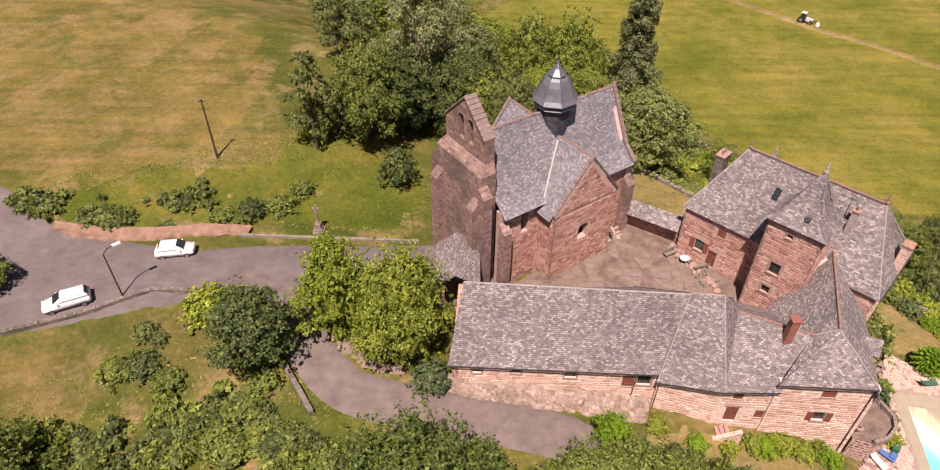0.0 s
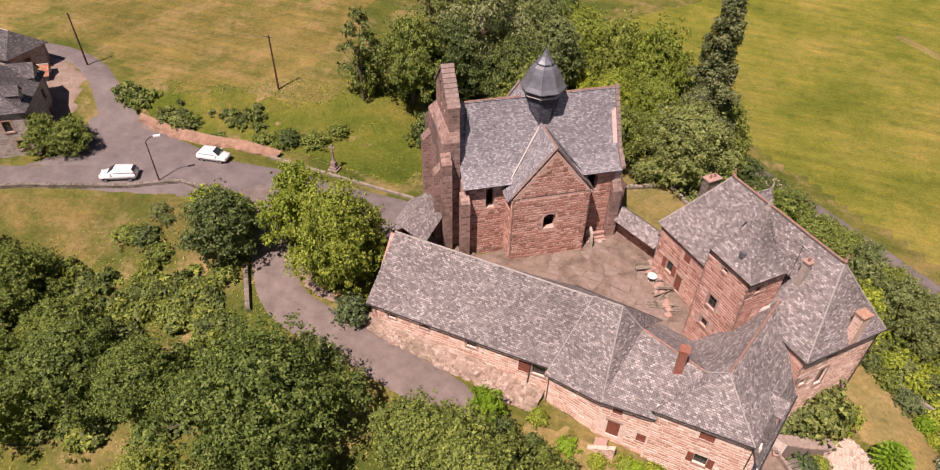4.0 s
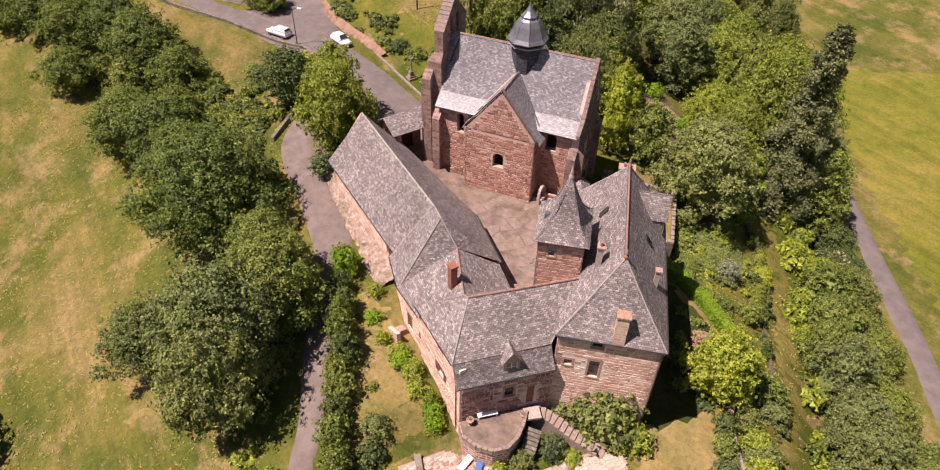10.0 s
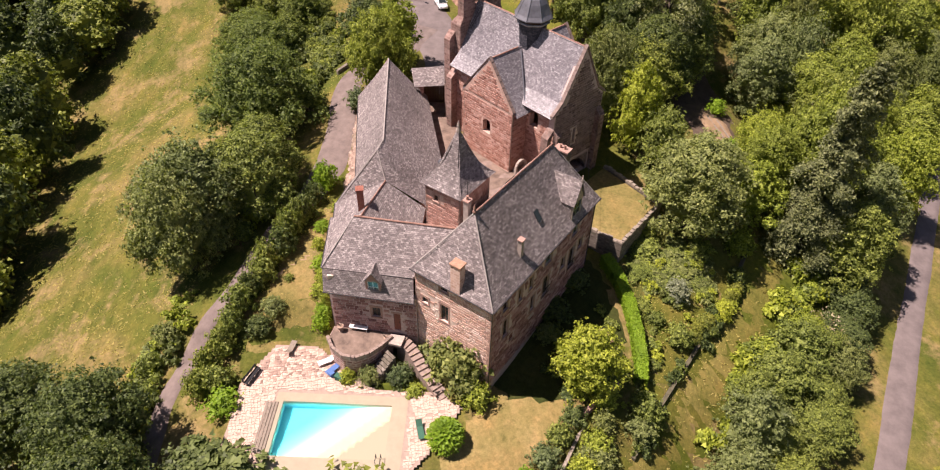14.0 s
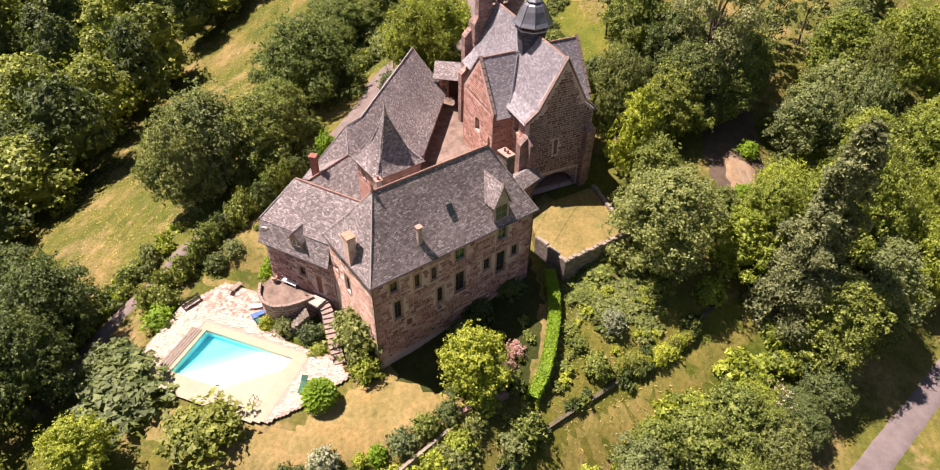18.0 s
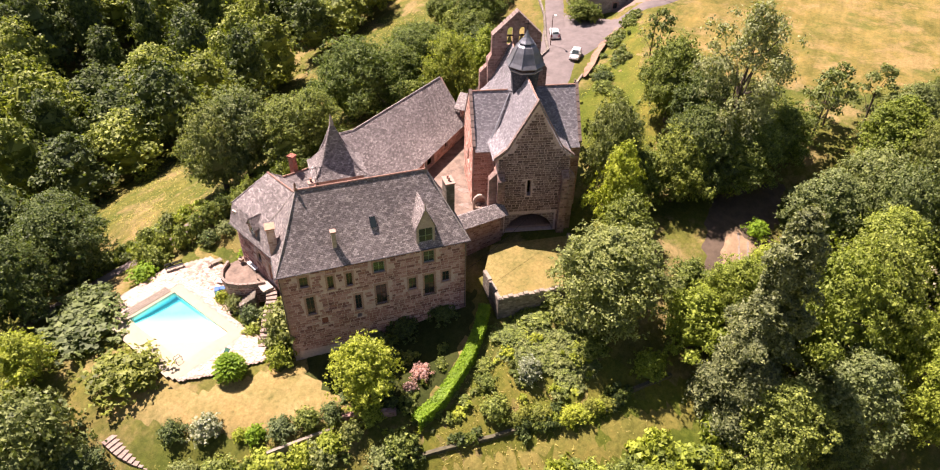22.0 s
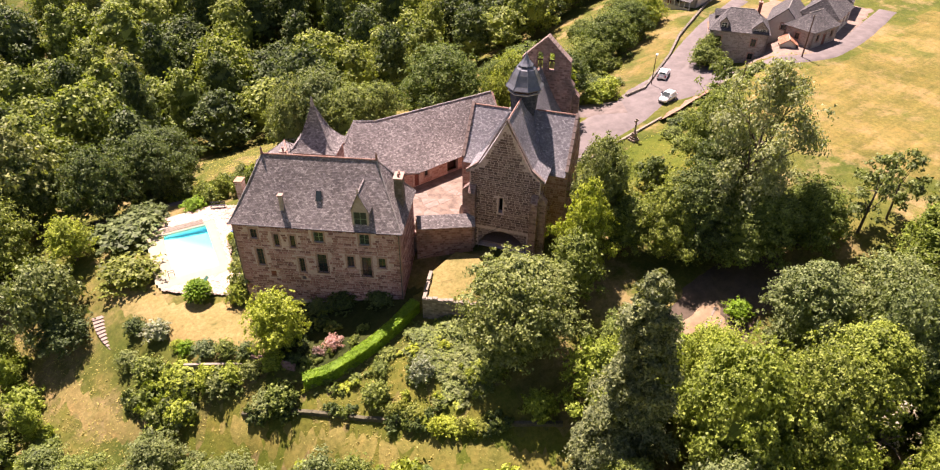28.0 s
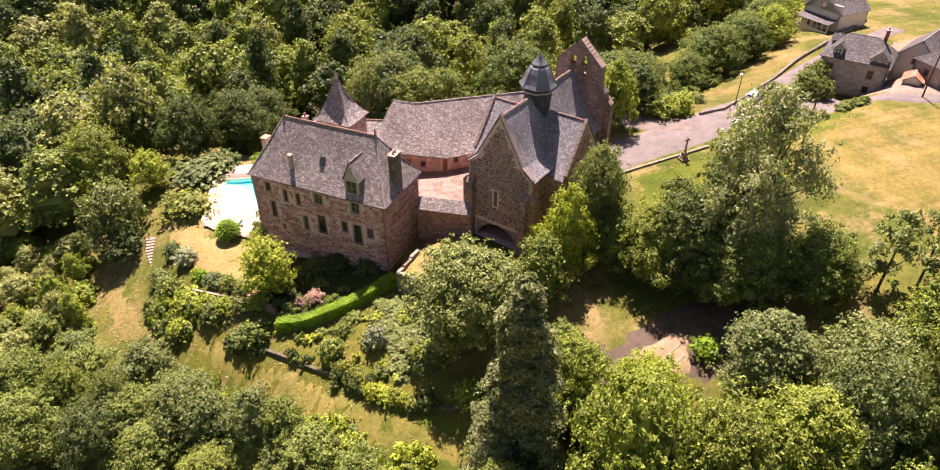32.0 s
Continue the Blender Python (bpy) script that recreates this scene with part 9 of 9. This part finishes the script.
def planter(x, y, z, r, h, label):
    """A clay urn on a foot with a dry shrub in it."""
    ob = thing("garden_urn", pose(x, y, z), label, "urn")
    bm = bmesh.new()
    lathe(bm, [(0.7 * r, 0.0), (0.7 * r, 0.08), (0.35 * r, 0.16), (0.8 * r, 0.45 * h), (r, 0.8 * h), (0.9 * r, 0.9 * h), (1.05 * r, h), (0.85 * r, h), (0.8 * r, 0.9 * h)], 14)
    part("bowl", bm, CLAY, ob)
    bm = bmesh.new()
    rng = random.Random(3)
    for k in range(16):
        a, t = rng.uniform(0, 6.28), rng.uniform(0.3, 0.9)
        bar(bm, (0, 0, 0.8 * h), (0.5 * math.cos(a) * t, 0.5 * math.sin(a) * t, h + 0.9 * t), 0.018, 4, 0.006)
    part("dry_stems", bm, GREY_WOOD, ob)


def storage_box(x, y, z, turn, w, d, h, material, label):
    ob = thing("storage_box", pose(x, y, z, 0, 0, turn), label, "box")
    bm = bmesh.new()
    box(bm, -w / 2, w / 2, -d / 2, d / 2, 0, h)
    bmesh.ops.bevel(bm, geom=bm.edges[:], offset=0.03, segments=2, affect="EDGES")
    part("body", bm, material, ob)
    bm = bmesh.new()
    hull(bm, [(-w / 2 - 0.03, -d / 2 - 0.03, h + 0.004), (w / 2 + 0.03, -d / 2 - 0.03, h + 0.004), (w / 2 + 0.03, d / 2 + 0.03, h + 0.004), (-w / 2 - 0.03, d / 2 + 0.03, h + 0.004)],
         [(-w / 2, -d / 2, h + 0.09), (w / 2, -d / 2, h + 0.09), (w / 2, d / 2, h + 0.09), (-w / 2, d / 2, h + 0.09)])
    part("lid", bm, material, ob)


CLAY = plain("sandy_clay", (0.36, 0.25, 0.19), 0.9, 0, 4.0, 0.3)
planter(35.3, 34.5, -7.57, 0.34, 0.75, "pale clay urn with dry stems on the terrace")
planter(37.2, 39.0, -7.57, 0.26, 0.5, "small pale clay pot beside the door")
storage_box(39.6, 34.2, -9.95, 55, 1.0, 0.55, 0.55, GREEN_CLOTH, "dark green storage box below the terrace")
storage_box(38.9, 33.3, -9.95, 40, 0.7, 0.5, 0.4, BLUE_CLOTH, "blue storage crate below the terrace")
bm = bmesh.new()
prism(bm, [(36.5, 39.5), (37.7, 39.2), (38.2, 40.4), (37.0, 40.9)], -7.62, -7.36)
tagged(link_mesh("stone_landing", bm, PALE_STONE), "pale stone landing slab outside the door", "slab")


def rocks(name, spots, size, material, label, group, seed):
    rng = random.Random(seed)
    for x, y, z in spots:
        bm = bmesh.new()
        bmesh.ops.create_icosphere(bm, subdivisions=2, radius=size * rng.uniform(0.7, 1.2))
        k = rng.random() * 50
        for v in bm.verts:
            v.co *= 1 + 0.35 * noise.noise(v.co * (1.2 / size) + Vector((k, 0, 0)))
            v.co.z *= 0.7
        ob = link_mesh(name, bm, material)
        ob.location = (x, y, z + 0.25 * size)
        ob.rotation_euler.z = rng.random() * 6
        tagged(ob, label, "stone", group)


_r = random.Random(5)
rocks("stone_block", [(22.5 + 3.4 * k / 14 + _r.uniform(-0.5, 0.5), 55.6 - 6.4 * k / 14 + _r.uniform(-0.6, 0.6), -4.12) for k in range(15)], 0.4, CUT_STONE, "loose carved stone in the courtyard", "courtyard stones", 6)
rocks("stone_block", [(14.0 + 0.9 * k, 55.6 + 0.55 * k, -4.12) for k in range(4)], 0.35, PALE_STONE, "pale stone against the church wall", "church stones", 7)
for k in range(4):
    ob = thing("wooden_pallet", pose(23.9 + 0.75 * k, 49.8 + 0.12 * k, -4.12, 0, 0, 25), "grey wooden pallet lying in the courtyard", "pallet", "courtyard pallets")
    for j in range(5):
        bm = bmesh.new()
        box(bm, -0.45, 0.45, -0.5 + 0.22 * j, -0.38 + 0.22 * j, 0.1, 0.13)
        part("board", bm, GREY_WOOD, ob)
    for j in (-0.4, 0, 0.4):
        bm = bmesh.new()
        box(bm, j - 0.04, j + 0.04, -0.5, 0.5, 0, 0.1)
        part("bearer", bm, GREY_WOOD, ob)

# ---- palm beside the pool ----
def palm(x, y, z):
    ob = thing("palm", pose(x, y, z), "short round palm with bright arching fronds", "palm")
    bm = bmesh.new()
    lathe(bm, [(0.35, 0), (0.3, 0.6), (0.34, 1.3), (0.2, 1.6)], 10)
    part("trunk", bm, BARK, ob)
    rng = np.random.default_rng(3)
    at, nn = [], []
    for k in range(90):
        a, e = 2.4 * k, 1.45 - 1.75 * (k / 90) ** 0.8
        way = np.array([math.cos(a) * math.cos(e), math.sin(a) * math.cos(e), math.sin(e)])
        t = np.linspace(0.25, 1, 16) * 1.75
        p = np.array([0, 0, 1.5]) + way * t[:, None] - np.array([0, 0, 0.16]) * (t ** 2)[:, None]
        side = np.array([-math.sin(a), math.cos(a), 0])
        for s in (-0.12, 0.12):
            at.append(p + side * s)
            nn.append(np.tile(np.array([0, 0, 1.0]) - 0.5 * side * np.sign(s), (16, 1)) + 0.25 * rng.normal(size=(16, 3)))
    at, nn = np.concatenate(at), np.concatenate(nn)
    nn /= np.linalg.norm(nn, axis=1)[:, None]
    cr = new("fronds", mesh_of("fronds", leaf_plates(rng, at, nn, 0.17, 0.4), LEAF_HEDGE))
    cr.parent = ob


palm(47.6, 43.8, -10.25)


# ---- tractor on the pasture, carved arch in the courtyard ----
def tractor(x, y, turn):
    z = ground_at(x, y) + 0.06
    ob = thing("tractor", pose(x, y, z, 0, 0, turn), "small grey tractor parked on the pasture track", "tractor")
    bm = bmesh.new()
    hull(bm, [(0.2, -0.35, 0.6), (1.9, -0.3, 0.6), (1.9, 0.3, 0.6), (0.2, 0.35, 0.6)], [(0.2, -0.33, 1.35), (1.85, -0.26, 1.25), (1.85, 0.26, 1.25), (0.2, 0.33, 1.35)])
    part("bonnet", bm, LAMP_CLEAR, ob)
    bm = bmesh.new()
    hull(bm, [(-1.1, -0.6, 0.8), (0.2, -0.6, 0.8), (0.2, 0.6, 0.8), (-1.1, 0.6, 0.8)], [(-1.0, -0.5, 2.3), (0.0, -0.5, 2.3), (0.0, 0.5, 2.3), (-1.0, 0.5, 2.3)])
    cab = part("cab", bm, GLASS, ob)
    bm = bmesh.new()
    box(bm, -1.1, 0.1, -0.6, 0.6, 2.304, 2.4)
    part("roof", bm, WHITE_PAINT, cab)
    for sy in (-1, 1):
        for px, r, w in ((-0.7, 0.8, 0.35), (1.5, 0.45, 0.25)):
            bm = bmesh.new()
            bar(bm, (px, sy * 0.65, r), (px, sy * (0.65 + w), r), r, 16)
            wheel = part("wheel", bm, RUBBER, ob)
            bm = bmesh.new()
            bar(bm, (px, sy * (0.65 + w), r), (px, sy * (0.67 + w), r), r * 0.5, 10)
            part("rim", bm, ALLOY, wheel)
    for sy in (-0.5, 0.5):
        bm = bmesh.new()
        bar(bm, (1.2, sy, 1.0), (3.0, sy, 0.7), 0.06)
        part("loader_arm", bm, IRON, ob)
    bm = bmesh.new()
    hull(bm, [(2.9, -0.8, 0.15), (3.5, -0.8, 0.1), (3.5, 0.8, 0.1), (2.9, 0.8, 0.15)], [(2.9, -0.8, 0.8), (3.0, -0.8, 0.8), (3.0, 0.8, 0.8), (2.9, 0.8, 0.8)])
    part("bucket", bm, WHITE_PAINT, ob)


tractor(79.8, 155.5, 320)
ca = thing("carved_arch", pose(15.5, 56.7, -4.12, 0, 0, 120), "pale carved stone arch leaning against the church wall", "arch")
for k in range(9):
    a0, a1 = math.pi * k / 9, math.pi * (k + 0.93) / 9
    bm = bmesh.new()
    ring = [(0.95 * math.cos(a0), 0.95 + 1.2 * math.sin(a0)), (0.95 * math.cos(a1), 0.95 + 1.2 * math.sin(a1)), (0.65 * math.cos(a1), 0.95 + 0.85 * math.sin(a1)), (0.65 * math.cos(a0), 0.95 + 0.85 * math.sin(a0))]
    hull(bm, [(px, -0.15, pz) for px, pz in ring], [(px, 0.15, pz) for px, pz in ring])
    bmesh.ops.recalc_face_normals(bm, faces=bm.faces)
    part("arch_stone", bm, PALE_STONE, ca)
for sx in (-1, 1):
    bm = bmesh.new()
    box(bm, sx * 0.8 - 0.17, sx * 0.8 + 0.17, -0.17, 0.17, -0.05, 0.95)
    part("jamb_stone", bm, PALE_STONE, ca)
_r = random.Random(8)
for k in range(9):
    bm = bmesh.new()
    x, y, a = 23.0 + 3.0 * k / 9 + _r.uniform(-0.4, 0.4), 54.6 - 5.0 * k / 9 + _r.uniform(-0.5, 0.5), _r.uniform(0, 3.14)
    l = _r.uniform(0.5, 1.0)
    beam(bm, (x - l * math.cos(a), y - l * math.sin(a), -4.0 + 0.12 * (k % 3)), (x + l * math.cos(a), y + l * math.sin(a), -3.95 + 0.16 * (k % 2)), 0.14, 0.1)
    tagged(link_mesh("timber_beam", bm, GREY_WOOD), "short grey timber lying in the courtyard heap", "beam", "courtyard timbers")
rocks("stone_block", [(22.2 + 3.6 * k / 12 + _r.uniform(-0.7, 0.7), 55.4 - 6.0 * k / 12 + _r.uniform(-0.7, 0.7), -4.12) for k in range(13)], 0.26, STEP_STONE, "small brown rubble stone in the courtyard", "courtyard rubble", 9)


# ---- bedrock under the barn, cut earth bank beside the road ----
def rough_bank(name, foot, head, material, label, category, rough=0.3, step=0.35):
    """A rough face between a line at its foot and a line at its head, both of (x, y, z)."""
    foot, head = [Vector(p) for p in foot], [Vector(p) for p in head]
    rows = []
    bm = bmesh.new()
    for (a, b), (c, d) in zip(zip(foot, foot[1:]), zip(head, head[1:])):
        n = max(2, int((b - a).length / step))
        for i in range(n if b != foot[-1] else n + 1):
            p, q = a.lerp(b, i / n), c.lerp(d, i / n)
            m = 9
            row = []
            for k in range(m + 1):
                f = k / m
                w = p.lerp(q, f)
                w.z += 0.22 * math.sin(math.pi * f) * (p - q).length * 0.3
                e = rough * math.sin(math.pi * min(1.0, f * 1.3 + 0.1)) if k else 0.0
                row.append(bm.verts.new(w + e * Vector((noise.noise(w * 0.9), noise.noise(w * 0.9 + Vector((9, 0, 0))) - 0.3, noise.noise(w * 1.4 + Vector((0, 9, 0)))))))
            rows.append(row)
    for a, b in zip(rows, rows[1:]):
        for k in range(len(a) - 1):
            bm.faces.new((a[k], b[k], b[k + 1], a[k + 1]))
    bmesh.ops.recalc_face_normals(bm, faces=bm.faces)
    return tagged(link_mesh(name, bm, material), label, category, kind="structure")


BANK_ROCK = masonry("rubble_bedrock", [(0.24, 0.165, 0.125), (0.33, 0.235, 0.185), (0.42, 0.315, 0.25), (0.52, 0.41, 0.33)], (0.30, 0.215, 0.165), 0.8, 0.45, 0.06, (0.13, 0.115, 0.07), 0.5, 0.5)
rough_bank("rock_bank", [(x, y, ground_at(x, y) - 0.15) for x, y in ((-3.6, 37.0), (0, 36.2), (4, 35.8), (8.5, 35.2), (12.5, 34.6), (16.4, 34.6))],
           [(-1.8, 37.8, -3.9), (0.2, 37.6, -4.4), (4, 37.5, -4.6), (8.5, 37.35, -4.9), (12.5, 37.2, -5.4), (16.6, 37.05, -6.0)], BANK_ROCK, "rough bedrock and rubble bank under the barn", "bank", 0.5)
rough_bank("earth_bank", [(x, y, ground_at(x, y) - 0.1) for x, y in ((-44.5, 53.6), (-40, 53.4), (-34, 53.8), (-29, 54.6), (-24.6, 55.4))],
           [(x, y, ground_at(x, y) + 0.75) for x, y in ((-44.8, 54.9), (-40, 54.8), (-34, 55.2), (-29, 56.0), (-24.2, 56.2))], EARTH, "eroded red earth bank cut beside the road", "bank", 0.5)


# ---- the stones of the walls ----
def stone_tones(name, tones, stain):
    """Cut stones: each has a tone of its own, with grain and stains over all."""
    m, nt, b = shader(name, 0.9, 0.2)
    info = nt.nodes.new("ShaderNodeObjectInfo")
    geo = nt.nodes.new("ShaderNodeNewGeometry")
    add = nt.nodes.new("ShaderNodeMath")
    add.operation = "ADD"
    nt.links.new(info.outputs["Random"], add.inputs[0])
    nt.links.new(geo.outputs["Random Per Island"], add.inputs[1])
    fr = nt.nodes.new("ShaderNodeMath")
    fr.operation = "FRACT"
    nt.links.new(add.outputs[0], fr.inputs[0])
    tone = ramp(nt, fr.outputs[0], [(0.0, tones[0]), (0.3, tones[1]), (0.7, tones[2]), (1.0, tones[3])])
    at = geo.outputs["Position"]
    grain = noise_of(nt, at, 5.0, 6.0, 0.75)
    tone = mixed(nt, 0.6, tone, ramp(nt, grain, [(0.3, (0.5, 0.48, 0.47)), (0.7, (1.15, 1.15, 1.15))]), "MULTIPLY")
    big = noise_of(nt, at, 0.3, 5.0, 0.65)
    tone = mixed(nt, ramp(nt, big, [(0.56, (0, 0, 0)), (0.72, (0.55, 0.55, 0.55))]), tone, stain)
    nt.links.new(tone, b.inputs["Base Color"])
    bumped(nt, b, grain, 0.6, 0.04)
    return m


# These tones hold the shade of the east and north walls.
STONES_MANOR = stone_tones("shade_wall_stones", [(0.215, 0.108, 0.098), (0.345, 0.175, 0.152), (0.455, 0.262, 0.232), (0.590, 0.400, 0.362)], (0.20, 0.14, 0.12))
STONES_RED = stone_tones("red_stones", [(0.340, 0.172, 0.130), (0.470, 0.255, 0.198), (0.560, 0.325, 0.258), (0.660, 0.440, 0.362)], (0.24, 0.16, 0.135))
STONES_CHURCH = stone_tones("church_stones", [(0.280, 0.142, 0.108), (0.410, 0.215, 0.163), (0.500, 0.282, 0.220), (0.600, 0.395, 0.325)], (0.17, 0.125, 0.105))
# The east end's shade is put into these darker, greyer tones.
STONES_EAST_SHADE = stone_tones("shade_end_church_stones", [(0.115, 0.078, 0.070), (0.185, 0.122, 0.106), (0.260, 0.178, 0.156), (0.340, 0.248, 0.222)], (0.13, 0.10, 0.09))
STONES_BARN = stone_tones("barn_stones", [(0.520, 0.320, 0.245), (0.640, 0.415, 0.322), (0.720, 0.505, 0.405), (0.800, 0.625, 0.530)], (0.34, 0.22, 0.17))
JOINT_PALE = plain("pale_pink_mortar", (0.52, 0.40, 0.36), 0.95, 0, 3.0, 0.25)
JOINT_RED = plain("rosy_mortar", (0.50, 0.34, 0.275), 0.95, 0, 3.0, 0.3)
JOINT_LIME = plain("lime_mortar", (0.70, 0.545, 0.455), 0.95, 0, 3.0, 0.25)
BLOCKS = {}


def block(length, height, material):
    """A shallow cut stone with a rounded face; alike sizes share one mesh."""
    key = (length, height, material.name)
    if key not in BLOCKS:
        bm = bmesh.new()
        l, h, i = length / 2, height / 2, 0.025
        hull(bm, [(-l, 0.02, -h), (-l, 0.02, h), (l, 0.02, h), (l, 0.02, -h)], [(-l + i, -0.035, -h + i), (-l + i, -0.035, h - i), (l - i, -0.035, h - i), (l - i, -0.035, -h + i)])
        bmesh.ops.recalc_face_normals(bm, faces=bm.faces)
        me = bpy.data.meshes.new("stone")
        bm.to_mesh(me)
        bm.free()
        me.materials.append(material)
        BLOCKS[key] = me
    return BLOCKS[key]


def lay(house, name, material, mortar, seed, single, low=-99.0):
    """Coursed stones over the walls of that name: some as single parts, the rest joined."""
    rng = random.Random(seed)
    for top, ob, p0, p1, z0, z1, openings, gable in WALLS:
        if top is not house or ob.name.split(".")[0] != name:
            continue
        ob.data.materials[0] = mortar
        a, b = Vector((*p0, 0)), Vector((*p1, 0))
        d = (b - a).normalized()
        span = (b - a).length
        m = Matrix(((d.x, -d.y, 0, a.x), (d.y, d.x, 0, a.y), (0, 0, 1, 0), (0, 0, 0, 1)))
        crest = max([z1] + [g[1] for g in gable or ()])
        holes = [(o[1] - 0.2, o[2] + 0.2, o[3] - 0.16, o[4] + 0.26) if o[0] in "wgfod" else (o[1] - 0.05, o[2] + 0.05, o[3] - 0.05, o[4] + 0.05) for o in openings]
        verts, faces = [], []
        z = max(z0 + 0.3, low)
        left = single
        while z < crest - 0.15:
            h = rng.choice((0.26, 0.30, 0.34, 0.38))
            s = 0.05 + rng.uniform(0, 0.2)
            while s < span - 0.25:
                l = min(rng.choice((0.36, 0.48, 0.60, 0.72, 0.9)), span - s - 0.04)
                mid, end = s + l / 2, s + l
                fits = z + h < z1 or (gable and all(inside(gable, u, w) for u in (s, end) for w in (z + 0.05, z + h)))
                if fits and l > 0.2 and not any(s < q[1] and end > q[0] and z < q[3] and z + h > q[2] for q in holes):
                    if left > 0 and l in (0.36, 0.48, 0.60, 0.72, 0.9):
                        left -= 1
                        st = new("stone", block(l - 0.045, h - 0.045, material))
                        st.parent = ob
                        st.matrix_local = m @ Matrix.Translation((mid, 0, z + h / 2))
                    else:
                        k = len(verts)
                        i = 0.025
                        for y, e in ((0.02, 0.0225), (-0.035 + rng.uniform(-0.012, 0.01), 0.0225 + i)):
                            verts += [m @ Vector(p) for p in ((s + e, y, z + e), (end - e, y, z + e), (end - e, y, z + h - e), (s + e, y, z + h - e))]
                        faces += [(k + 4, k + 5, k + 6, k + 7), (k, k + 1, k + 5, k + 4), (k + 1, k + 2, k + 6, k + 5), (k + 2, k + 3, k + 7, k + 6), (k + 3, k, k + 4, k + 7)]
                s = end
            z += h
        if faces:
            me = bpy.data.meshes.new("stonework")
            me.from_pydata(verts, [], faces)
            me.materials.append(material)
            sw = new("stonework", me)
            sw.parent = ob
            sw["kind"] = "stuff"


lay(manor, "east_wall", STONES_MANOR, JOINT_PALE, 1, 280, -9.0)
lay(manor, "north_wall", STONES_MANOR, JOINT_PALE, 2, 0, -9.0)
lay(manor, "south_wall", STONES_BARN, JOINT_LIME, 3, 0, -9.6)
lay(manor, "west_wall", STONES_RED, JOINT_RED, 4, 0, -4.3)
lay(church, "east_gable", STONES_EAST_SHADE, JOINT_PALE, 5, 0)
lay(church, "transept_wall", STONES_CHURCH, JOINT_RED, 6, 70)
lay(church, "nave_wall", STONES_CHURCH, JOINT_RED, 7, 70)
lay(tower, "tower_wall", STONES_RED, JOINT_RED, 8, 60, -4.3)
lay(barn, "south_wall", STONES_BARN, JOINT_LIME, 9, 220, -6.8)
lay(barn, "north_wall", STONES_RED, JOINT_RED, 10, 0, -4.3)
lay(mid, "south_wall", STONES_BARN, JOINT_LIME, 11, 120, -8.5)
lay(kit, "south_wall", STONES_BARN, JOINT_LIME, 12, 100, -9.5)
lay(corner, "south_wall", STONES_BARN, JOINT_LIME, 13, 120, -10.6)
lay(corner, "east_wall", STONES_MANOR, JOINT_PALE, 14, 100, -10.4)
